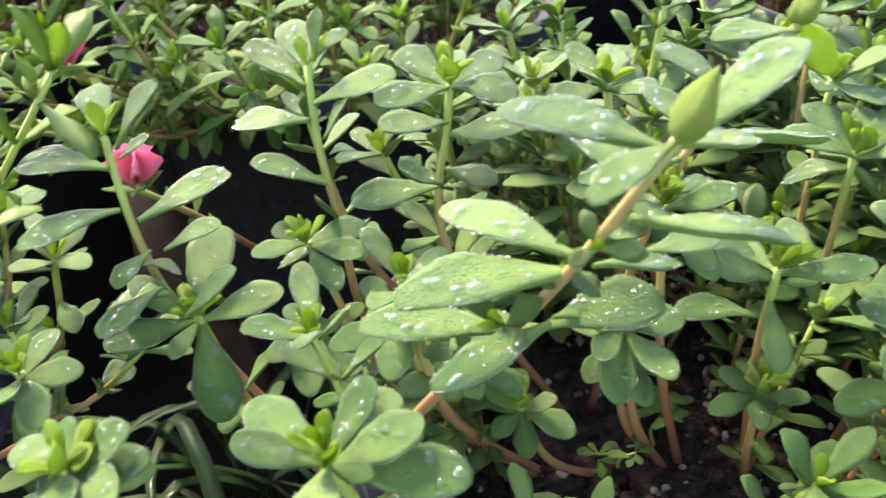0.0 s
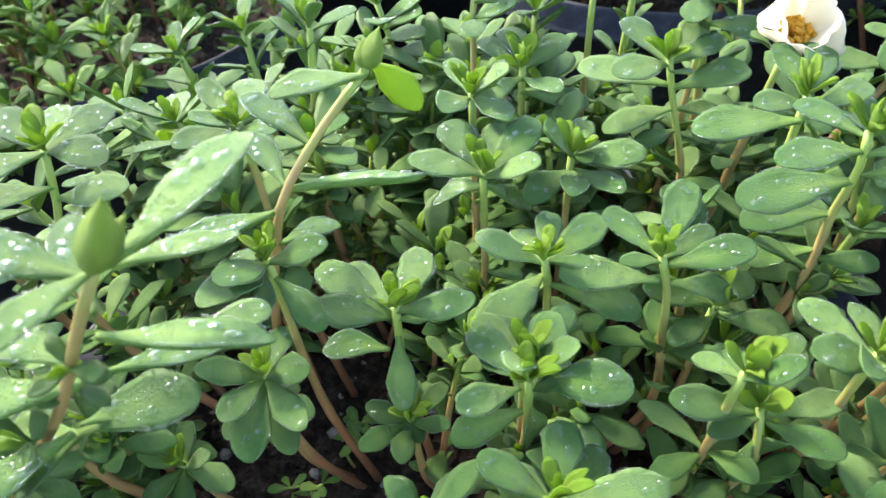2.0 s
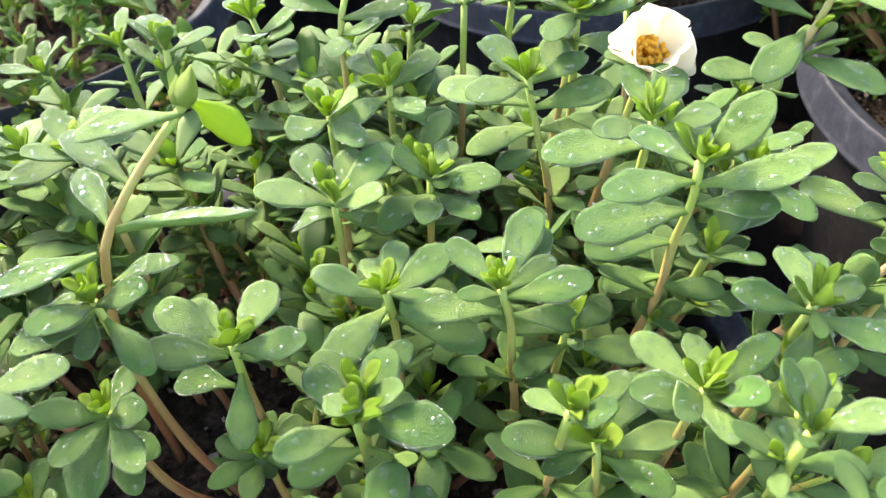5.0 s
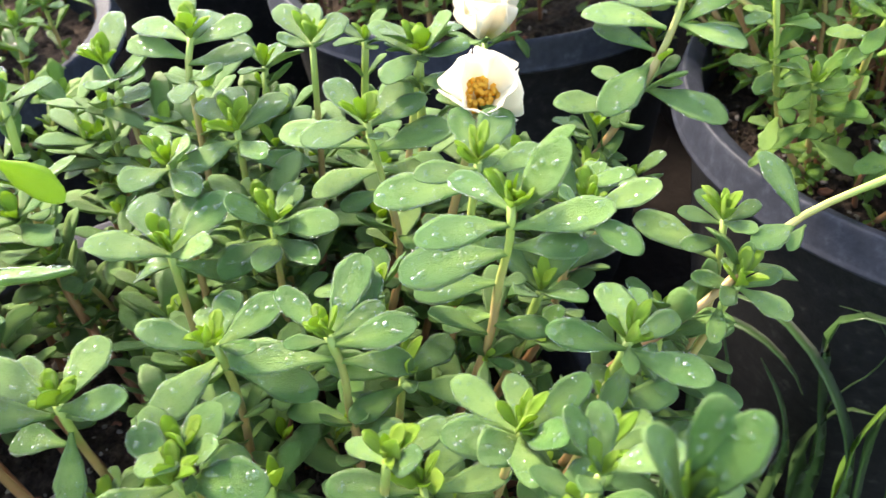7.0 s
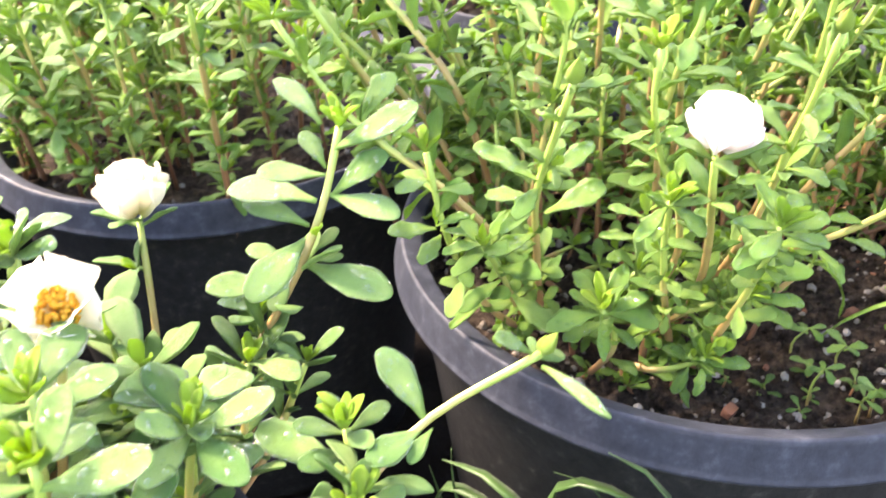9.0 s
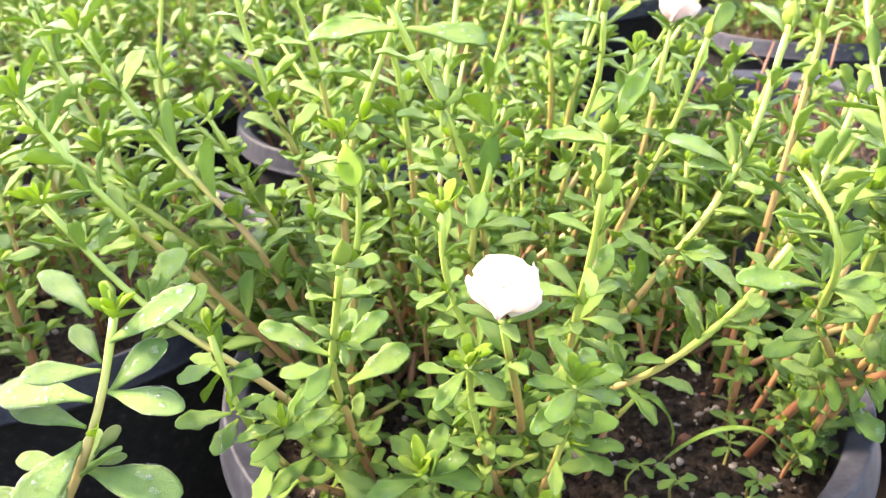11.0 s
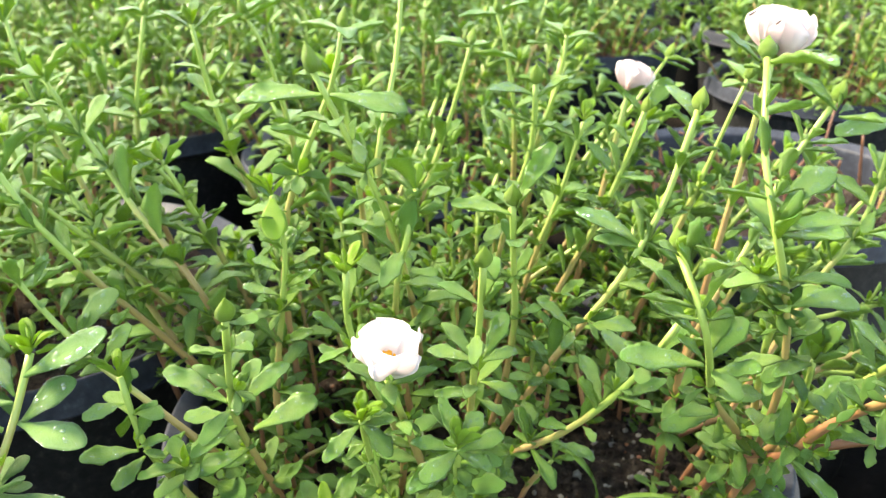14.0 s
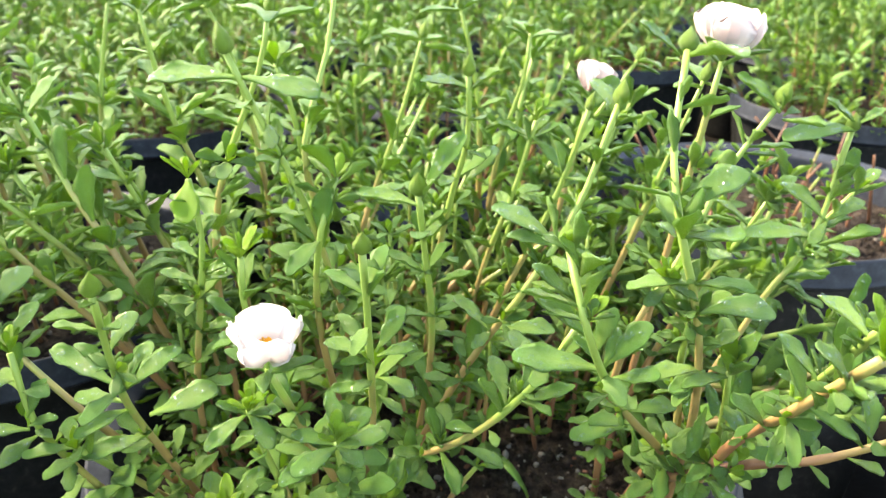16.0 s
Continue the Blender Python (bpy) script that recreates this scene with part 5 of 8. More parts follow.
th = sprig([(0.0835, 0.2627, 0.2420), (0.0532, 0.2549, 0.2700), (0.0369, 0.2507, 0.3220)], BROAD_LABEL, BROADS)
clothe(th, BROAD, ((0.037, 0.251, 0.320, 0.026, 0.265, 0.326), (0.037, 0.251, 0.320, 0.043, 0.266, 0.321), (0.037, 0.251, 0.320, 0.022, 0.237, 0.326), (0.037, 0.251, 0.320, 0.052, 0.237, 0.326), (0.037, 0.251, 0.320, 0.036, 0.229, 0.322),))
clothe(th, YOUNG, ((0.037, 0.251, 0.322, 0.039, 0.244, 0.332),))
th = sprig([(0.1073, 0.2630, 0.2420), (0.0853, 0.2553, 0.2500), (0.0735, 0.2512, 0.2820)], BROAD_LABEL, BROADS)
clothe(th, BROAD, ((0.074, 0.251, 0.280, 0.063, 0.250, 0.292), (0.074, 0.251, 0.280, 0.083, 0.245, 0.292), (0.074, 0.251, 0.280, 0.075, 0.233, 0.284), (0.074, 0.251, 0.280, 0.064, 0.236, 0.284), (0.074, 0.251, 0.280, 0.088, 0.239, 0.284), (0.074, 0.251, 0.280, 0.075, 0.267, 0.284),))
clothe(th, YOUNG, ((0.074, 0.251, 0.282, 0.073, 0.245, 0.293),))
th = sprig([(0.2604, 0.2765, 0.2420), (0.2921, 0.2735, 0.2809), (0.3091, 0.2719, 0.3439)], BROAD_LABEL, BROADS)
clothe(th, BROAD, ((0.309, 0.272, 0.342, 0.302, 0.287, 0.358), (0.309, 0.272, 0.342, 0.313, 0.293, 0.346), (0.309, 0.272, 0.342, 0.332, 0.266, 0.351), (0.309, 0.272, 0.342, 0.327, 0.291, 0.347), (0.309, 0.272, 0.342, 0.296, 0.261, 0.360), (0.309, 0.272, 0.342, 0.317, 0.248, 0.343),))
clothe(th, BROAD, ((0.309, 0.272, 0.342, 0.294, 0.255, 0.347), (0.309, 0.272, 0.342, 0.313, 0.259, 0.344),))
clothe(th, YOUNG, ((0.309, 0.272, 0.344, 0.309, 0.267, 0.356), (0.309, 0.272, 0.344, 0.312, 0.266, 0.354),))
th = sprig([(0.2375, 0.3199, 0.2420), (0.2680, 0.3343, 0.3456), (0.2710, 0.3366, 0.3592), (0.2739, 0.3387, 0.3725)], BROAD_LABEL, BROADS)
clothe(th, BROAD, ((0.274, 0.339, 0.371, 0.260, 0.353, 0.380), (0.274, 0.339, 0.371, 0.281, 0.327, 0.391), (0.274, 0.339, 0.371, 0.286, 0.323, 0.382), (0.274, 0.339, 0.371, 0.261, 0.321, 0.378), (0.274, 0.339, 0.371, 0.273, 0.327, 0.374), (0.272, 0.337, 0.363, 0.286, 0.320, 0.367),))
clothe(th, BROAD, ((0.272, 0.337, 0.364, 0.257, 0.325, 0.374),))
clothe(th, YOUNG, ((0.274, 0.339, 0.372, 0.273, 0.332, 0.383), (0.274, 0.339, 0.372, 0.275, 0.330, 0.380),))
th = sprig([(0.1885, 0.3416, 0.2420), (0.1936, 0.3668, 0.3522), (0.1945, 0.3699, 0.3660), (0.1984, 0.3721, 0.3770)], BROAD_LABEL, BROADS)
clothe(th, BROAD, ((0.198, 0.372, 0.375, 0.179, 0.385, 0.384), (0.198, 0.372, 0.375, 0.197, 0.395, 0.386), (0.198, 0.372, 0.375, 0.210, 0.392, 0.380), (0.198, 0.372, 0.375, 0.220, 0.361, 0.383), (0.196, 0.371, 0.370, 0.175, 0.380, 0.376), (0.195, 0.370, 0.368, 0.218, 0.361, 0.375),))
clothe(th, BROAD, ((0.194, 0.369, 0.361, 0.192, 0.349, 0.371), (0.194, 0.369, 0.362, 0.208, 0.355, 0.371),))
clothe(th, YOUNG, ((0.198, 0.372, 0.377, 0.198, 0.366, 0.388), (0.198, 0.372, 0.377, 0.201, 0.364, 0.385),))
th = sprig([(0.2157, 0.3381, 0.2420), (0.2317, 0.3567, 0.2939), (0.2403, 0.3667, 0.3698)], BROAD_LABEL, BROADS)
clothe(th, BROAD, ((0.240, 0.367, 0.368, 0.230, 0.384, 0.379), (0.240, 0.367, 0.368, 0.244, 0.386, 0.378), (0.240, 0.367, 0.368, 0.255, 0.380, 0.376), (0.240, 0.367, 0.368, 0.227, 0.354, 0.378), (0.240, 0.367, 0.368, 0.235, 0.378, 0.370), (0.240, 0.367, 0.368, 0.250, 0.352, 0.379),))
clothe(th, YOUNG, ((0.240, 0.367, 0.370, 0.239, 0.360, 0.379),))
th = sprig([(0.1646, 0.3631, 0.2420), (0.1664, 0.3962, 0.3317), (0.1646, 0.4018, 0.3464), (0.1618, 0.4051, 0.3572)], BROAD_LABEL, BROADS)
clothe(th, BROAD, ((0.162, 0.405, 0.356, 0.169, 0.427, 0.371), (0.162, 0.405, 0.356, 0.152, 0.426, 0.363), (0.163, 0.403, 0.351, 0.181, 0.393, 0.364), (0.162, 0.402, 0.349, 0.160, 0.382, 0.365), (0.163, 0.402, 0.348, 0.177, 0.386, 0.360), (0.165, 0.399, 0.339, 0.186, 0.386, 0.345),))
clothe(th, BROAD, ((0.164, 0.400, 0.344, 0.176, 0.382, 0.355),))
clothe(th, YOUNG, ((0.162, 0.405, 0.357, 0.163, 0.413, 0.367), (0.162, 0.405, 0.357, 0.159, 0.412, 0.366),))
broad((0.270, 0.172, 0.353), 0.0195, az=(140, 80, 0, 220))
# plants among and behind them
for tip, size in (
        
        ((0.134, 0.358, 0.372), 0.022),
        ((0.275, 0.342, 0.373), 0.020), ((0.262, 0.381, 0.360), 0.018), ((0.310, 0.283, 0.341), 0.025), ((0.286, 0.250, 0.334), 0.023),
        ((0.222, 0.382, 0.356), 0.020), 
        ((0.018, 0.226, 0.337), 0.021), ((0.040, 0.253, 0.332), 0.021), ((0.050, 0.360, 0.340), 0.022), ((0.080, 0.400, 0.350), 0.022), ((0.030, 0.335, 0.330), 0.022), ((0.105, 0.425, 0.345), 0.021), ((0.000, 0.350, 0.350), 0.022), ((0.085, 0.335, 0.355), 0.021), ((0.240, 0.270, 0.330), 0.022)):
    broad(tip, size)
# small shoots at the pot's edge
for tip, size in (((0.345, 0.348, 0.318), 0.021), ((0.335, 0.330, 0.312), 0.026), ((0.356, 0.332, 0.303), 0.020)):
    broad(tip, size, gap=0.018, start=0.55, young=4)
# two tall plants at the pot's edge with long spreading leaves
th, line = plant([(0.010, 0.262, 0.243), (-0.023, 0.270, 0.290), (-0.036, 0.271, 0.318), (-0.041, 0.272, 0.344), (-0.046, 0.282, 0.369)], BROAD, 0.020, r0=0.0017, r1=0.0012, start=1.0, rosette=0, young=3, label=BROAD_LABEL, group="broad-leaved purslane", age=(0.1, 0.92))
set_leaf(th, BROAD, 0, (-0.046, 0.282, 0.369), (-0.056, 0.303, 0.377))
set_leaf(th, BROAD, 1, (-0.043, 0.280, 0.366), (-0.027, 0.282, 0.385))
set_leaf(th, BROAD, 2, (-0.045, 0.277, 0.361), (-0.073, 0.281, 0.367))
set_leaf(th, BROAD, 3, (-0.042, 0.278, 0.363), (-0.036, 0.289, 0.365))
set_leaf(th, BROAD, 4, (-0.042, 0.269, 0.351), (-0.067, 0.255, 0.355))
set_leaf(th, BROAD, 5, (-0.037, 0.268, 0.348), (-0.014, 0.288, 0.355))
set_leaf(th, BROAD, 0, (-0.034, 0.263, 0.341), (-0.041, 0.249, 0.339))
set_leaf(th, BROAD, 1, (-0.030, 0.263, 0.341), (-0.013, 0.267, 0.347))
set_leaf(th, BROAD, 2, (-0.036, 0.260, 0.338), (-0.027, 0.267, 0.332))
set_leaf(th, BROAD, 3, (-0.031, 0.256, 0.332), (-0.044, 0.237, 0.329))
set_leaf(th, BROAD, 4, (-0.029, 0.255, 0.330), (-0.055, 0.266, 0.325))
set_leaf(th, BROAD, 5, (-0.024, 0.251, 0.325), (-0.009, 0.252, 0.342))
th, line = plant([(0.045, 0.300, 0.243), (0.021, 0.291, 0.294), (0.017, 0.295, 0.330), (0.013, 0.301, 0.352), (0.011, 0.312, 0.375)], BROAD, 0.020, r0=0.0017, r1=0.0012, start=1.0, rosette=0, young=3, label=BROAD_LABEL, group="broad-leaved purslane", age=(0.1, 0.92))
set_leaf(th, BROAD, 0, (0.012, 0.310, 0.372), (0.002, 0.332, 0.384))
set_leaf(th, BROAD, 1, (0.013, 0.313, 0.376), (0.017, 0.312, 0.393))
set_leaf(th, BROAD, 2, (0.014, 0.314, 0.377), (0.023, 0.319, 0.385))
set_leaf(th, BROAD, 3, (0.010, 0.308, 0.370), (-0.010, 0.323, 0.378))
set_leaf(th, BROAD, 4, (0.013, 0.305, 0.365), (0.035, 0.300, 0.382))
set_leaf(th, BROAD, 5, (0.011, 0.302, 0.361), (-0.017, 0.314, 0.358))
set_leaf(th, BROAD, 0, (0.015, 0.299, 0.356), (0.023, 0.297, 0.371))
set_leaf(th, BROAD, 1, (0.016, 0.290, 0.345), (-0.008, 0.295, 0.352))
set_leaf(th, BROAD, 2, (0.017, 0.296, 0.352), (0.024, 0.305, 0.351))
set_leaf(th, BROAD, 3, (0.019, 0.284, 0.335), (0.014, 0.275, 0.348))
set_leaf(th, BROAD, 4, (0.020, 0.281, 0.331), (-0.007, 0.288, 0.321))
set_leaf(th, BROAD, 5, (0.020, 0.283, 0.333), (0.027, 0.269, 0.331))

# the large branch that leans out over the pot, with a fat bud
th, line = plant([(0.030, 0.240, 0.243), (0.043, 0.207, 0.325), (0.073, 0.199, 0.367), (0.089, 0.190, 0.399), (0.095, 0.189, 0.410)], LANCE, 0.030, r0=0.0017, r1=0.0012, start=1.0, rosette=0, young=0, top="bud", bud_size=0.0145,
                 label="large leaning purslane branch with long wet leaves and a bud", group="broad-leaved purslane", age=(0.1, 0.72))
set_leaf(th, LANCE, 0, (0.097, 0.190, 0.410), (0.122, 0.211, 0.420))
set_leaf(th, LANCE, 1, (0.094, 0.189, 0.408), (0.065, 0.198, 0.417))
set_leaf(th, LANCE, 0, (0.095, 0.189, 0.410), (0.078, 0.175, 0.407))
set_leaf(th, LANCE, 0, (0.089, 0.193, 0.392), (0.121, 0.190, 0.388), (0.0, 0.1, 1.0))
set_leaf(th, LANCE, 3, (0.096, 0.193, 0.406), (0.117, 0.207, 0.402))
set_leaf(th, LANCE, 0, (0.081, 0.197, 0.377), (0.042, 0.193, 0.374))
set_leaf(th, LANCE, 1, (0.081, 0.201, 0.377), (0.053, 0.216, 0.385))
set_leaf(th, LANCE, 2, (0.075, 0.197, 0.363), (0.049, 0.184, 0.357))
set_leaf(th, LANCE, 0, (0.067, 0.201, 0.358), (0.032, 0.207, 0.356))
set_leaf(th, LANCE, 1, (0.076, 0.199, 0.363), (0.093, 0.207, 0.358))
set_leaf(th, LANCE, 3, (0.084, 0.200, 0.375), (0.107, 0.213, 0.368))
set_leaf(th, LANCE, 0, (0.090, 0.193, 0.397), (0.080, 0.222, 0.400))
clothe(th, BROAD, ((0.074, 0.201, 0.358, 0.099, 0.200, 0.367), (0.074, 0.201, 0.358, 0.053, 0.204, 0.341), (0.074, 0.201, 0.358, 0.052, 0.210, 0.349), (0.098, 0.214, 0.368, 0.117, 0.220, 0.369),))
for k, (place, grow) in enumerate((((0.066, 0.199, 0.360), 0.012), ((0.083, 0.192, 0.385), 0.010), ((0.077, 0.203, 0.372), 0.011), ((0.056, 0.202, 0.345), 0.013))):
    part("side_shoot", shoots(BROAD).meshes[k], th, Matrix.Translation(place) @ Matrix.Rotation(0.8, 4, (0.6, -0.6 + 0.5 * k, 0)) @ Matrix.Diagonal((grow, grow, grow, 1)))
# a second branch with buds and a sunlit leaf
th, line = plant([(0.105, 0.295, 0.243), (0.115, 0.267, 0.346), (0.121, 0.264, 0.367), (0.134, 0.269, 0.383), (0.148, 0.274, 0.396)], LANCE, 0.027, r0=0.0017, r1=0.0012, start=1.0, rosette=0, young=0, top="bud", bud_size=0.011,
                 label="arching purslane branch with dewy leaves and two buds", group="broad-leaved purslane", age=(0.1, 0.80))
set_leaf(th, LANCE, 0, (0.148, 0.273, 0.395), (0.123, 0.264, 0.398))
set_leaf(th, LANCE, 1, (0.131, 0.268, 0.379), (0.1151, 0.2844, 0.3910))
set_leaf(th, LANCE, 3, (0.123, 0.265, 0.368), (0.160, 0.268, 0.369), (0.0, 0.25, 1.0))
set_leaf(th, LANCE, 2, (0.118, 0.262, 0.364), (0.089, 0.257, 0.361))
set_leaf(th, LANCE, 0, (0.122, 0.266, 0.369), (0.112, 0.289, 0.374))
set_leaf(th, LANCE, 1, (0.117, 0.265, 0.351), (0.135, 0.275, 0.350))
set_leaf(th, LANCE, 2, (0.116, 0.265, 0.351), (0.101, 0.254, 0.353))
part("leaf", YOUNG.meshes[3], th, leaf_pose(Vector((0.149, 0.276, 0.397)), Vector((0.55, 0.15, -0.8)), Vector((-0.3, 0.75, 0.3)), 0.021), "bright translucent leaf")
# the branch that reaches across to the next pot, ending in a pod
th = sprig([(0.2620, 0.2620, 0.2430), (0.3050, 0.2350, 0.3100), (0.3330, 0.2310, 0.3350), (0.3640, 0.2420, 0.3460), (0.3980, 0.2380, 0.3600)], "thin purslane shoot reaching over the gap with a green pod", BROADS, bud=0.0075)
clothe(th, BROAD, ((0.365, 0.242, 0.346, 0.360, 0.255, 0.364), (0.366, 0.240, 0.345, 0.356, 0.233, 0.343), (0.363, 0.241, 0.345, 0.347, 0.235, 0.349), (0.396, 0.239, 0.360, 0.386, 0.242, 0.368), (0.396, 0.238, 0.359, 0.405, 0.237, 0.358),))
clothe(th, BROAD, ((0.396, 0.238, 0.359, 0.398, 0.244, 0.362),))
set_leaf(th, LANCE, 3, (0.397, 0.236, 0.357), (0.402, 0.211, 0.361), (0.29, -0.09, 0.95))
# a small shoot at the foot of that branch
for tip, size in (((0.322, 0.238, 0.322), 0.022),):
    broad(tip, size, gap=0.015, start=0.45)
# the stout shoot that stands in the gap between the pots
th = sprig([(0.2960, 0.3620, 0.2430), (0.3300, 0.3400, 0.2960), (0.3500, 0.3380, 0.3250), (0.3720, 0.3410, 0.3610), (0.3840, 0.3510, 0.3840)], "stout purslane shoot with large wet leaves between two pots", BROADS, r0=0.0020)
clothe(th, BROAD, ((0.378, 0.353, 0.385, 0.369, 0.365, 0.402), (0.380, 0.348, 0.377, 0.409, 0.337, 0.391), (0.376, 0.346, 0.372, 0.373, 0.356, 0.384), (0.375, 0.342, 0.363, 0.395, 0.335, 0.378), (0.375, 0.342, 0.364, 0.393, 0.322, 0.362), (0.375, 0.345, 0.370, 0.353, 0.347, 0.377),))
clothe(th, BROAD, ((0.370, 0.342, 0.362, 0.344, 0.357, 0.372), (0.366, 0.341, 0.354, 0.348, 0.359, 0.359), (0.364, 0.341, 0.349, 0.339, 0.324, 0.347), (0.359, 0.339, 0.341, 0.345, 0.351, 0.346), (0.362, 0.339, 0.341, 0.385, 0.314, 0.337), (0.354, 0.339, 0.333, 0.328, 0.346, 0.339),))
clothe(th, BROAD, ((0.366, 0.338, 0.345, 0.374, 0.338, 0.353), (0.364, 0.338, 0.342, 0.375, 0.333, 0.343), (0.356, 0.339, 0.337, 0.346, 0.329, 0.334),))
clothe(th, YOUNG, ((0.384, 0.351, 0.384, 0.378, 0.348, 0.394), (0.384, 0.351, 0.384, 0.380, 0.342, 0.391), (0.367, 0.340, 0.350, 0.368, 0.332, 0.359),))
# the leaf tips close under the lens
broad((0.270, 0.141, 0.386), 0.0215, pitch=34, az=(80, 150, 20, 240))

# low growth under the canopy


def undergrowth(kind, size, centre, count, height, seed, skip, label, soil=SOIL_Z):
    """Short plants standing close together under the others, joined."""
    r = random.Random(seed)
    V, F, R, I = [], [], [], []
    for k in range(count):
        a, d = r.uniform(0, 6.283), 0.150 * math.sqrt(r.random())
        x, y = centre[0] + d * math.cos(a), centre[1] + d * math.sin(a)
        if skip(x, y):
            continue
        h, a, l = r.uniform(*height), r.uniform(0, 6.283), r.uniform(0.0, 0.03)
        line = curve_points([(x, y, soil - 0.004), (x + 0.4 * l * math.cos(a), y + 0.4 * l * math.sin(a), soil + h * 0.5), (x + l * math.cos(a), y + l * math.sin(a), soil + h)], 4)
        v, f, ag = tube_data(line, 0.0014, 0.001, 6)
        b = len(V)
        V += v
        F += [tuple(b + q for q in g) for g in f]
        I += [2] * len(f)
        R += ag
        for fol, i, m, name in layout_pairs(line, r, kind, size * r.uniform(0.95, 1.3), 0.12, 0.0125, 0.0, "", 2)[0]:
            v, f, rib = fol.low[i]
            b = len(V)
            V += [m @ Vector(q) for q in v]
            F += [tuple(b + q for q in g) for g in f]
            I += tones(fol, i, len(f))
            R += rib
    ob = new("undergrowth", mesh_of("undergrowth", V, F, [kind.mass, LEAF_YOUNG_MASS, STEM], I, attrs={"rib": R, "age": R}))
    tagged(ob, label, "plant", "", "stuff")


undergrowth(BROAD, 0.020, POT_A, 95, (0.035, 0.070), 61, lambda x, y: math.hypot(x - 0.108, y - 0.266) < 0.045 or y < 0.19, "low purslane growth crowding the soil of a pot", SOIL_A)
undergrowth(BROAD, 0.021, POT_A, 120, (0.065, 0.105), 66, lambda x, y: y < 0.315, "mid-high purslane growth at the back of a pot", SOIL_A)

# ---- the second pot: narrow leaves, long stems ----


LANCE_N = Foliage("leaf", LEAF_NARROW, [
    dict(broad=0.17, bend=0.06, fold=0.35, thick=0.06, peak=0.5, point=0.45), dict(broad=0.19, bend=0.16, fold=0.25, thick=0.06, peak=0.52, point=0.3),
    dict(broad=0.15, bend=-0.04, fold=0.45, thick=0.065, peak=0.48, point=0.5)], (5, 8), 16)



def stalk(points, top="", bare=0.0, size=0.0245, mass=False):
    """A long jointed stem of the second pot with pairs of leaves, bare under its bud where it has one."""
    plant(points, NARROW, size, r0=0.0016, r1=0.0010, start=0.10, gap=0.0165, young=3, top=top, bare=bare * 0.5, pairs=True, bud_size=0.0088,
          label=BUD_LABEL if top else NARROW_LABEL, group="narrow-leaved purslane", drops=points[-1][1] < 0.30, age=(0.12, 1.05), mass=mass)


stalk([(0.500, 0.400, 0.243), (0.501, 0.393, 0.414), (0.509, 0.386, 0.437), (0.517, 0.380, 0.461), (0.520, 0.378, 0.478)], top="bud", bare=0.30)
stalk([(0.500, 0.420, 0.243), (0.442, 0.418, 0.338), (0.410, 0.417, 0.386), (0.399, 0.417, 0.405), (0.384, 0.442, 0.438)])
stalk([(0.500, 0.430, 0.243), (0.448, 0.423, 0.383), (0.441, 0.439, 0.395), (0.433, 0.463, 0.415), (0.416, 0.470, 0.454)])
stalk([(0.530, 0.480, 0.243), (0.504, 0.470, 0.385), (0.496, 0.470, 0.408), (0.488, 0.468, 0.441), (0.483, 0.466, 0.471)])
stalk([(0.525, 0.460, 0.243), (0.494, 0.465, 0.334), (0.477, 0.468, 0.366), (0.469, 0.470, 0.389), (0.458, 0.472, 0.405)])
stalk([(0.570, 0.410, 0.243), (0.536, 0.374, 0.389), (0.528, 0.367, 0.422), (0.544, 0.378, 0.463), (0.555, 0.390, 0.498)], top="bud", bare=0.40)
stalk([(0.580, 0.430, 0.243), (0.572, 0.435, 0.337), (0.578, 0.432, 0.360), (0.598, 0.420, 0.428), (0.605, 0.416, 0.457)], top="bud", bare=0.40)
stalk([(0.550, 0.370, 0.243), (0.522, 0.338, 0.388), (0.523, 0.330, 0.408), (0.533, 0.343, 0.418)])
stalk([(0.560, 0.450, 0.243), (0.548, 0.431, 0.389), (0.543, 0.427, 0.420), (0.535, 0.426, 0.449)])
stalk([(0.660, 0.470, 0.243), (0.650, 0.449, 0.440), (0.643, 0.449, 0.465)], top="bud", bare=0.40)
stalk([(0.660, 0.450, 0.243), (0.664, 0.437, 0.396), (0.672, 0.429, 0.432), (0.673, 0.427, 0.454)], top="bud", bare=0.40)
stalk([(0.650, 0.370, 0.243), (0.690, 0.339, 0.390), (0.699, 0.332, 0.427), (0.704, 0.329, 0.444)], top="bud", bare=0.40)
stalk([(0.670, 0.340, 0.243), (0.703, 0.312, 0.352), (0.714, 0.302, 0.377), (0.721, 0.296, 0.397)])
stalk([(0.560, 0.520, 0.243), (0.536, 0.506, 0.428), (0.531, 0.505, 0.447), (0.521, 0.506, 0.468)], top="bud", bare=0.30)
stalk([(0.460, 0.500, 0.243), (0.423, 0.533, 0.409), (0.416, 0.537, 0.430), (0.411, 0.544, 0.470)])
stalk([(0.500, 0.530, 0.243), (0.467, 0.548, 0.412), (0.471, 0.546, 0.434), (0.478, 0.542, 0.467)], top="bud", bare=0.40)
stalk([(0.650, 0.270, 0.243), (0.637, 0.229, 0.333), (0.632, 0.223, 0.354), (0.626, 0.218, 0.373)])
stalk([(0.482, 0.375, 0.243), (0.464, 0.359, 0.269), (0.438, 0.333, 0.316), (0.424, 0.320, 0.340)])
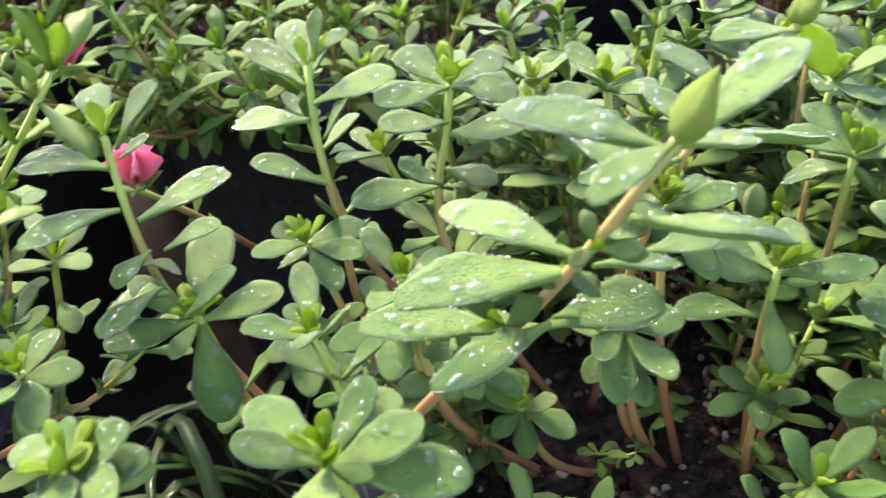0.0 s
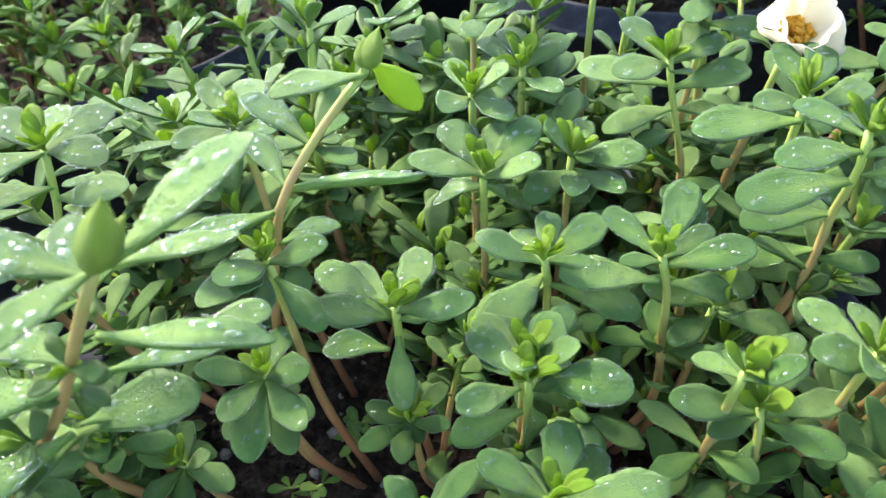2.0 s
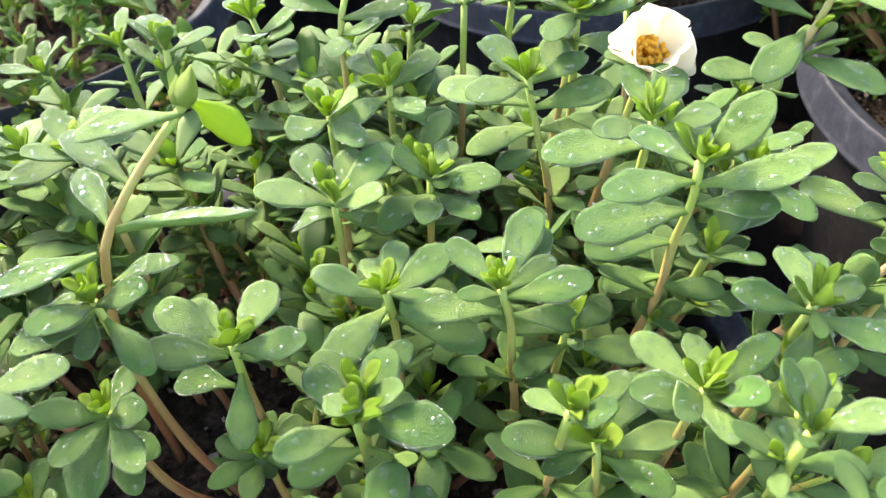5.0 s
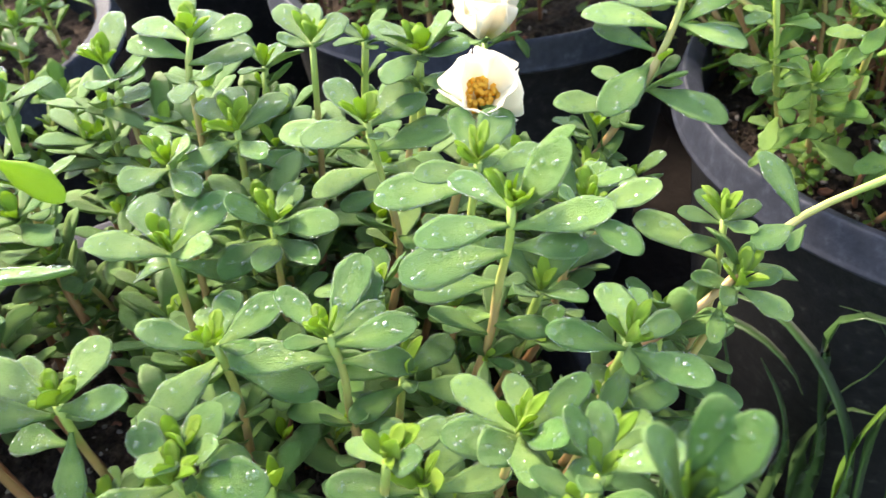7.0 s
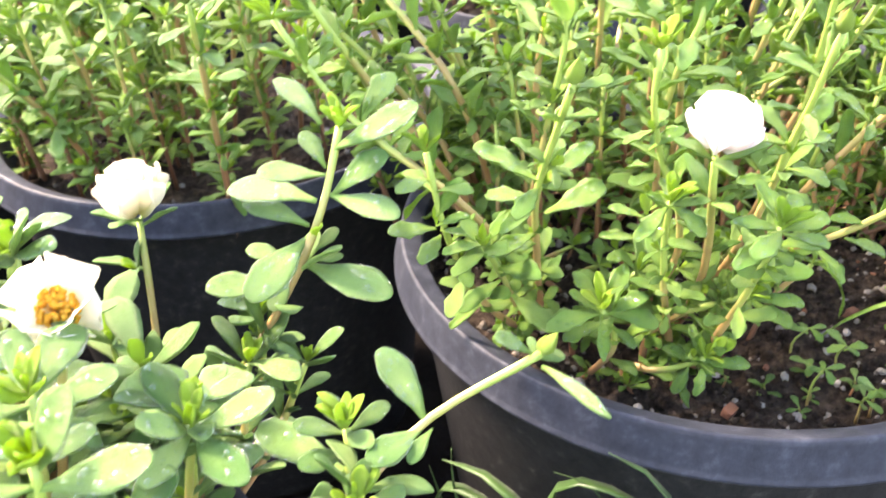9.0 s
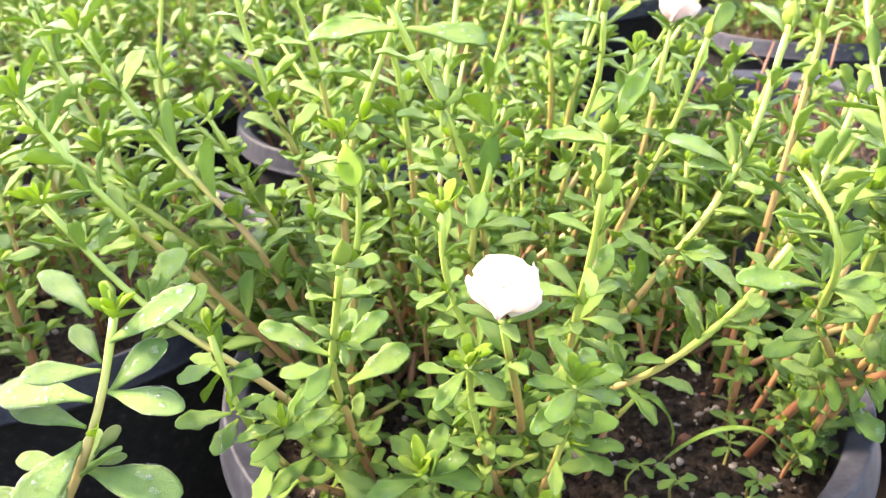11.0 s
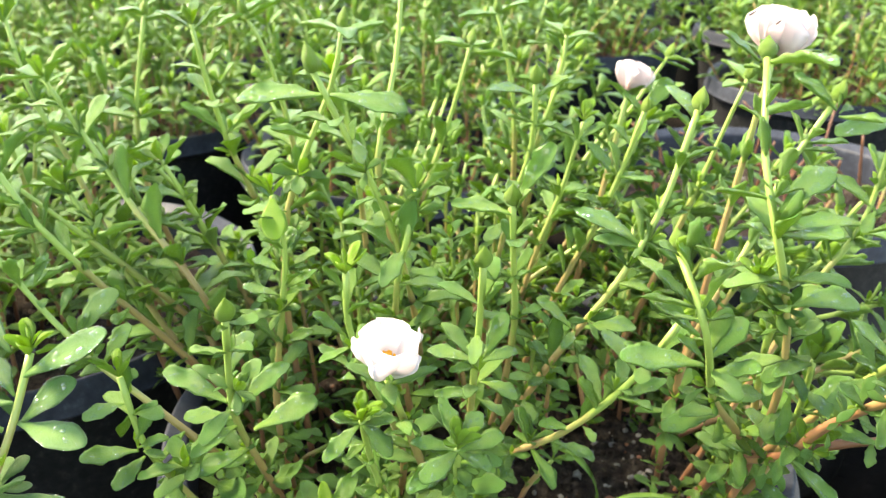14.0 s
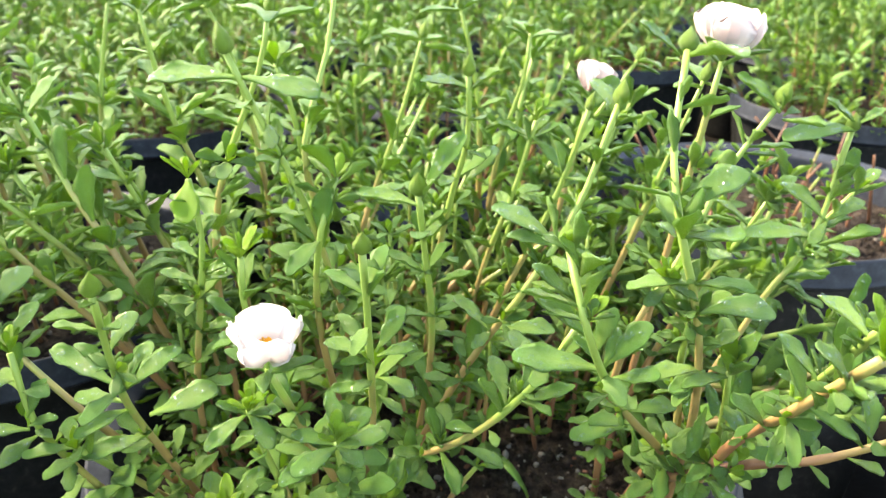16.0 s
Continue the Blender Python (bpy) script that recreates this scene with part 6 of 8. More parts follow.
# stems whose leaves show one by one
th = sprig([(0.4820, 0.3680, 0.2430), (0.4530, 0.3300, 0.3240), (0.4420, 0.3140, 0.3590), (0.4380, 0.2980, 0.3890), (0.4360, 0.2860, 0.4120)], NARROW_LABEL, NARROWS, bud=0.009)
clothe(th, NARROW, ((0.437, 0.287, 0.410, 0.443, 0.278, 0.416), (0.437, 0.287, 0.409, 0.432, 0.281, 0.412), (0.439, 0.299, 0.386, 0.448, 0.304, 0.397), (0.440, 0.309, 0.368, 0.422, 0.325, 0.377), (0.442, 0.312, 0.364, 0.453, 0.317, 0.378), (0.443, 0.310, 0.365, 0.458, 0.307, 0.380),))
clothe(th, NARROW, ((0.450, 0.320, 0.346, 0.473, 0.317, 0.356), (0.443, 0.316, 0.353, 0.424, 0.307, 0.353), (0.442, 0.315, 0.357, 0.427, 0.321, 0.363), (0.449, 0.324, 0.336, 0.425, 0.322, 0.333), (0.452, 0.327, 0.329, 0.439, 0.324, 0.332),))
clothe(th, YOUNG, ((0.441, 0.309, 0.368, 0.444, 0.314, 0.374), (0.442, 0.312, 0.364, 0.438, 0.309, 0.372), (0.441, 0.311, 0.365, 0.445, 0.306, 0.372),))
th = sprig([(0.5280, 0.3350, 0.2430), (0.5240, 0.2880, 0.3430), (0.5190, 0.2760, 0.3760), (0.5150, 0.2670, 0.3990), (0.5110, 0.2590, 0.4220)], NARROW_LABEL, NARROWS, bud=0.008)
clothe(th, NARROW, ((0.511, 0.262, 0.417, 0.521, 0.265, 0.415), (0.510, 0.261, 0.418, 0.505, 0.259, 0.426), (0.520, 0.273, 0.379, 0.530, 0.274, 0.394), (0.521, 0.275, 0.376, 0.535, 0.273, 0.380), (0.519, 0.276, 0.376, 0.507, 0.289, 0.380), (0.520, 0.277, 0.373, 0.508, 0.275, 0.377),))
clothe(th, NARROW, ((0.523, 0.279, 0.365, 0.530, 0.266, 0.366), (0.523, 0.281, 0.360, 0.508, 0.287, 0.359), (0.524, 0.282, 0.356, 0.528, 0.270, 0.355),))
clothe(th, YOUNG, ((0.521, 0.277, 0.371, 0.516, 0.275, 0.379), (0.521, 0.277, 0.371, 0.525, 0.280, 0.376),))
th = sprig([(0.5620, 0.3550, 0.2430), (0.5610, 0.3170, 0.3360), (0.5570, 0.3060, 0.3690), (0.5500, 0.2980, 0.4020), (0.5450, 0.2920, 0.4250)], NARROW_LABEL, NARROWS, bud=0.009)
clothe(th, NARROW, ((0.545, 0.293, 0.421, 0.528, 0.307, 0.425), (0.546, 0.293, 0.422, 0.546, 0.302, 0.429), (0.547, 0.292, 0.427, 0.564, 0.293, 0.444), (0.546, 0.292, 0.423, 0.547, 0.286, 0.433), (0.559, 0.314, 0.348, 0.547, 0.311, 0.349), (0.560, 0.315, 0.343, 0.564, 0.304, 0.345),))
clothe(th, NARROW, ((0.562, 0.323, 0.323, 0.549, 0.322, 0.325),))
th = sprig([(0.5450, 0.3450, 0.2430), (0.5710, 0.2880, 0.3640), (0.5810, 0.2740, 0.3920), (0.5960, 0.2720, 0.4150), (0.6140, 0.2740, 0.4540)], NARROW_LABEL, NARROWS, bud=0.009, tufts=((0.5856, 0.3021, 0.3712), (0.6083, 0.2782, 0.4101)))
clothe(th, NARROW, ((0.613, 0.272, 0.449, 0.614, 0.286, 0.464), (0.613, 0.273, 0.450, 0.610, 0.263, 0.452), (0.614, 0.273, 0.452, 0.612, 0.270, 0.458), (0.590, 0.272, 0.405, 0.576, 0.279, 0.413), (0.588, 0.273, 0.402, 0.586, 0.257, 0.405), (0.581, 0.274, 0.392, 0.584, 0.259, 0.395),))
clothe(th, NARROW, ((0.590, 0.273, 0.406, 0.577, 0.289, 0.422), (0.572, 0.287, 0.369, 0.564, 0.302, 0.377), (0.574, 0.285, 0.370, 0.594, 0.275, 0.371), (0.572, 0.286, 0.368, 0.562, 0.278, 0.371), (0.568, 0.297, 0.347, 0.567, 0.305, 0.357), (0.567, 0.294, 0.350, 0.572, 0.295, 0.357),))
clothe(th, NARROW, ((0.568, 0.296, 0.346, 0.578, 0.295, 0.343), (0.566, 0.296, 0.344, 0.554, 0.292, 0.345), (0.575, 0.282, 0.375, 0.576, 0.276, 0.383),))
th = sprig([(0.6550, 0.2900, 0.2430), (0.6250, 0.2430, 0.3230), (0.5960, 0.2340, 0.3570), (0.5600, 0.2160, 0.4160), (0.5660, 0.2310, 0.4250)], NARROW_LABEL, NARROWS, bud=0.008)
clothe(th, NARROW, ((0.564, 0.221, 0.420, 0.562, 0.209, 0.436), (0.561, 0.218, 0.413, 0.549, 0.220, 0.427), (0.564, 0.223, 0.422, 0.557, 0.222, 0.433), (0.565, 0.220, 0.407, 0.561, 0.217, 0.419), (0.570, 0.222, 0.398, 0.551, 0.229, 0.413), (0.579, 0.226, 0.383, 0.596, 0.226, 0.396),))
clothe(th, NARROW, ((0.579, 0.226, 0.383, 0.587, 0.229, 0.394), (0.580, 0.228, 0.380, 0.553, 0.236, 0.390), (0.579, 0.227, 0.383, 0.571, 0.232, 0.393), (0.601, 0.237, 0.347, 0.582, 0.244, 0.348), (0.593, 0.233, 0.359, 0.582, 0.240, 0.363), (0.596, 0.234, 0.357, 0.615, 0.229, 0.358),))
clothe(th, NARROW, ((0.603, 0.237, 0.345, 0.614, 0.241, 0.331), (0.585, 0.229, 0.375, 0.590, 0.214, 0.386), (0.566, 0.229, 0.424, 0.562, 0.219, 0.441), (0.565, 0.230, 0.424, 0.557, 0.227, 0.433),))
clothe(th, YOUNG, ((0.566, 0.231, 0.425, 0.561, 0.227, 0.431), (0.566, 0.231, 0.425, 0.563, 0.225, 0.431),))
th = sprig([(0.6400, 0.2620, 0.2430), (0.6120, 0.2230, 0.3990), (0.6040, 0.2260, 0.4270), (0.6070, 0.2350, 0.4430), (0.6280, 0.2580, 0.4740)], NARROW_LABEL, NARROWS, bud=0.009)
clothe(th, NARROW, ((0.628, 0.256, 0.473, 0.624, 0.230, 0.486), (0.625, 0.259, 0.473, 0.614, 0.264, 0.485), (0.625, 0.258, 0.471, 0.628, 0.268, 0.470), (0.606, 0.227, 0.431, 0.624, 0.222, 0.446), (0.604, 0.226, 0.427, 0.603, 0.219, 0.442), (0.604, 0.227, 0.423, 0.606, 0.240, 0.424),))
clothe(th, NARROW, ((0.604, 0.226, 0.427, 0.600, 0.222, 0.440), (0.605, 0.225, 0.423, 0.609, 0.206, 0.433), (0.605, 0.226, 0.425, 0.617, 0.224, 0.425), (0.612, 0.221, 0.397, 0.633, 0.209, 0.402), (0.617, 0.222, 0.381, 0.631, 0.221, 0.385), (0.620, 0.223, 0.374, 0.628, 0.219, 0.372),))
clothe(th, NARROW, ((0.622, 0.224, 0.368, 0.616, 0.211, 0.367), (0.619, 0.222, 0.373, 0.604, 0.220, 0.371), (0.623, 0.223, 0.357, 0.611, 0.216, 0.344), (0.619, 0.223, 0.373, 0.603, 0.233, 0.374), (0.617, 0.224, 0.384, 0.607, 0.230, 0.391),))
th = sprig([(0.6450, 0.2750, 0.2420), (0.6330, 0.2452, 0.3131), (0.6277, 0.2405, 0.3399), (0.6184, 0.2332, 0.3720), (0.6117, 0.2268, 0.3954), (0.6065, 0.2301, 0.4051)], NARROW_LABEL, NARROWS)
clothe(th, NARROW, ((0.606, 0.230, 0.404, 0.607, 0.242, 0.406), (0.606, 0.230, 0.404, 0.618, 0.230, 0.408), (0.606, 0.230, 0.404, 0.594, 0.225, 0.403), (0.606, 0.230, 0.404, 0.607, 0.217, 0.405), (0.606, 0.230, 0.404, 0.615, 0.238, 0.408),))
clothe(th, YOUNG, ((0.606, 0.230, 0.405, 0.602, 0.227, 0.412), (0.606, 0.230, 0.405, 0.603, 0.225, 0.411),))
th = sprig([(0.5350, 0.3250, 0.2430), (0.5420, 0.2930, 0.3140), (0.5550, 0.2700, 0.3360), (0.5700, 0.2460, 0.3720), (0.5760, 0.2370, 0.3930)], NARROW_LABEL, NARROWS)
clothe(th, NARROW, ((0.563, 0.258, 0.354, 0.566, 0.271, 0.369), (0.563, 0.257, 0.356, 0.569, 0.260, 0.365), (0.566, 0.252, 0.358, 0.585, 0.248, 0.363), (0.569, 0.247, 0.370, 0.568, 0.261, 0.384), (0.558, 0.264, 0.342, 0.558, 0.269, 0.347), (0.557, 0.266, 0.339, 0.548, 0.276, 0.340),))
clothe(th, NARROW, ((0.553, 0.272, 0.331, 0.564, 0.260, 0.330), (0.550, 0.279, 0.325, 0.549, 0.292, 0.338), (0.549, 0.279, 0.325, 0.547, 0.291, 0.327), (0.559, 0.263, 0.342, 0.557, 0.254, 0.344),))
th = sprig([(0.4860, 0.3720, 0.2430), (0.4190, 0.3460, 0.3540), (0.4090, 0.3620, 0.3620), (0.3970, 0.3840, 0.3740), (0.3780, 0.4000, 0.4090)], NARROW_LABEL, NARROWS)
clothe(th, NARROW, ((0.391, 0.391, 0.391, 0.399, 0.396, 0.401), (0.394, 0.389, 0.386, 0.392, 0.379, 0.388), (0.398, 0.386, 0.379, 0.403, 0.391, 0.388), (0.397, 0.383, 0.373, 0.389, 0.377, 0.377), (0.402, 0.379, 0.372, 0.408, 0.381, 0.380), (0.402, 0.378, 0.371, 0.417, 0.382, 0.388),))
clothe(th, NARROW, ((0.405, 0.374, 0.370, 0.404, 0.367, 0.374), (0.407, 0.365, 0.364, 0.419, 0.368, 0.378), (0.409, 0.363, 0.363, 0.398, 0.373, 0.362), (0.410, 0.361, 0.362, 0.417, 0.352, 0.365), (0.409, 0.365, 0.365, 0.412, 0.359, 0.373),))
th = sprig([(0.4800, 0.3620, 0.2430), (0.4320, 0.3420, 0.3020), (0.4210, 0.3360, 0.3250), (0.4120, 0.3300, 0.3500), (0.4090, 0.3340, 0.3750)], NARROW_LABEL, NARROWS)
clothe(th, NARROW, ((0.409, 0.333, 0.365, 0.396, 0.327, 0.370), (0.409, 0.333, 0.366, 0.413, 0.337, 0.377), (0.410, 0.330, 0.351, 0.417, 0.325, 0.367), (0.410, 0.330, 0.347, 0.417, 0.323, 0.355), (0.410, 0.331, 0.345, 0.392, 0.326, 0.353), (0.412, 0.331, 0.344, 0.417, 0.319, 0.348),))
clothe(th, NARROW, ((0.412, 0.331, 0.342, 0.400, 0.320, 0.344), (0.417, 0.333, 0.334, 0.424, 0.325, 0.338),))
clothe(th, YOUNG, ((0.409, 0.333, 0.365, 0.412, 0.337, 0.371), (0.410, 0.330, 0.347, 0.412, 0.335, 0.353),))
th = sprig([(0.4840, 0.3780, 0.2430), (0.4750, 0.3700, 0.3220), (0.4790, 0.3650, 0.3630), (0.4820, 0.3610, 0.3980), (0.4800, 0.3640, 0.4190)], NARROW_LABEL, NARROWS)
clothe(th, NARROW, ((0.480, 0.363, 0.386, 0.473, 0.375, 0.391), (0.480, 0.364, 0.377, 0.494, 0.359, 0.386), (0.478, 0.365, 0.365, 0.467, 0.376, 0.367), (0.477, 0.367, 0.351, 0.492, 0.361, 0.355), (0.480, 0.362, 0.395, 0.478, 0.368, 0.404), (0.480, 0.362, 0.393, 0.487, 0.363, 0.404),))
clothe(th, NARROW, ((0.479, 0.364, 0.375, 0.466, 0.368, 0.382), (0.480, 0.364, 0.375, 0.493, 0.364, 0.377),))
clothe(th, YOUNG, ((0.480, 0.364, 0.419, 0.475, 0.353, 0.404),))
th = sprig([(0.5200, 0.3150, 0.2420), (0.4899, 0.2968, 0.3183), (0.4827, 0.2913, 0.3431), (0.4785, 0.2857, 0.3603)], NARROW_LABEL, NARROWS)
clothe(th, NARROW, ((0.478, 0.286, 0.359, 0.467, 0.285, 0.366), (0.478, 0.286, 0.359, 0.486, 0.276, 0.365), (0.478, 0.286, 0.359, 0.462, 0.280, 0.356), (0.478, 0.286, 0.359, 0.483, 0.296, 0.365), (0.478, 0.286, 0.359, 0.487, 0.295, 0.361), (0.478, 0.286, 0.359, 0.481, 0.270, 0.358),))
clothe(th, YOUNG, ((0.478, 0.286, 0.360, 0.478, 0.281, 0.369), (0.478, 0.286, 0.360, 0.481, 0.280, 0.367),))
th = sprig([(0.5200, 0.3100, 0.2420), (0.5030, 0.2626, 0.3419), (0.4989, 0.2554, 0.3601)], NARROW_LABEL, NARROWS)
clothe(th, NARROW, ((0.499, 0.255, 0.359, 0.487, 0.263, 0.365), (0.499, 0.255, 0.359, 0.513, 0.250, 0.365), (0.499, 0.255, 0.359, 0.502, 0.272, 0.370), (0.499, 0.255, 0.359, 0.483, 0.248, 0.362), (0.499, 0.255, 0.359, 0.500, 0.237, 0.361), (0.499, 0.255, 0.359, 0.513, 0.264, 0.366),))
clothe(th, NARROW, ((0.499, 0.255, 0.359, 0.479, 0.250, 0.358),))
clothe(th, YOUNG, ((0.499, 0.255, 0.360, 0.501, 0.260, 0.366), (0.499, 0.255, 0.360, 0.500, 0.252, 0.369),))
th = sprig([(0.5900, 0.3900, 0.2430), (0.5890, 0.3630, 0.3740), (0.5910, 0.3550, 0.4010), (0.5940, 0.3480, 0.4260), (0.5920, 0.3440, 0.4530)], NARROW_LABEL, NARROWS, bud=0.009)
clothe(th, NARROW, ((0.592, 0.345, 0.448, 0.578, 0.357, 0.455), (0.592, 0.345, 0.447, 0.600, 0.331, 0.456), (0.592, 0.353, 0.407, 0.580, 0.345, 0.409), (0.595, 0.351, 0.404, 0.611, 0.354, 0.421), (0.591, 0.359, 0.386, 0.575, 0.354, 0.383),))
th = sprig([(0.6350, 0.2970, 0.2430), (0.6380, 0.2760, 0.3690), (0.6520, 0.2740, 0.3900), (0.6690, 0.2750, 0.4190), (0.6900, 0.2720, 0.4470)], NARROW_LABEL, NARROWS, bud=0.010)
clothe(th, NARROW, ((0.689, 0.270, 0.444, 0.680, 0.285, 0.458), (0.690, 0.269, 0.443, 0.699, 0.269, 0.446), (0.690, 0.269, 0.442, 0.691, 0.250, 0.442), (0.690, 0.270, 0.445, 0.687, 0.267, 0.453),))
th = sprig([(0.5650, 0.4000, 0.2430), (0.5280, 0.3460, 0.3830), (0.5190, 0.3430, 0.4110), (0.5040, 0.3480, 0.4480), (0.4960, 0.3510, 0.4680)], NARROW_LABEL, NARROWS, bud=0.012)
clothe(th, NARROW, ((0.499, 0.350, 0.459, 0.470, 0.358, 0.467), (0.501, 0.349, 0.459, 0.525, 0.333, 0.458), (0.498, 0.350, 0.462, 0.494, 0.354, 0.469), (0.508, 0.347, 0.442, 0.506, 0.334, 0.439),))
th = sprig([(0.6100, 0.4000, 0.2430), (0.6290, 0.3900, 0.3480), (0.6400, 0.3830, 0.3860), (0.6480, 0.3790, 0.4200)], NARROW_LABEL, NARROWS)
clothe(th, NARROW, ((0.645, 0.381, 0.413, 0.633, 0.392, 0.418), (0.646, 0.380, 0.414, 0.657, 0.383, 0.422), (0.646, 0.380, 0.413, 0.656, 0.362, 0.403),))
th = sprig([(0.6000, 0.3850, 0.2430), (0.6260, 0.3580, 0.3520), (0.6360, 0.3480, 0.3830), (0.6430, 0.3410, 0.4120), (0.6470, 0.3360, 0.4350)], NARROW_LABEL, NARROWS, bud=0.008)
clothe(th, NARROW, ((0.646, 0.337, 0.433, 0.658, 0.334, 0.450), (0.646, 0.337, 0.434, 0.642, 0.345, 0.443), (0.639, 0.345, 0.396, 0.650, 0.342, 0.405), (0.638, 0.346, 0.389, 0.625, 0.355, 0.392), (0.638, 0.347, 0.386, 0.629, 0.351, 0.394),))
# stems that fan out over the back and the sides of the pot
rc = random.Random(31)
for k in range(27):
    a, d = rc.uniform(-25, 205), 0.05 + 0.13 * math.sqrt(rc.random())
    bx, by = 0.565 + rc.uniform(-0.06, 0.08), 0.42 + rc.uniform(-0.05, 0.07)
    tx, ty, tz = 0.585 + d * 1.1 * math.cos(radians(a)), 0.415 + d * math.sin(radians(a)), SOIL_Z + rc.uniform(0.10, 0.19) - 0.25 * max(0.0, d - 0.12)
    turn = Vector((rc.uniform(-0.015, 0.015), rc.uniform(-0.015, 0.015), rc.uniform(-0.02, 0.015)))
    if 0.455 < tx < 0.54 and ty > 0.455:
        continue
    stalk([(bx, by, 0.243), Vector((bx, by, 0.243)).lerp(Vector((tx, ty, tz)), 0.5) + turn, (tx, ty, tz)], "bud" if k % 4 == 0 else "", 0.3 if k % 4 == 0 else 0.0, 0.022, ty > 0.45)
# stems that lean over towards the first pot
for k in range(9):
    bx, by = 0.495 + rc.uniform(-0.015, 0.02), 0.41 + rc.uniform(-0.04, 0.05)
    tx, ty, tz = rc.uniform(0.385, 0.45), rc.uniform(0.36, 0.53), rc.uniform(0.335, 0.41)
    if ty < 0.435:
        continue
    stalk([(bx, by, 0.243), (bx * 0.5 + tx * 0.5, by * 0.5 + ty * 0.5, 0.243 * 0.5 + tz * 0.5 - 0.012), (tx, ty, tz)], "bud" if k % 3 == 0 else "", 0.2 if k % 3 == 0 else 0.0, 0.023)
# leafy stems that lean out towards the next pot
for k in range(12):
    bx, by = 0.645 + rc.uniform(-0.02, 0.03), 0.355 + rc.uniform(-0.045, 0.06)
    tx, ty, tz = rc.uniform(0.69, 0.80), rc.uniform(0.275, 0.44), rc.uniform(0.335, 0.415)
    stalk([(bx, by, 0.243), (bx * 0.5 + tx * 0.5 + 0.01, by * 0.5 + ty * 0.5, 0.243 * 0.5 + tz * 0.5 - 0.008), (tx, ty, tz)], "", 0.0, 0.024)
# leafy stems at the back that stand before the gap to the pots behind
for bx, by, tx, ty, tz in ((0.650, 0.420, 0.726, 0.417, 0.400), (0.662, 0.405, 0.734, 0.403, 0.372), (0.660, 0.400, 0.748, 0.398, 0.396), (0.668, 0.390, 0.751, 0.386, 0.366), (0.645, 0.430, 0.716, 0.415, 0.366),
                           (0.672, 0.385, 0.760, 0.380, 0.380), (0.650, 0.440, 0.742, 0.425, 0.410), (0.640, 0.450, 0.730, 0.440, 0.385)):
    stalk([(bx, by, 0.243), (bx * 0.5 + tx * 0.5, by * 0.5 + ty * 0.5, 0.243 * 0.5 + tz * 0.5 - 0.008), (tx, ty, tz)], "", 0.0, 0.023)
# low leafy stems hanging out over the rim on the far side of the branch
for k in range(9):
    bx, by = 0.668 + rc.uniform(-0.015, 0.025), 0.335 + rc.uniform(-0.03, 0.04)
    tx, ty, tz = rc.uniform(0.715, 0.80), rc.uniform(0.215, 0.315), rc.uniform(0.300, 0.365)
    stalk([(bx, by, 0.243), (bx * 0.55 + tx * 0.45, by * 0.55 + ty * 0.45, 0.243 * 0.5 + tz * 0.5 + 0.012), (tx, ty, tz)], "", 0.0, 0.026)
# low bushes at the front rim and the woody branch that forks over it
th = sprig([(0.4980, 0.3120, 0.2490), (0.5017, 0.3146, 0.2734), (0.5096, 0.3061, 0.2872), (0.5171, 0.2930, 0.2994), (0.5235, 0.2844, 0.3060)], NARROW_LABEL, NARROWS)
clothe(th, NARROW, ((0.524, 0.284, 0.304, 0.537, 0.271, 0.310), (0.524, 0.284, 0.304, 0.530, 0.267, 0.303), (0.524, 0.284, 0.304, 0.513, 0.276, 0.304), (0.524, 0.284, 0.304, 0.541, 0.285, 0.325), (0.524, 0.284, 0.304, 0.529, 0.299, 0.323), (0.519, 0.290, 0.301, 0.521, 0.302, 0.306),))
clothe(th, NARROW, ((0.517, 0.294, 0.299, 0.520, 0.303, 0.298), (0.524, 0.284, 0.304, 0.532, 0.291, 0.320), (0.524, 0.284, 0.304, 0.536, 0.289, 0.324),))
clothe(th, YOUNG, ((0.524, 0.284, 0.306, 0.531, 0.285, 0.314), (0.524, 0.284, 0.306, 0.535, 0.285, 0.318),))
th = sprig([(0.4750, 0.3250, 0.2490), (0.4783, 0.3082, 0.2851), (0.4710, 0.3085, 0.3020)], NARROW_LABEL, NARROWS)
clothe(th, NARROW, ((0.471, 0.309, 0.300, 0.448, 0.312, 0.299), (0.471, 0.309, 0.300, 0.486, 0.314, 0.316), (0.471, 0.309, 0.300, 0.468, 0.324, 0.313), (0.471, 0.309, 0.300, 0.464, 0.295, 0.288), (0.471, 0.309, 0.300, 0.486, 0.293, 0.303), (0.471, 0.309, 0.300, 0.462, 0.320, 0.306),))
clothe(th, NARROW, ((0.471, 0.309, 0.300, 0.488, 0.303, 0.308), (0.475, 0.308, 0.293, 0.478, 0.295, 0.293), (0.474, 0.309, 0.294, 0.457, 0.315, 0.288),))
clothe(th, YOUNG, ((0.471, 0.309, 0.302, 0.474, 0.318, 0.314), (0.471, 0.309, 0.302, 0.474, 0.311, 0.307),))
th = sprig([(0.4880, 0.3020, 0.2490), (0.4871, 0.3111, 0.2650), (0.4927, 0.2994, 0.2687), (0.5000, 0.2874, 0.2780), (0.5032, 0.2820, 0.2840)], NARROW_LABEL, NARROWS)
clothe(th, NARROW, ((0.503, 0.282, 0.282, 0.505, 0.296, 0.290), (0.503, 0.282, 0.282, 0.515, 0.270, 0.286), (0.503, 0.282, 0.282, 0.494, 0.273, 0.277), (0.503, 0.282, 0.282, 0.491, 0.293, 0.287), (0.503, 0.282, 0.282, 0.516, 0.285, 0.290), (0.500, 0.287, 0.278, 0.489, 0.281, 0.274),))
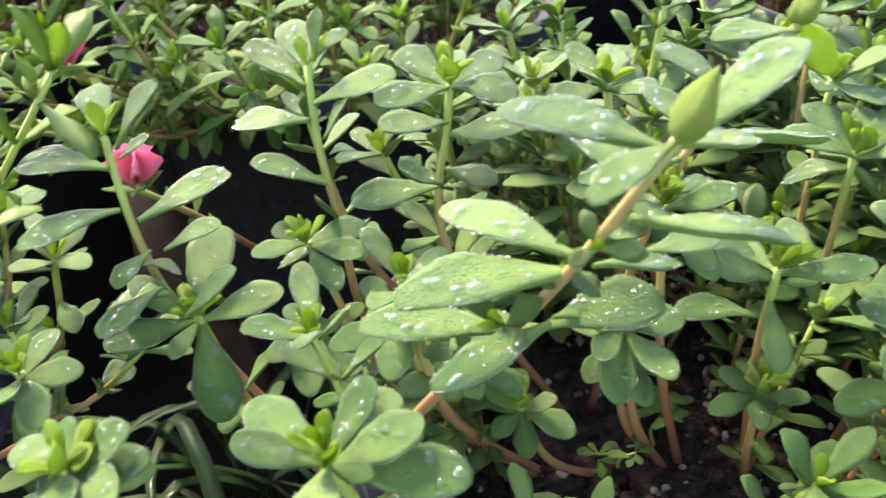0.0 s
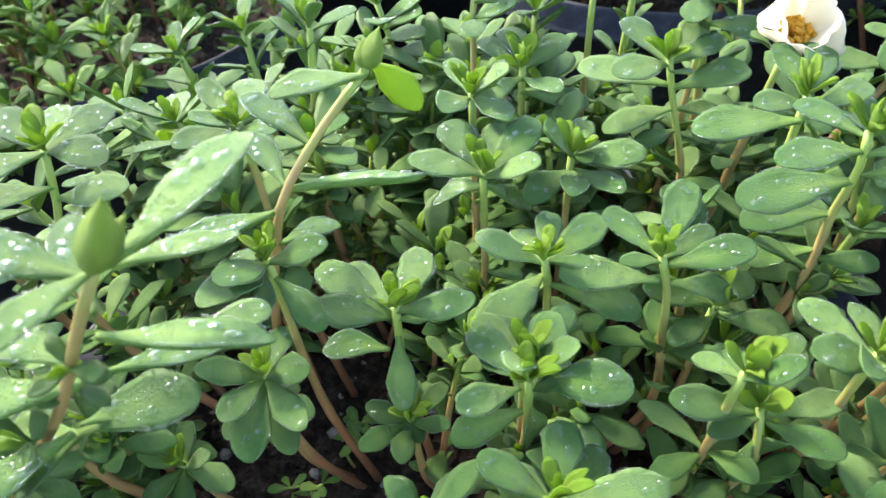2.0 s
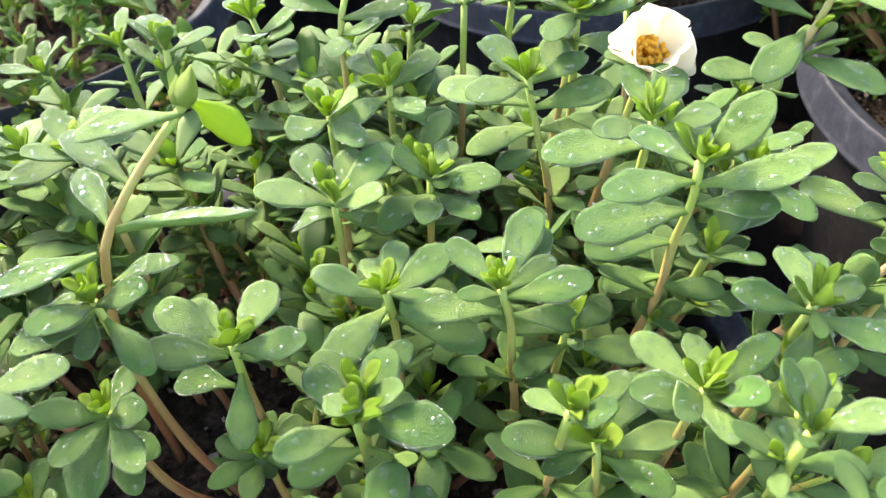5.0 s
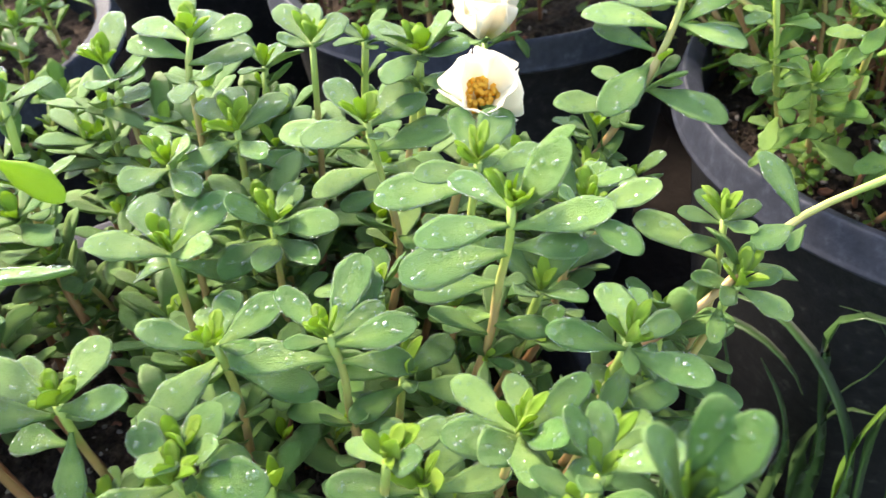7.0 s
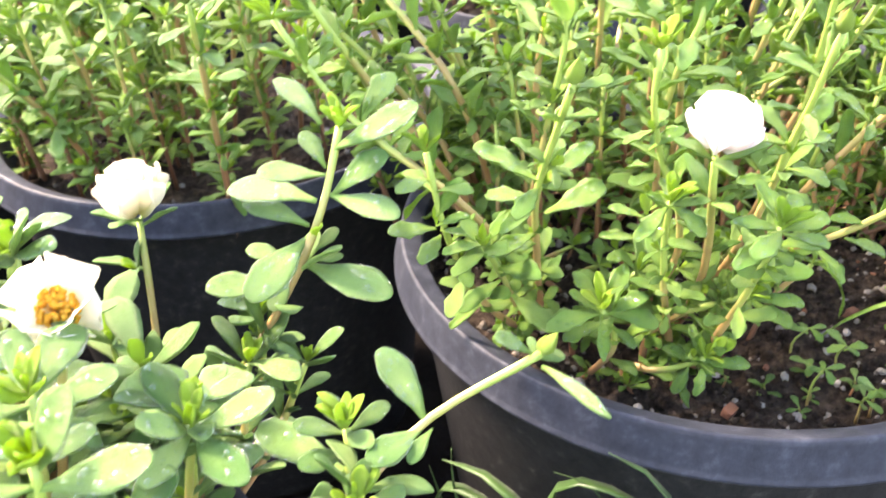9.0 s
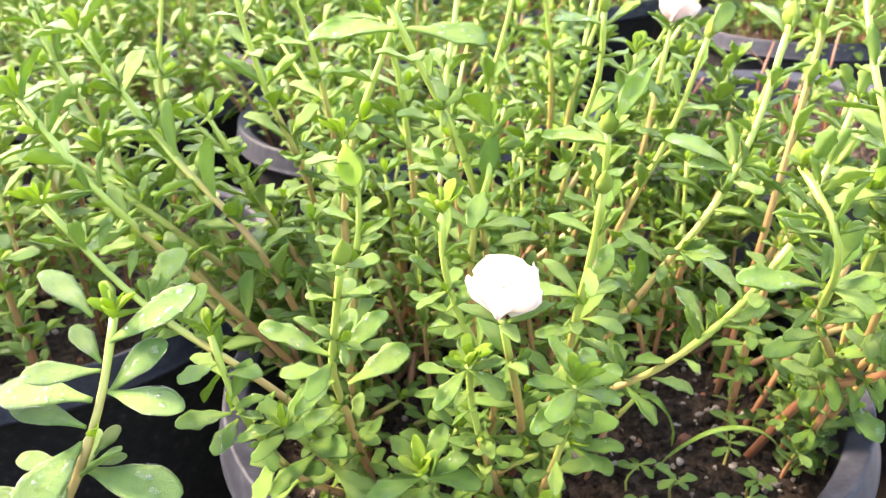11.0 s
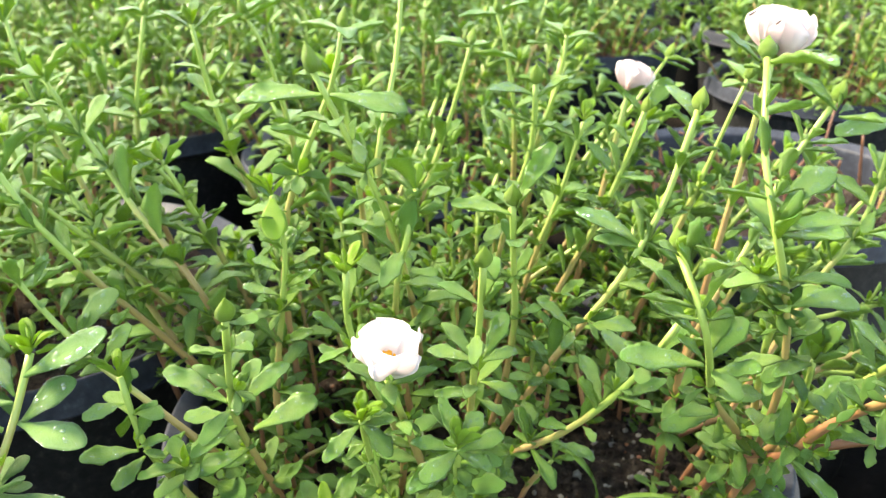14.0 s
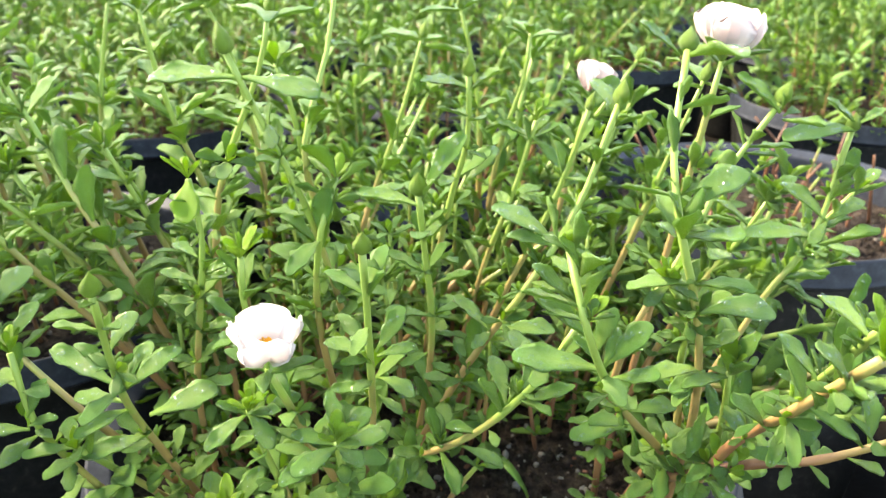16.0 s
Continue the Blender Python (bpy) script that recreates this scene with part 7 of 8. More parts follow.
clothe(th, NARROW, ((0.493, 0.299, 0.269, 0.491, 0.307, 0.270),))
clothe(th, YOUNG, ((0.503, 0.282, 0.284, 0.507, 0.284, 0.289), (0.503, 0.282, 0.284, 0.504, 0.287, 0.290),))
th = sprig([(0.5180, 0.3520, 0.2430), (0.4990, 0.3040, 0.3420), (0.4900, 0.3070, 0.3660), (0.4850, 0.3080, 0.3880), (0.4850, 0.3070, 0.4070)], NARROW_LABEL, NARROWS)
clothe(th, NARROW, ((0.484, 0.309, 0.381, 0.474, 0.308, 0.394), (0.484, 0.308, 0.393, 0.486, 0.314, 0.400), (0.486, 0.309, 0.368, 0.492, 0.302, 0.379), (0.485, 0.309, 0.368, 0.478, 0.321, 0.372), (0.487, 0.309, 0.362, 0.485, 0.321, 0.357), (0.496, 0.317, 0.329, 0.503, 0.318, 0.335),))
clothe(th, NARROW, ((0.493, 0.316, 0.334, 0.482, 0.324, 0.339), (0.497, 0.322, 0.319, 0.483, 0.331, 0.321), (0.489, 0.308, 0.343, 0.498, 0.301, 0.353), (0.498, 0.318, 0.323, 0.508, 0.312, 0.330), (0.502, 0.324, 0.307, 0.489, 0.332, 0.308), (0.502, 0.323, 0.307, 0.505, 0.314, 0.312),))
clothe(th, NARROW, ((0.504, 0.325, 0.303, 0.505, 0.332, 0.294), (0.484, 0.308, 0.400, 0.478, 0.310, 0.410),))
clothe(th, YOUNG, ((0.494, 0.316, 0.335, 0.495, 0.322, 0.341), (0.494, 0.316, 0.335, 0.498, 0.321, 0.341), (0.485, 0.307, 0.407, 0.479, 0.308, 0.414), (0.485, 0.307, 0.407, 0.483, 0.301, 0.414),))
th = sprig([(0.6450, 0.2950, 0.2430), (0.6900, 0.2760, 0.3410), (0.7010, 0.2710, 0.3660), (0.7110, 0.2660, 0.3830), (0.7240, 0.2640, 0.4340)], NARROW_LABEL, NARROWS, bud=0.008)
clothe(th, NARROW, ((0.726, 0.263, 0.436, 0.714, 0.267, 0.449), (0.726, 0.263, 0.437, 0.740, 0.263, 0.443), (0.725, 0.263, 0.435, 0.698, 0.272, 0.439), (0.721, 0.261, 0.411, 0.732, 0.267, 0.425), (0.718, 0.261, 0.399, 0.734, 0.260, 0.406), (0.717, 0.262, 0.397, 0.711, 0.278, 0.414),))
clothe(th, NARROW, ((0.717, 0.262, 0.397, 0.704, 0.256, 0.393), (0.716, 0.263, 0.394, 0.727, 0.266, 0.393), (0.715, 0.263, 0.390, 0.693, 0.280, 0.396), (0.715, 0.262, 0.388, 0.721, 0.239, 0.398),))
th = sprig([(0.6280, 0.2780, 0.2500), (0.6290, 0.2450, 0.3100), (0.6224, 0.2192, 0.3322), (0.6166, 0.2047, 0.3540), (0.6055, 0.1729, 0.3914), (0.5963, 0.1467, 0.4222)], NARROW_LABEL, NARROWS, r0=0.0021, old=0.4)
clothe(th, NARROW, ((0.613, 0.193, 0.367, 0.618, 0.202, 0.362), (0.609, 0.180, 0.382, 0.598, 0.171, 0.378), (0.604, 0.167, 0.395, 0.599, 0.162, 0.405), (0.601, 0.157, 0.408, 0.590, 0.143, 0.417), (0.600, 0.156, 0.409, 0.591, 0.155, 0.425),))
th = sprig([(0.6224, 0.2192, 0.3322), (0.6320, 0.2080, 0.3400), (0.6430, 0.1940, 0.3470), (0.6560, 0.1760, 0.3620)], NARROW_LABEL, NARROWS, r0=0.0019, old=0.35)
clothe(th, NARROW, ((0.641, 0.195, 0.345, 0.626, 0.206, 0.348), (0.640, 0.198, 0.345, 0.630, 0.192, 0.342), (0.643, 0.195, 0.347, 0.644, 0.200, 0.353), (0.642, 0.196, 0.347, 0.635, 0.200, 0.354), (0.643, 0.194, 0.346, 0.641, 0.183, 0.345), (0.643, 0.194, 0.347, 0.653, 0.192, 0.350),))
clothe(th, NARROW, ((0.649, 0.185, 0.353, 0.648, 0.171, 0.354), (0.653, 0.181, 0.359, 0.661, 0.190, 0.372), (0.652, 0.182, 0.357, 0.644, 0.184, 0.369),))
th = sprig([(0.6600, 0.2850, 0.2430), (0.6550, 0.2450, 0.3100), (0.6578, 0.2107, 0.3615), (0.6306, 0.1710, 0.4106)], NARROW_LABEL, NARROWS, r0=0.0020)
clothe(th, NARROW, ((0.654, 0.205, 0.369, 0.652, 0.221, 0.382), (0.657, 0.212, 0.358, 0.626, 0.210, 0.355), (0.658, 0.214, 0.357, 0.650, 0.199, 0.351), (0.658, 0.211, 0.361, 0.646, 0.217, 0.368), (0.642, 0.189, 0.388, 0.637, 0.185, 0.399), (0.633, 0.175, 0.405, 0.636, 0.194, 0.415),))
clothe(th, NARROW, ((0.632, 0.173, 0.408, 0.625, 0.174, 0.419),))
th = sprig([(0.6290, 0.2450, 0.3100), (0.6224, 0.2192, 0.3322), (0.6200, 0.2120, 0.3420)], NARROW_LABEL, NARROWS, r0=0.0020)
clothe(th, NARROW, ((0.622, 0.217, 0.331, 0.629, 0.196, 0.318), (0.622, 0.219, 0.333, 0.617, 0.231, 0.349), (0.622, 0.218, 0.336, 0.632, 0.218, 0.341), (0.629, 0.246, 0.313, 0.623, 0.258, 0.321),))
undergrowth(NARROW, 0.015, POT_C, 105, (0.05, 0.13), 62, lambda x, y: y < 0.345 or x < 0.475, "low purslane growth in the back of a pot")
for k in range(12):
    x, y = rng0.uniform(0.47, 0.56), rng0.uniform(0.30, 0.40)
    plant([(x, y, SOIL_Z - 0.003), (x + rng0.uniform(-0.01, 0.01), y, SOIL_Z + 0.02), (x + rng0.uniform(-0.02, 0.02), y - 0.012, SOIL_Z + rng0.uniform(0.03, 0.05))],
          NARROW, rng0.uniform(0.010, 0.014), r0=0.0014, r1=0.001, start=0.2, gap=0.014, rosette=4, young=2, label=LOW_LABEL, group="narrow-leaved purslane", drops=False)

for x, y, h in ((0.640, 0.262, 0.026), (0.655, 0.272, 0.030), (0.625, 0.258, 0.020), (0.648, 0.280, 0.034)):
    plant([(x, y, SOIL_Z - 0.003), (x + 0.004, y - 0.002, SOIL_Z + h * 0.5), (x + 0.002, y - 0.006, SOIL_Z + h)], BROAD, 0.013, r0=0.0010, r1=0.0008, start=0.3, gap=0.009, young=2, pairs=True, label=LOW_LABEL, group="narrow-leaved purslane", drops=False)



def round_seedling(x, y, size, turn, label="tiny weed seedling with round leaves in potting soil"):
    """A weed with four round leaves close over the soil."""
    th = empty("weed_seedling", (x, y, SOIL_Z))
    tagged(th, label, "weed", "weed seedlings")
    top = Vector((x, y, SOIL_Z + size * 0.9))
    v, f, ages = tube_data(curve_points([(x, y, SOIL_Z - 0.003), (x + 0.001, y, SOIL_Z + size * 0.4), top], 4), 0.0006, 0.0004, 6, age=(0.2, 0.8))
    part("stem", mesh_of("stem", v, f, [STEM], attrs={"age": ages}), th)
    for k in range(5):
        a = turn + k * 1.62
        way = Vector((math.cos(a), math.sin(a), 0.15 + 0.12 * (k % 3)))
        part("leaf", BROAD.meshes[(0, 2, 4)[k % 3]], th, leaf_pose(top - Vector((0, 0, 0.0012 * k)), way, Vector((0, 0, 1)), size * (1.0 - 0.13 * (k % 3))))


for x, y, size, turn in ((0.536, 0.2785, 0.0080, 0.4), (0.540, 0.2625, 0.0066, 1.3), (0.562, 0.279, 0.0085, 2.2), (0.552, 0.268, 0.0052, 0.0), (0.573, 0.264, 0.0070, 0.9), (0.528, 0.293, 0.0045, 1.9)):
    round_seedling(x, y, size, turn)


def chip(x, y, size, turn, seed):
    """A worn lump of broken brick."""
    r = random.Random(seed)
    bm = bmesh.new()
    bmesh.ops.create_icosphere(bm, subdivisions=2, radius=0.5)
    for v in bm.verts:
        v.co = Vector((max(-0.40, min(0.40, v.co.x * 1.1)), max(-0.26, min(0.27, v.co.y)), max(-0.2, min(0.22, v.co.z)))) * r.uniform(0.93, 1.07)
    me = bpy.data.meshes.new("brick_chip")
    bm.to_mesh(me)
    me.materials.append(BRICKCHIP)
    ob = new("brick_chip", me)
    ob.matrix_basis = pose(x, y, SOIL_Z + size * 0.12, 8, 5, turn) @ Matrix.Diagonal((size, size, size, 1))
    tagged(ob, "small worn orange brick chip lying on potting soil", "brick chip", "brick chips")


for k, (x, y, size, turn) in enumerate(((0.5173, 0.2772, 0.0085, 20), (0.500, 0.2780, 0.0040, 75), (0.463, 0.323, 0.0050, 130))):
    chip(x, y, size, turn, k + 3)

# ---- flowers ----


def flowering(points, size, mat, way, cup, spread, label, kind=None, leaf=0.018, spin=0.3, petals=5, inner=0):
    th, line = plant(points, kind or LANCE_N, leaf, r0=0.0016, r1=0.0012, start=0.35, gap=0.022, rosette=4, young=0, pitch=-4, label=label, group="flowering purslane", drops=False, age=(0.15, 0.85))
    flower(th, line[-1] + Vector((0, 0, 0.003)), way, size * 1.3, mat, cup, spread, petals, "open flower", spin, inner)


flowering([(0.255, 0.315, 0.243), (0.270, 0.306, 0.310), (0.284, 0.304, 0.366)], 0.0150, PETAL_CREAM, (0.02, -0.60, 0.80), 0.45, 44, "purslane with an open cream-white flower and orange centre", BROAD, spin=math.pi / 2)
flowering([(0.292, 0.352, 0.243), (0.308, 0.372, 0.300), (0.314, 0.392, 0.344)], 0.0165, PETAL_CREAM, (0.0, -0.12, 1.0), 0.25, 60, "purslane with a cup-shaped cream flower", BROAD, 0.020)
flowering([(0.545, 0.345, 0.243), (0.508, 0.295, 0.320), (0.483, 0.273, 0.382)], 0.0142, PETAL_WHITE, (-0.05, -0.22, 1.0), 0.38, 47, "purslane with a round white flower on a bare stalk", None, 0.018)
flowering([(0.640, 0.400, 0.243), (0.672, 0.396, 0.350), (0.691, 0.396, 0.424)], 0.0125, PETAL_BLUSH, (0.25, -0.2, 0.9), 0.7, 50, "purslane with a half-closed blush-white flower", None, 0.018)
flowering([(0.657, 0.320, 0.243), (0.678, 0.312, 0.370), (0.691, 0.306, 0.458)], 0.0165, PETAL_BLUSH, (0.1, -0.15, 0.95), 0.9, 34, "purslane with a wide blush-white flower above the leaves", None, 0.020, inner=3)
flowering([(-0.110, 0.600, 0.243), (-0.123, 0.500, 0.290), (-0.128, 0.448, 0.322)], 0.0110, PETAL_PINK, (0.1, -0.1, 1.0), 1.0, 70, "purslane with a folded pink flower", None, 0.016)
flowering([(-0.040, 0.400, 0.243), (-0.052, 0.360, 0.290), (-0.0592, 0.3258, 0.3247)], 0.0115, PETAL_PINK, (0.12, 0.0, 1.0), 0.45, 76, "purslane with a small pink bud opening", None, 0.014)

# ---- other pots ----
for tip in ((-0.049, 0.209, 0.300), (-0.079, 0.254, 0.320), (-0.079, 0.291, 0.320), (-0.109, 0.321, 0.320), (-0.061, 0.295, 0.275),
            (-0.140, 0.300, 0.325), (-0.150, 0.255, 0.330), (-0.165, 0.330, 0.335), (-0.130, 0.330, 0.310)):
    plant(rooted(tip, POT_H, 0.3), BROAD, 0.021, label="purslane plant at the edge of a neighbouring pot", group="purslane in the pots behind", r0=0.0013, r1=0.001, start=0.25, gap=0.014, young=3, pairs=True)



def stocked(centre, count, height, kind, size, seed, label, spread=0.045, drops=False, skip=None, **more):
    """Fill a pot with upright plants of about that height."""
    r = random.Random(seed)
    for k in range(count):
        a, d = r.uniform(0, 6.283), 0.145 * math.sqrt(r.random())
        x, y = centre[0] + d * math.cos(a), centre[1] + d * math.sin(a)
        out = Vector((math.cos(a), math.sin(a), 0)) * d / 0.145 * r.uniform(0.2, 1.0) * spread + Vector((r.uniform(-0.02, 0.02), r.uniform(-0.02, 0.02), 0))
        h = r.uniform(*height)
        if skip and skip(x, y):
            continue
        keys = dict(r0=0.0017, r1=0.0011, start=0.2, gap=0.015, rosette=4, young=2, mass=True)
        keys.update(more)
        plant([(x, y, SOIL_Z - 0.004), (x + out.x * 0.4, y + out.y * 0.4, SOIL_Z + h * 0.5), (x + out.x, y + out.y, SOIL_Z + h)],
              kind, size * r.uniform(0.85, 1.15), label=label, group="purslane in the pots behind", drops=drops, **keys)


stocked(POT_B, 22, (0.08, 0.17), NARROW, 0.025, 21, NARROW_LABEL, spread=0.08, pairs=True, gap=0.016, skip=lambda x, y: x > 0.485 and y < 0.74)
stocked(POT_G, 9, (0.05, 0.11), NARROW, 0.020, 22, NARROW_LABEL, spread=0.06)
for tip in ((-0.190, 0.480, 0.320), (-0.150, 0.455, 0.330), (-0.110, 0.470, 0.345), (-0.075, 0.450, 0.322), (-0.045, 0.420, 0.340), (-0.165, 0.420, 0.310), (-0.120, 0.430, 0.300), (-0.090, 0.480, 0.300), (-0.210, 0.440, 0.335), (-0.030, 0.470, 0.350), (0.010, 0.480, 0.300), (-0.130, 0.500, 0.350), (0.030, 0.500, 0.320), (0.070, 0.520, 0.330), (0.100, 0.550, 0.320), (0.000, 0.520, 0.310), (0.120, 0.500, 0.300)):
    plant(rooted(tip, POT_G, 0.3), NARROW, 0.024, label=NARROW_LABEL, group="purslane in the pots behind", r0=0.0014, r1=0.001, start=0.20, gap=0.014, drops=False, pairs=True, mass=True)
stocked(POT_D, 10, (0.03, 0.07), NARROW, 0.012, 25, "sparse young purslane among dry brown stalks", spread=0.02)


rd = random.Random(14)
for k in range(22):
    a, d = rd.uniform(0, 6.283), 0.13 * math.sqrt(rd.random())
    x, y, h = POT_D[0] + d * math.cos(a), POT_D[1] + d * math.sin(a), rd.uniform(0.03, 0.09)
    line = curve_points([(x, y, SOIL_Z - 0.004), (x + rd.uniform(-0.01, 0.01), y + rd.uniform(-0.01, 0.01), SOIL_Z + h * 0.5), (x + rd.uniform(-0.03, 0.03), y + rd.uniform(-0.03, 0.03), SOIL_Z + h)], 4)
    v, f, ag = tube_data(line, 0.0016, 0.0010, 6, age=(-0.2, 0.05))
    tagged(new("dry_stalk", mesh_of("dry_stalk", v, f, [STEM], attrs={"age": ag})), "thin dry reddish brown stalk standing in the soil", "stalk", "dry stalks")


def joined(kind, size, height, seed, count, spread):
    """The stems and the leaves of a whole pot of plants, each as one mesh."""
    r = random.Random(seed)
    sv, sf, sa, lv, lf, lr, li = [], [], [], [], [], [], []
    for k in range(count):
        a, d = r.uniform(0, 6.283), 0.145 * math.sqrt(r.random())
        x, y = d * math.cos(a), d * math.sin(a)
        out = Vector((math.cos(a), math.sin(a), 0)) * d / 0.145 * r.uniform(0.2, 1) * spread + Vector((r.uniform(-0.025, 0.025), r.uniform(-0.025, 0.025), 0))
        h = r.uniform(*height)
        line = curve_points([(x, y, -0.004), (x + out.x * 0.4, y + out.y * 0.4, h * 0.5), (x + out.x, y + out.y, h)], 4)
        v, f, ag = tube_data(line, 0.0017, 0.0011, 5)
        b = len(sv)
        sv += v
        sf += [tuple(b + q for q in g) for g in f]
        sa += ag
        leaves, nodes = layout_pairs(line, r, kind, size * 1.1, 0.15, 0.0165, 0.0, "", 2)
        for fol, i, m, name in leaves:
            v, f, rib = fol.far[i]
            b = len(lv)
            lv += [m @ Vector(q) for q in v]
            lf += [tuple(b + q for q in g) for g in f]
            li += tones(fol, i, len(f), True)
            lr += rib
    return mesh_of("stems", sv, sf, [STEM], attrs={"age": sa}), mesh_of("foliage", lv, lf, [kind.mass, LEAF_YOUNG_MASS], li, attrs={"rib": lr})


CLUMPS = [joined(NARROW, 0.025, (0.05, 0.17), 51, 62, 0.085), joined(NARROW, 0.025, (0.05, 0.16), 52, 60, 0.085)]


def clump(x, y, turn, k):
    th = empty("purslane_clump", (x, y, SOIL_Z))
    th.matrix_basis = pose(x, y, SOIL_Z, 0, 0, turn)
    tagged(th, "dense clump of green purslane filling a black pot", "plant", "purslane in the pots behind")
    for name, me in zip(("stem_mass", "foliage"), CLUMPS[k]):
        ob = new(name, me)
        ob.parent = th
        ob["kind"] = "stuff"


clump(*POT_K, 10, 0)
clump(*POT_H, 40, 1)
clump(*POT_I, 80, 0)
undergrowth(NARROW, 0.021, POT_B, 70, (0.05, 0.15), 63, lambda x, y: x > 0.450 and y < 0.76, "low purslane growth among taller stems")
undergrowth(NARROW, 0.019, POT_G, 75, (0.04, 0.10), 64, lambda x, y: False, "low purslane growth among taller stems")
for k, (x, y) in enumerate(((0.22, 1.04), (0.58, 1.10), (-0.348, 0.64), (-0.185, 0.95), (0.98, 1.06), (1.30, 1.16), (-0.60, 0.95), (0.42, 1.42), (0.80, 1.46), (1.17, 1.50), (0.03, 1.38),
                            (1.66, 1.06), (1.55, 1.50), (1.80, 0.70), (1.78, 0.30), (2.05, 1.05), (1.95, 1.48), (1.40, 1.86), (1.00, 1.84), (1.80, 1.86), (2.22, 1.42), (2.20, 0.66), (2.44, 1.05), (2.3, 1.82), (0.60, 1.8), (0.2, 1.76), (2.6, 1.5), (2.7, 1.95), (2.1, 2.2), (1.6, 2.2), (1.1, 2.2))):
    pot(x, y, 37 * k + 11, False)
    clump(x, y, 53 * k + 20, k % 2)

# ---- weeds, grass and litter ----


def blade_data(points, width, fold=0.3):
    line = curve_points(points, 5)
    n = len(line)
    verts, faces = [], []
    for i, p in enumerate(line):
        t = (line[min(i + 1, n - 1)] - line[max(i - 1, 0)]).normalized()
        s = t.cross(Vector((0, 0, 1)))
        s = s.normalized() if s.length > 1e-4 else Vector((1, 0, 0))
        u = s.cross(t)
        w = width * math.sin(math.pi * (0.12 + 0.88 * i / (n - 1))) ** 0.6 if i < n - 1 else width * 0.05
        for a, z in ((-w, fold * w), (0, 0), (w, fold * w), (0, -0.0005)):
            verts.append(p + s * a + u * z)
    for i in range(n - 1):
        for k in range(4):
            j = (k + 1) % 4
            faces.append((i * 4 + k, i * 4 + j, i * 4 + 4 + j, i * 4 + 4 + k))
    return verts, faces


def grass_blade(points, width, label, mat=None):
    v, f = blade_data(points, width)
    # without its own material a blade takes the green with shade painted in
    ob = new("grass_blade", mesh_of("grass_blade", v, f, [mat or SHADED_GRASS], attrs={"rib": [0.2] * len(v)}))
    tagged(ob, label, "grass")


grass_blade([(0.584, 0.299, 0.246), (0.587, 0.284, 0.272), (0.598, 0.272, 0.285), (0.614, 0.264, 0.282), (0.628, 0.258, 0.266), (0.635, 0.253, 0.252)], 0.0017, "long thin grass blade arching over the soil of a pot", LEAF_NARROW)
grass_blade([(0.612, 0.358, 0.247), (0.600, 0.327, 0.275), (0.598, 0.307, 0.280), (0.603, 0.301, 0.268), (0.604, 0.301, 0.255)], 0.0026, "broad grass blade bending down to the soil", LEAF_NARROW)
grass_blade([(0.4523, 0.245, -0.002), (0.4523, 0.2555, 0.2181), (0.4606, 0.2470, 0.2463), (0.4655, 0.2425, 0.2548), (0.4735, 0.2359, 0.2623)], 0.0028, "bright green grass blade leaning against a black pot", LEAF_NARROW)
grass_blade([(0.4631, 0.235, -0.002), (0.4631, 0.2447, 0.2380), (0.4623, 0.2454, 0.2564), (0.4550, 0.2527, 0.2704), (0.4451, 0.2640, 0.2758)], 0.0040, "dark green grass blade, colour deepened for shade, curling beside a black pot")
grass_blade([(0.4357, 0.267, -0.002), (0.4357, 0.2771, 0.2077), (0.4289, 0.2883, 0.2220), (0.4201, 0.3071, 0.2315), (0.4112, 0.3370, 0.2200)], 0.0048, "broad dark green grass blade, colour deepened for shade, drooping beside a black pot")

grass_blade([(0.404, 0.332, -0.002), (0.409, 0.334, 0.121), (0.415, 0.335, 0.202), (0.425, 0.312, 0.205), (0.432, 0.296, 0.197), (0.436, 0.290, 0.186)], 0.0048, "dark green grass blade, colour deepened for shade, drooping beside a black pot")
grass_blade([(0.436, 0.271, -0.002), (0.441, 0.275, 0.148), (0.445, 0.278, 0.246), (0.456, 0.264, 0.246), (0.466, 0.254, 0.236), (0.467, 0.253, 0.224)], 0.0045, "dark green grass blade, colour deepened for shade, drooping beside a black pot")
grass_blade([(0.451, 0.253, -0.002), (0.455, 0.257, 0.121), (0.459, 0.261, 0.202), (0.468, 0.253, 0.226), (0.482, 0.241, 0.245)], 0.0027, "dark green grass blade, colour deepened for shade, drooping beside a black pot")
grass_blade([(0.462, 0.244, -0.002), (0.466, 0.248, 0.118), (0.469, 0.252, 0.196), (0.473, 0.248, 0.212), (0.485, 0.239, 0.219), (0.508, 0.225, 0.203)], 0.0045, "dark green grass blade, colour deepened for shade, drooping beside a black pot")
grass_blade([(0.404, 0.332, -0.002), (0.409, 0.334, 0.098), (0.415, 0.335, 0.163), (0.411, 0.352, 0.202)], 0.0016, "dark green grass blade, colour deepened for shade, drooping beside a black pot")
grass_blade([(0.398, 0.358, -0.002), (0.403, 0.359, 0.084), (0.409, 0.360, 0.140), (0.416, 0.334, 0.149), (0.425, 0.310, 0.145)], 0.0051, "dark green grass blade, colour deepened for shade, drooping beside a black pot")
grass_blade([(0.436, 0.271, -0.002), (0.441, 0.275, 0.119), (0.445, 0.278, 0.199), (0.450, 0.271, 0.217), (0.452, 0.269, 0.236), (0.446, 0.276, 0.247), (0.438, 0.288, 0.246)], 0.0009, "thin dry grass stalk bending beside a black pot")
grass_blade([(0.433, 0.274, -0.002), (0.438, 0.278, 0.102), (0.442, 0.281, 0.170), (0.448, 0.274, 0.189), (0.456, 0.265, 0.192)], 0.0051, "dark green grass blade, colour deepened for shade, drooping beside a black pot")
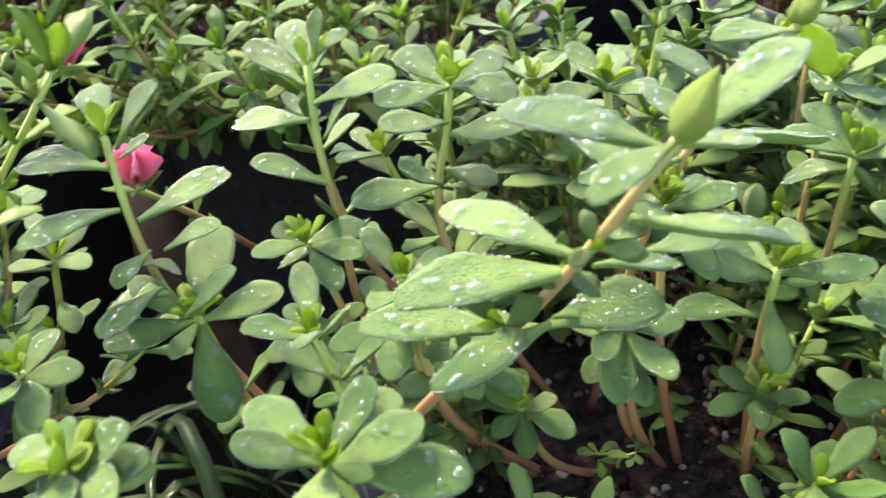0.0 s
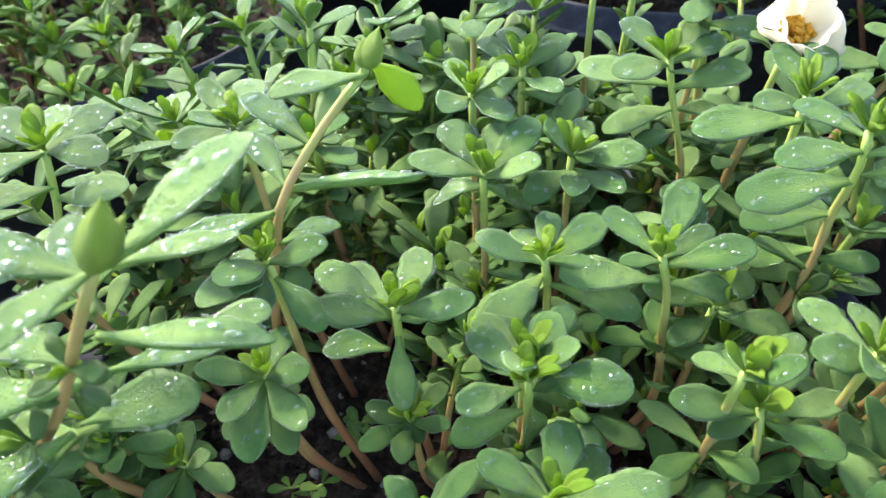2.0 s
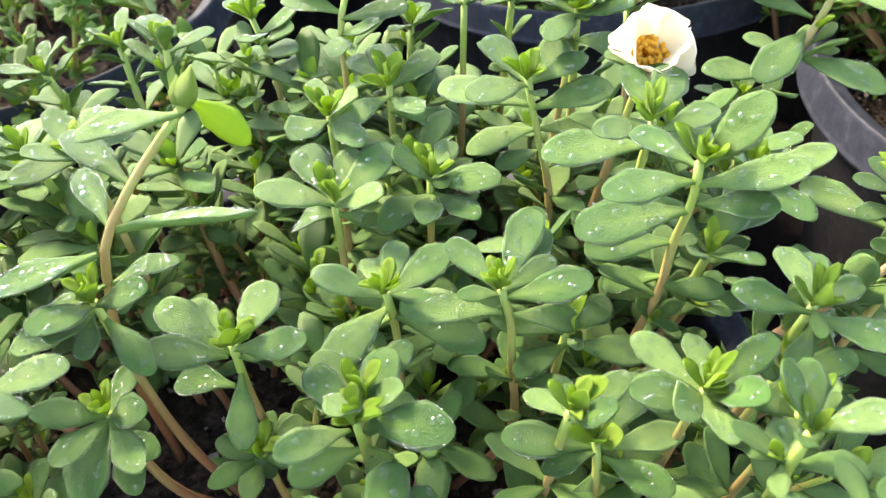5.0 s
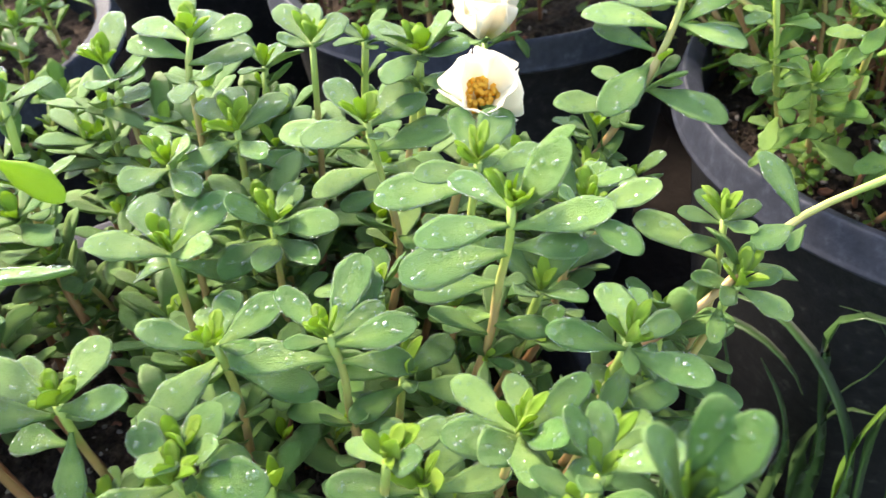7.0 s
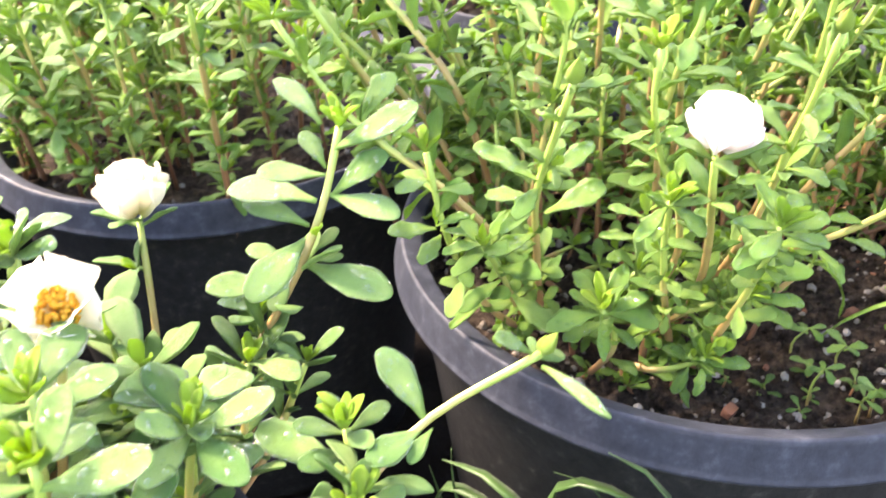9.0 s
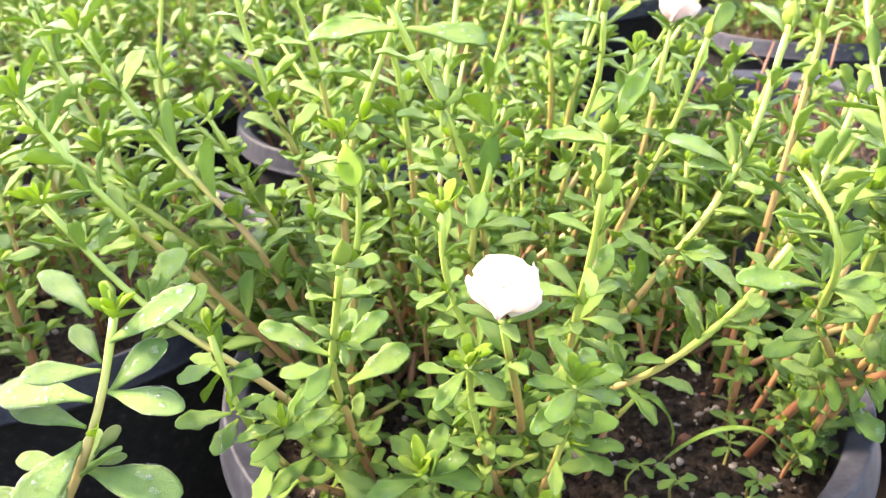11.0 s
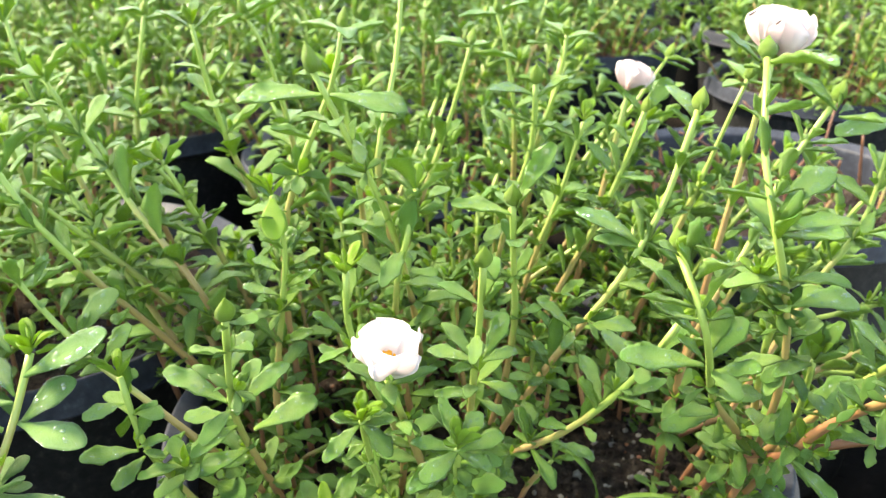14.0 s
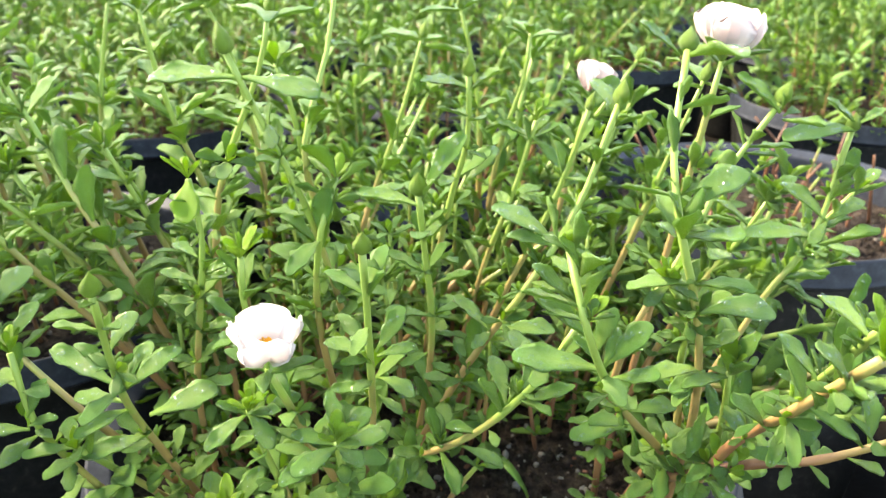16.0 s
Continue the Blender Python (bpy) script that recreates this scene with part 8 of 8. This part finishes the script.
grass_blade([(0.409, 0.319, -0.002), (0.414, 0.321, 0.101), (0.419, 0.323, 0.168), (0.415, 0.335, 0.207), (0.415, 0.335, 0.228)], 0.0016, "dark green grass blade, colour deepened for shade, drooping beside a black pot")
grass_blade([(0.426, 0.286, -0.002), (0.430, 0.289, 0.090), (0.435, 0.292, 0.150), (0.432, 0.297, 0.172), (0.425, 0.311, 0.194)], 0.0039, "dark green grass blade, colour deepened for shade, drooping beside a black pot")


def grass_tuft(count, seed, span=(0.36, 0.56, 0.06, 0.38), tall=(0.07, 0.19)):
    r = random.Random(seed)
    V, F = [], []
    for k in range(count):
        x, y = r.uniform(*span[:2]), r.uniform(*span[2:])
        if math.hypot(x - POT_C[0], y - POT_C[1]) < 0.135 or math.hypot(x - POT_A[0], y - POT_A[1]) < 0.135:
            continue
        a, l = r.uniform(0, 6.283), r.uniform(*tall)
        v, f = blade_data([(x, y, -0.002), (x + 0.2 * l * math.cos(a), y + 0.2 * l * math.sin(a), l * 0.6), (x + 0.5 * l * math.cos(a + 0.2), y + 0.5 * l * math.sin(a + 0.2), l * r.uniform(0.7, 0.9)), (x + 0.9 * l * math.cos(a + 0.4), y + 0.9 * l * math.sin(a + 0.4), l * r.uniform(0.35, 0.8))], r.uniform(0.0016, 0.0050))
        b = len(V)
        V += v
        F += [tuple(b + q for q in g) for g in f]
    ob = new("grass", mesh_of("grass", V, F, [SHADED_GRASS], attrs={"rib": [0.1] * len(V)}))
    tagged(ob, "thin dark green grass, colour deepened for shade, growing between the pots", "grass", "", "stuff")


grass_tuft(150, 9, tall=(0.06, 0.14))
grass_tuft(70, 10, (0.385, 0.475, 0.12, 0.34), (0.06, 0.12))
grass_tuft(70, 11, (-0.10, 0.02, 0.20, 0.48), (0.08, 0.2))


def seedling(x, y, size, seed, soil=SOIL_Z):
    r = random.Random(seed)
    h = r.uniform(0.010, 0.024)
    line = curve_points([(x, y, soil - 0.002), (x + r.uniform(-0.004, 0.004), y, soil + h * 0.6), (x + r.uniform(-0.006, 0.006), y - 0.003, soil + h)], 3)
    th = empty("weed_seedling", line[0])
    tagged(th, "tiny green weed seedling with round leaves on the soil", "weed", "weed seedlings")
    v, f, ag = tube_data(line, 0.0007, 0.0005, 5, age=(0.6, 1))
    part("stem", mesh_of("stem", v, f, [STEM], attrs={"age": ag}), th)
    turn = r.uniform(0, 6)
    for k in range(5):
        a = turn + k * 1.4
        way = Vector((math.cos(a), math.sin(a), r.uniform(0.0, 0.5)))
        part("leaf", (NARROW if k % 2 else BROAD).meshes[2 if k % 2 else 0], th, leaf_pose(line[-1] - Vector((0, 0, 0.003 * (k > 2))), way, Vector((0, -0.2, 1)), size * r.uniform(0.7, 1.2)))


r1 = random.Random(4)
for k in range(16):
    seedling(r1.uniform(0.54, 0.66), r1.uniform(0.245, 0.295), 0.009, 300 + k)
for k in range(5):
    seedling(r1.uniform(0.085, 0.130), r1.uniform(0.245, 0.290), 0.008, 400 + k, SOIL_A)


def sack():
    """A slumped white woven sack with worn print, standing by the pot."""
    r = random.Random(8)
    bm = bmesh.new()
    n = 12
    bmesh.ops.create_grid(bm, x_segments=n, y_segments=n, size=0.5)
    top = list(bm.verts)
    ext = bmesh.ops.extrude_face_region(bm, geom=list(bm.faces))
    for v in ext["geom"]:
        if isinstance(v, bmesh.types.BMVert):
            v.co.z += 1
    bmesh.ops.subdivide_edges(bm, edges=[e for e in bm.edges if abs(e.verts[0].co.z - e.verts[1].co.z) > 0.5], cuts=6)
    for v in bm.verts:
        x, y, z = v.co
        bulge = 1 + 0.10 * math.sin(math.pi * z)
        c = Vector((x * 0.24 * bulge, y * 0.20 * bulge, z * 0.150))
        c += Vector((noise.noise(c * 14), noise.noise(c * 14 + Vector((5, 0, 0))), noise.noise(c * 14 + Vector((0, 7, 0))))) * 0.014
        c.z = max(c.z, 0.0)
        v.co = c
    me = bpy.data.meshes.new("sack")
    bm.to_mesh(me)
    me.materials.append(SACK)
    me.polygons.foreach_set("use_smooth", [True] * len(me.polygons))
    base = empty("sack", (0, 0, 0))
    m = pose(1.045, 0.250, 0, 0, 0, 18)
    base.matrix_basis = m
    part("body", me, base, m)
    tree = BVHTree.FromPolygons([v.co for v in me.vertices], [p.vertices for p in me.polygons])
    for k in range(30):
        w, l = r.uniform(0.003, 0.007), r.uniform(0.006, 0.020)
        u, h0 = -0.045 + 0.035 * (k % 5) + r.uniform(-0.008, 0.008), 0.030 + 0.020 * (k // 5) + r.uniform(-0.006, 0.006)
        bm = bmesh.new()
        rows = [[], []]
        for h in (0, 1):
            for a, b in ((-0.5, -0.5), (0.5, -0.5), (0.5, 0.5), (-0.5, 0.5)):
                if k < 10:  # on the top
                    start, way = Vector((u + a * l, -0.06 + 0.045 * (k // 5) + b * w, 0.4)), Vector((0, 0, -1))
                else:  # on the side that faces the pots
                    start, way = Vector((-0.4, u + a * l, h0 + b * w)), Vector((1, 0, 0))
                p = tree.ray_cast(start, way)[0] or Vector((-0.11, u, h0))
                rows[h].append(bm.verts.new(p - way * (0.001 + 0.0008 * h)))
        vs = rows[0] + rows[1]
        for q in ((3, 2, 1, 0), (4, 5, 6, 7), (0, 1, 5, 4), (1, 2, 6, 5), (2, 3, 7, 6), (3, 0, 4, 7)):
            bm.faces.new([vs[i] for i in q])
        mk = bpy.data.meshes.new("print_mark")
        bm.to_mesh(mk)
        mk.materials.append(INK_PINK if k % 5 == 2 else INK_BLACK)
        part("print_mark", mk, base, m, "worn printed mark")
    tagged(base, "white woven plastic sack with worn black and pink print", "sack")


sack()
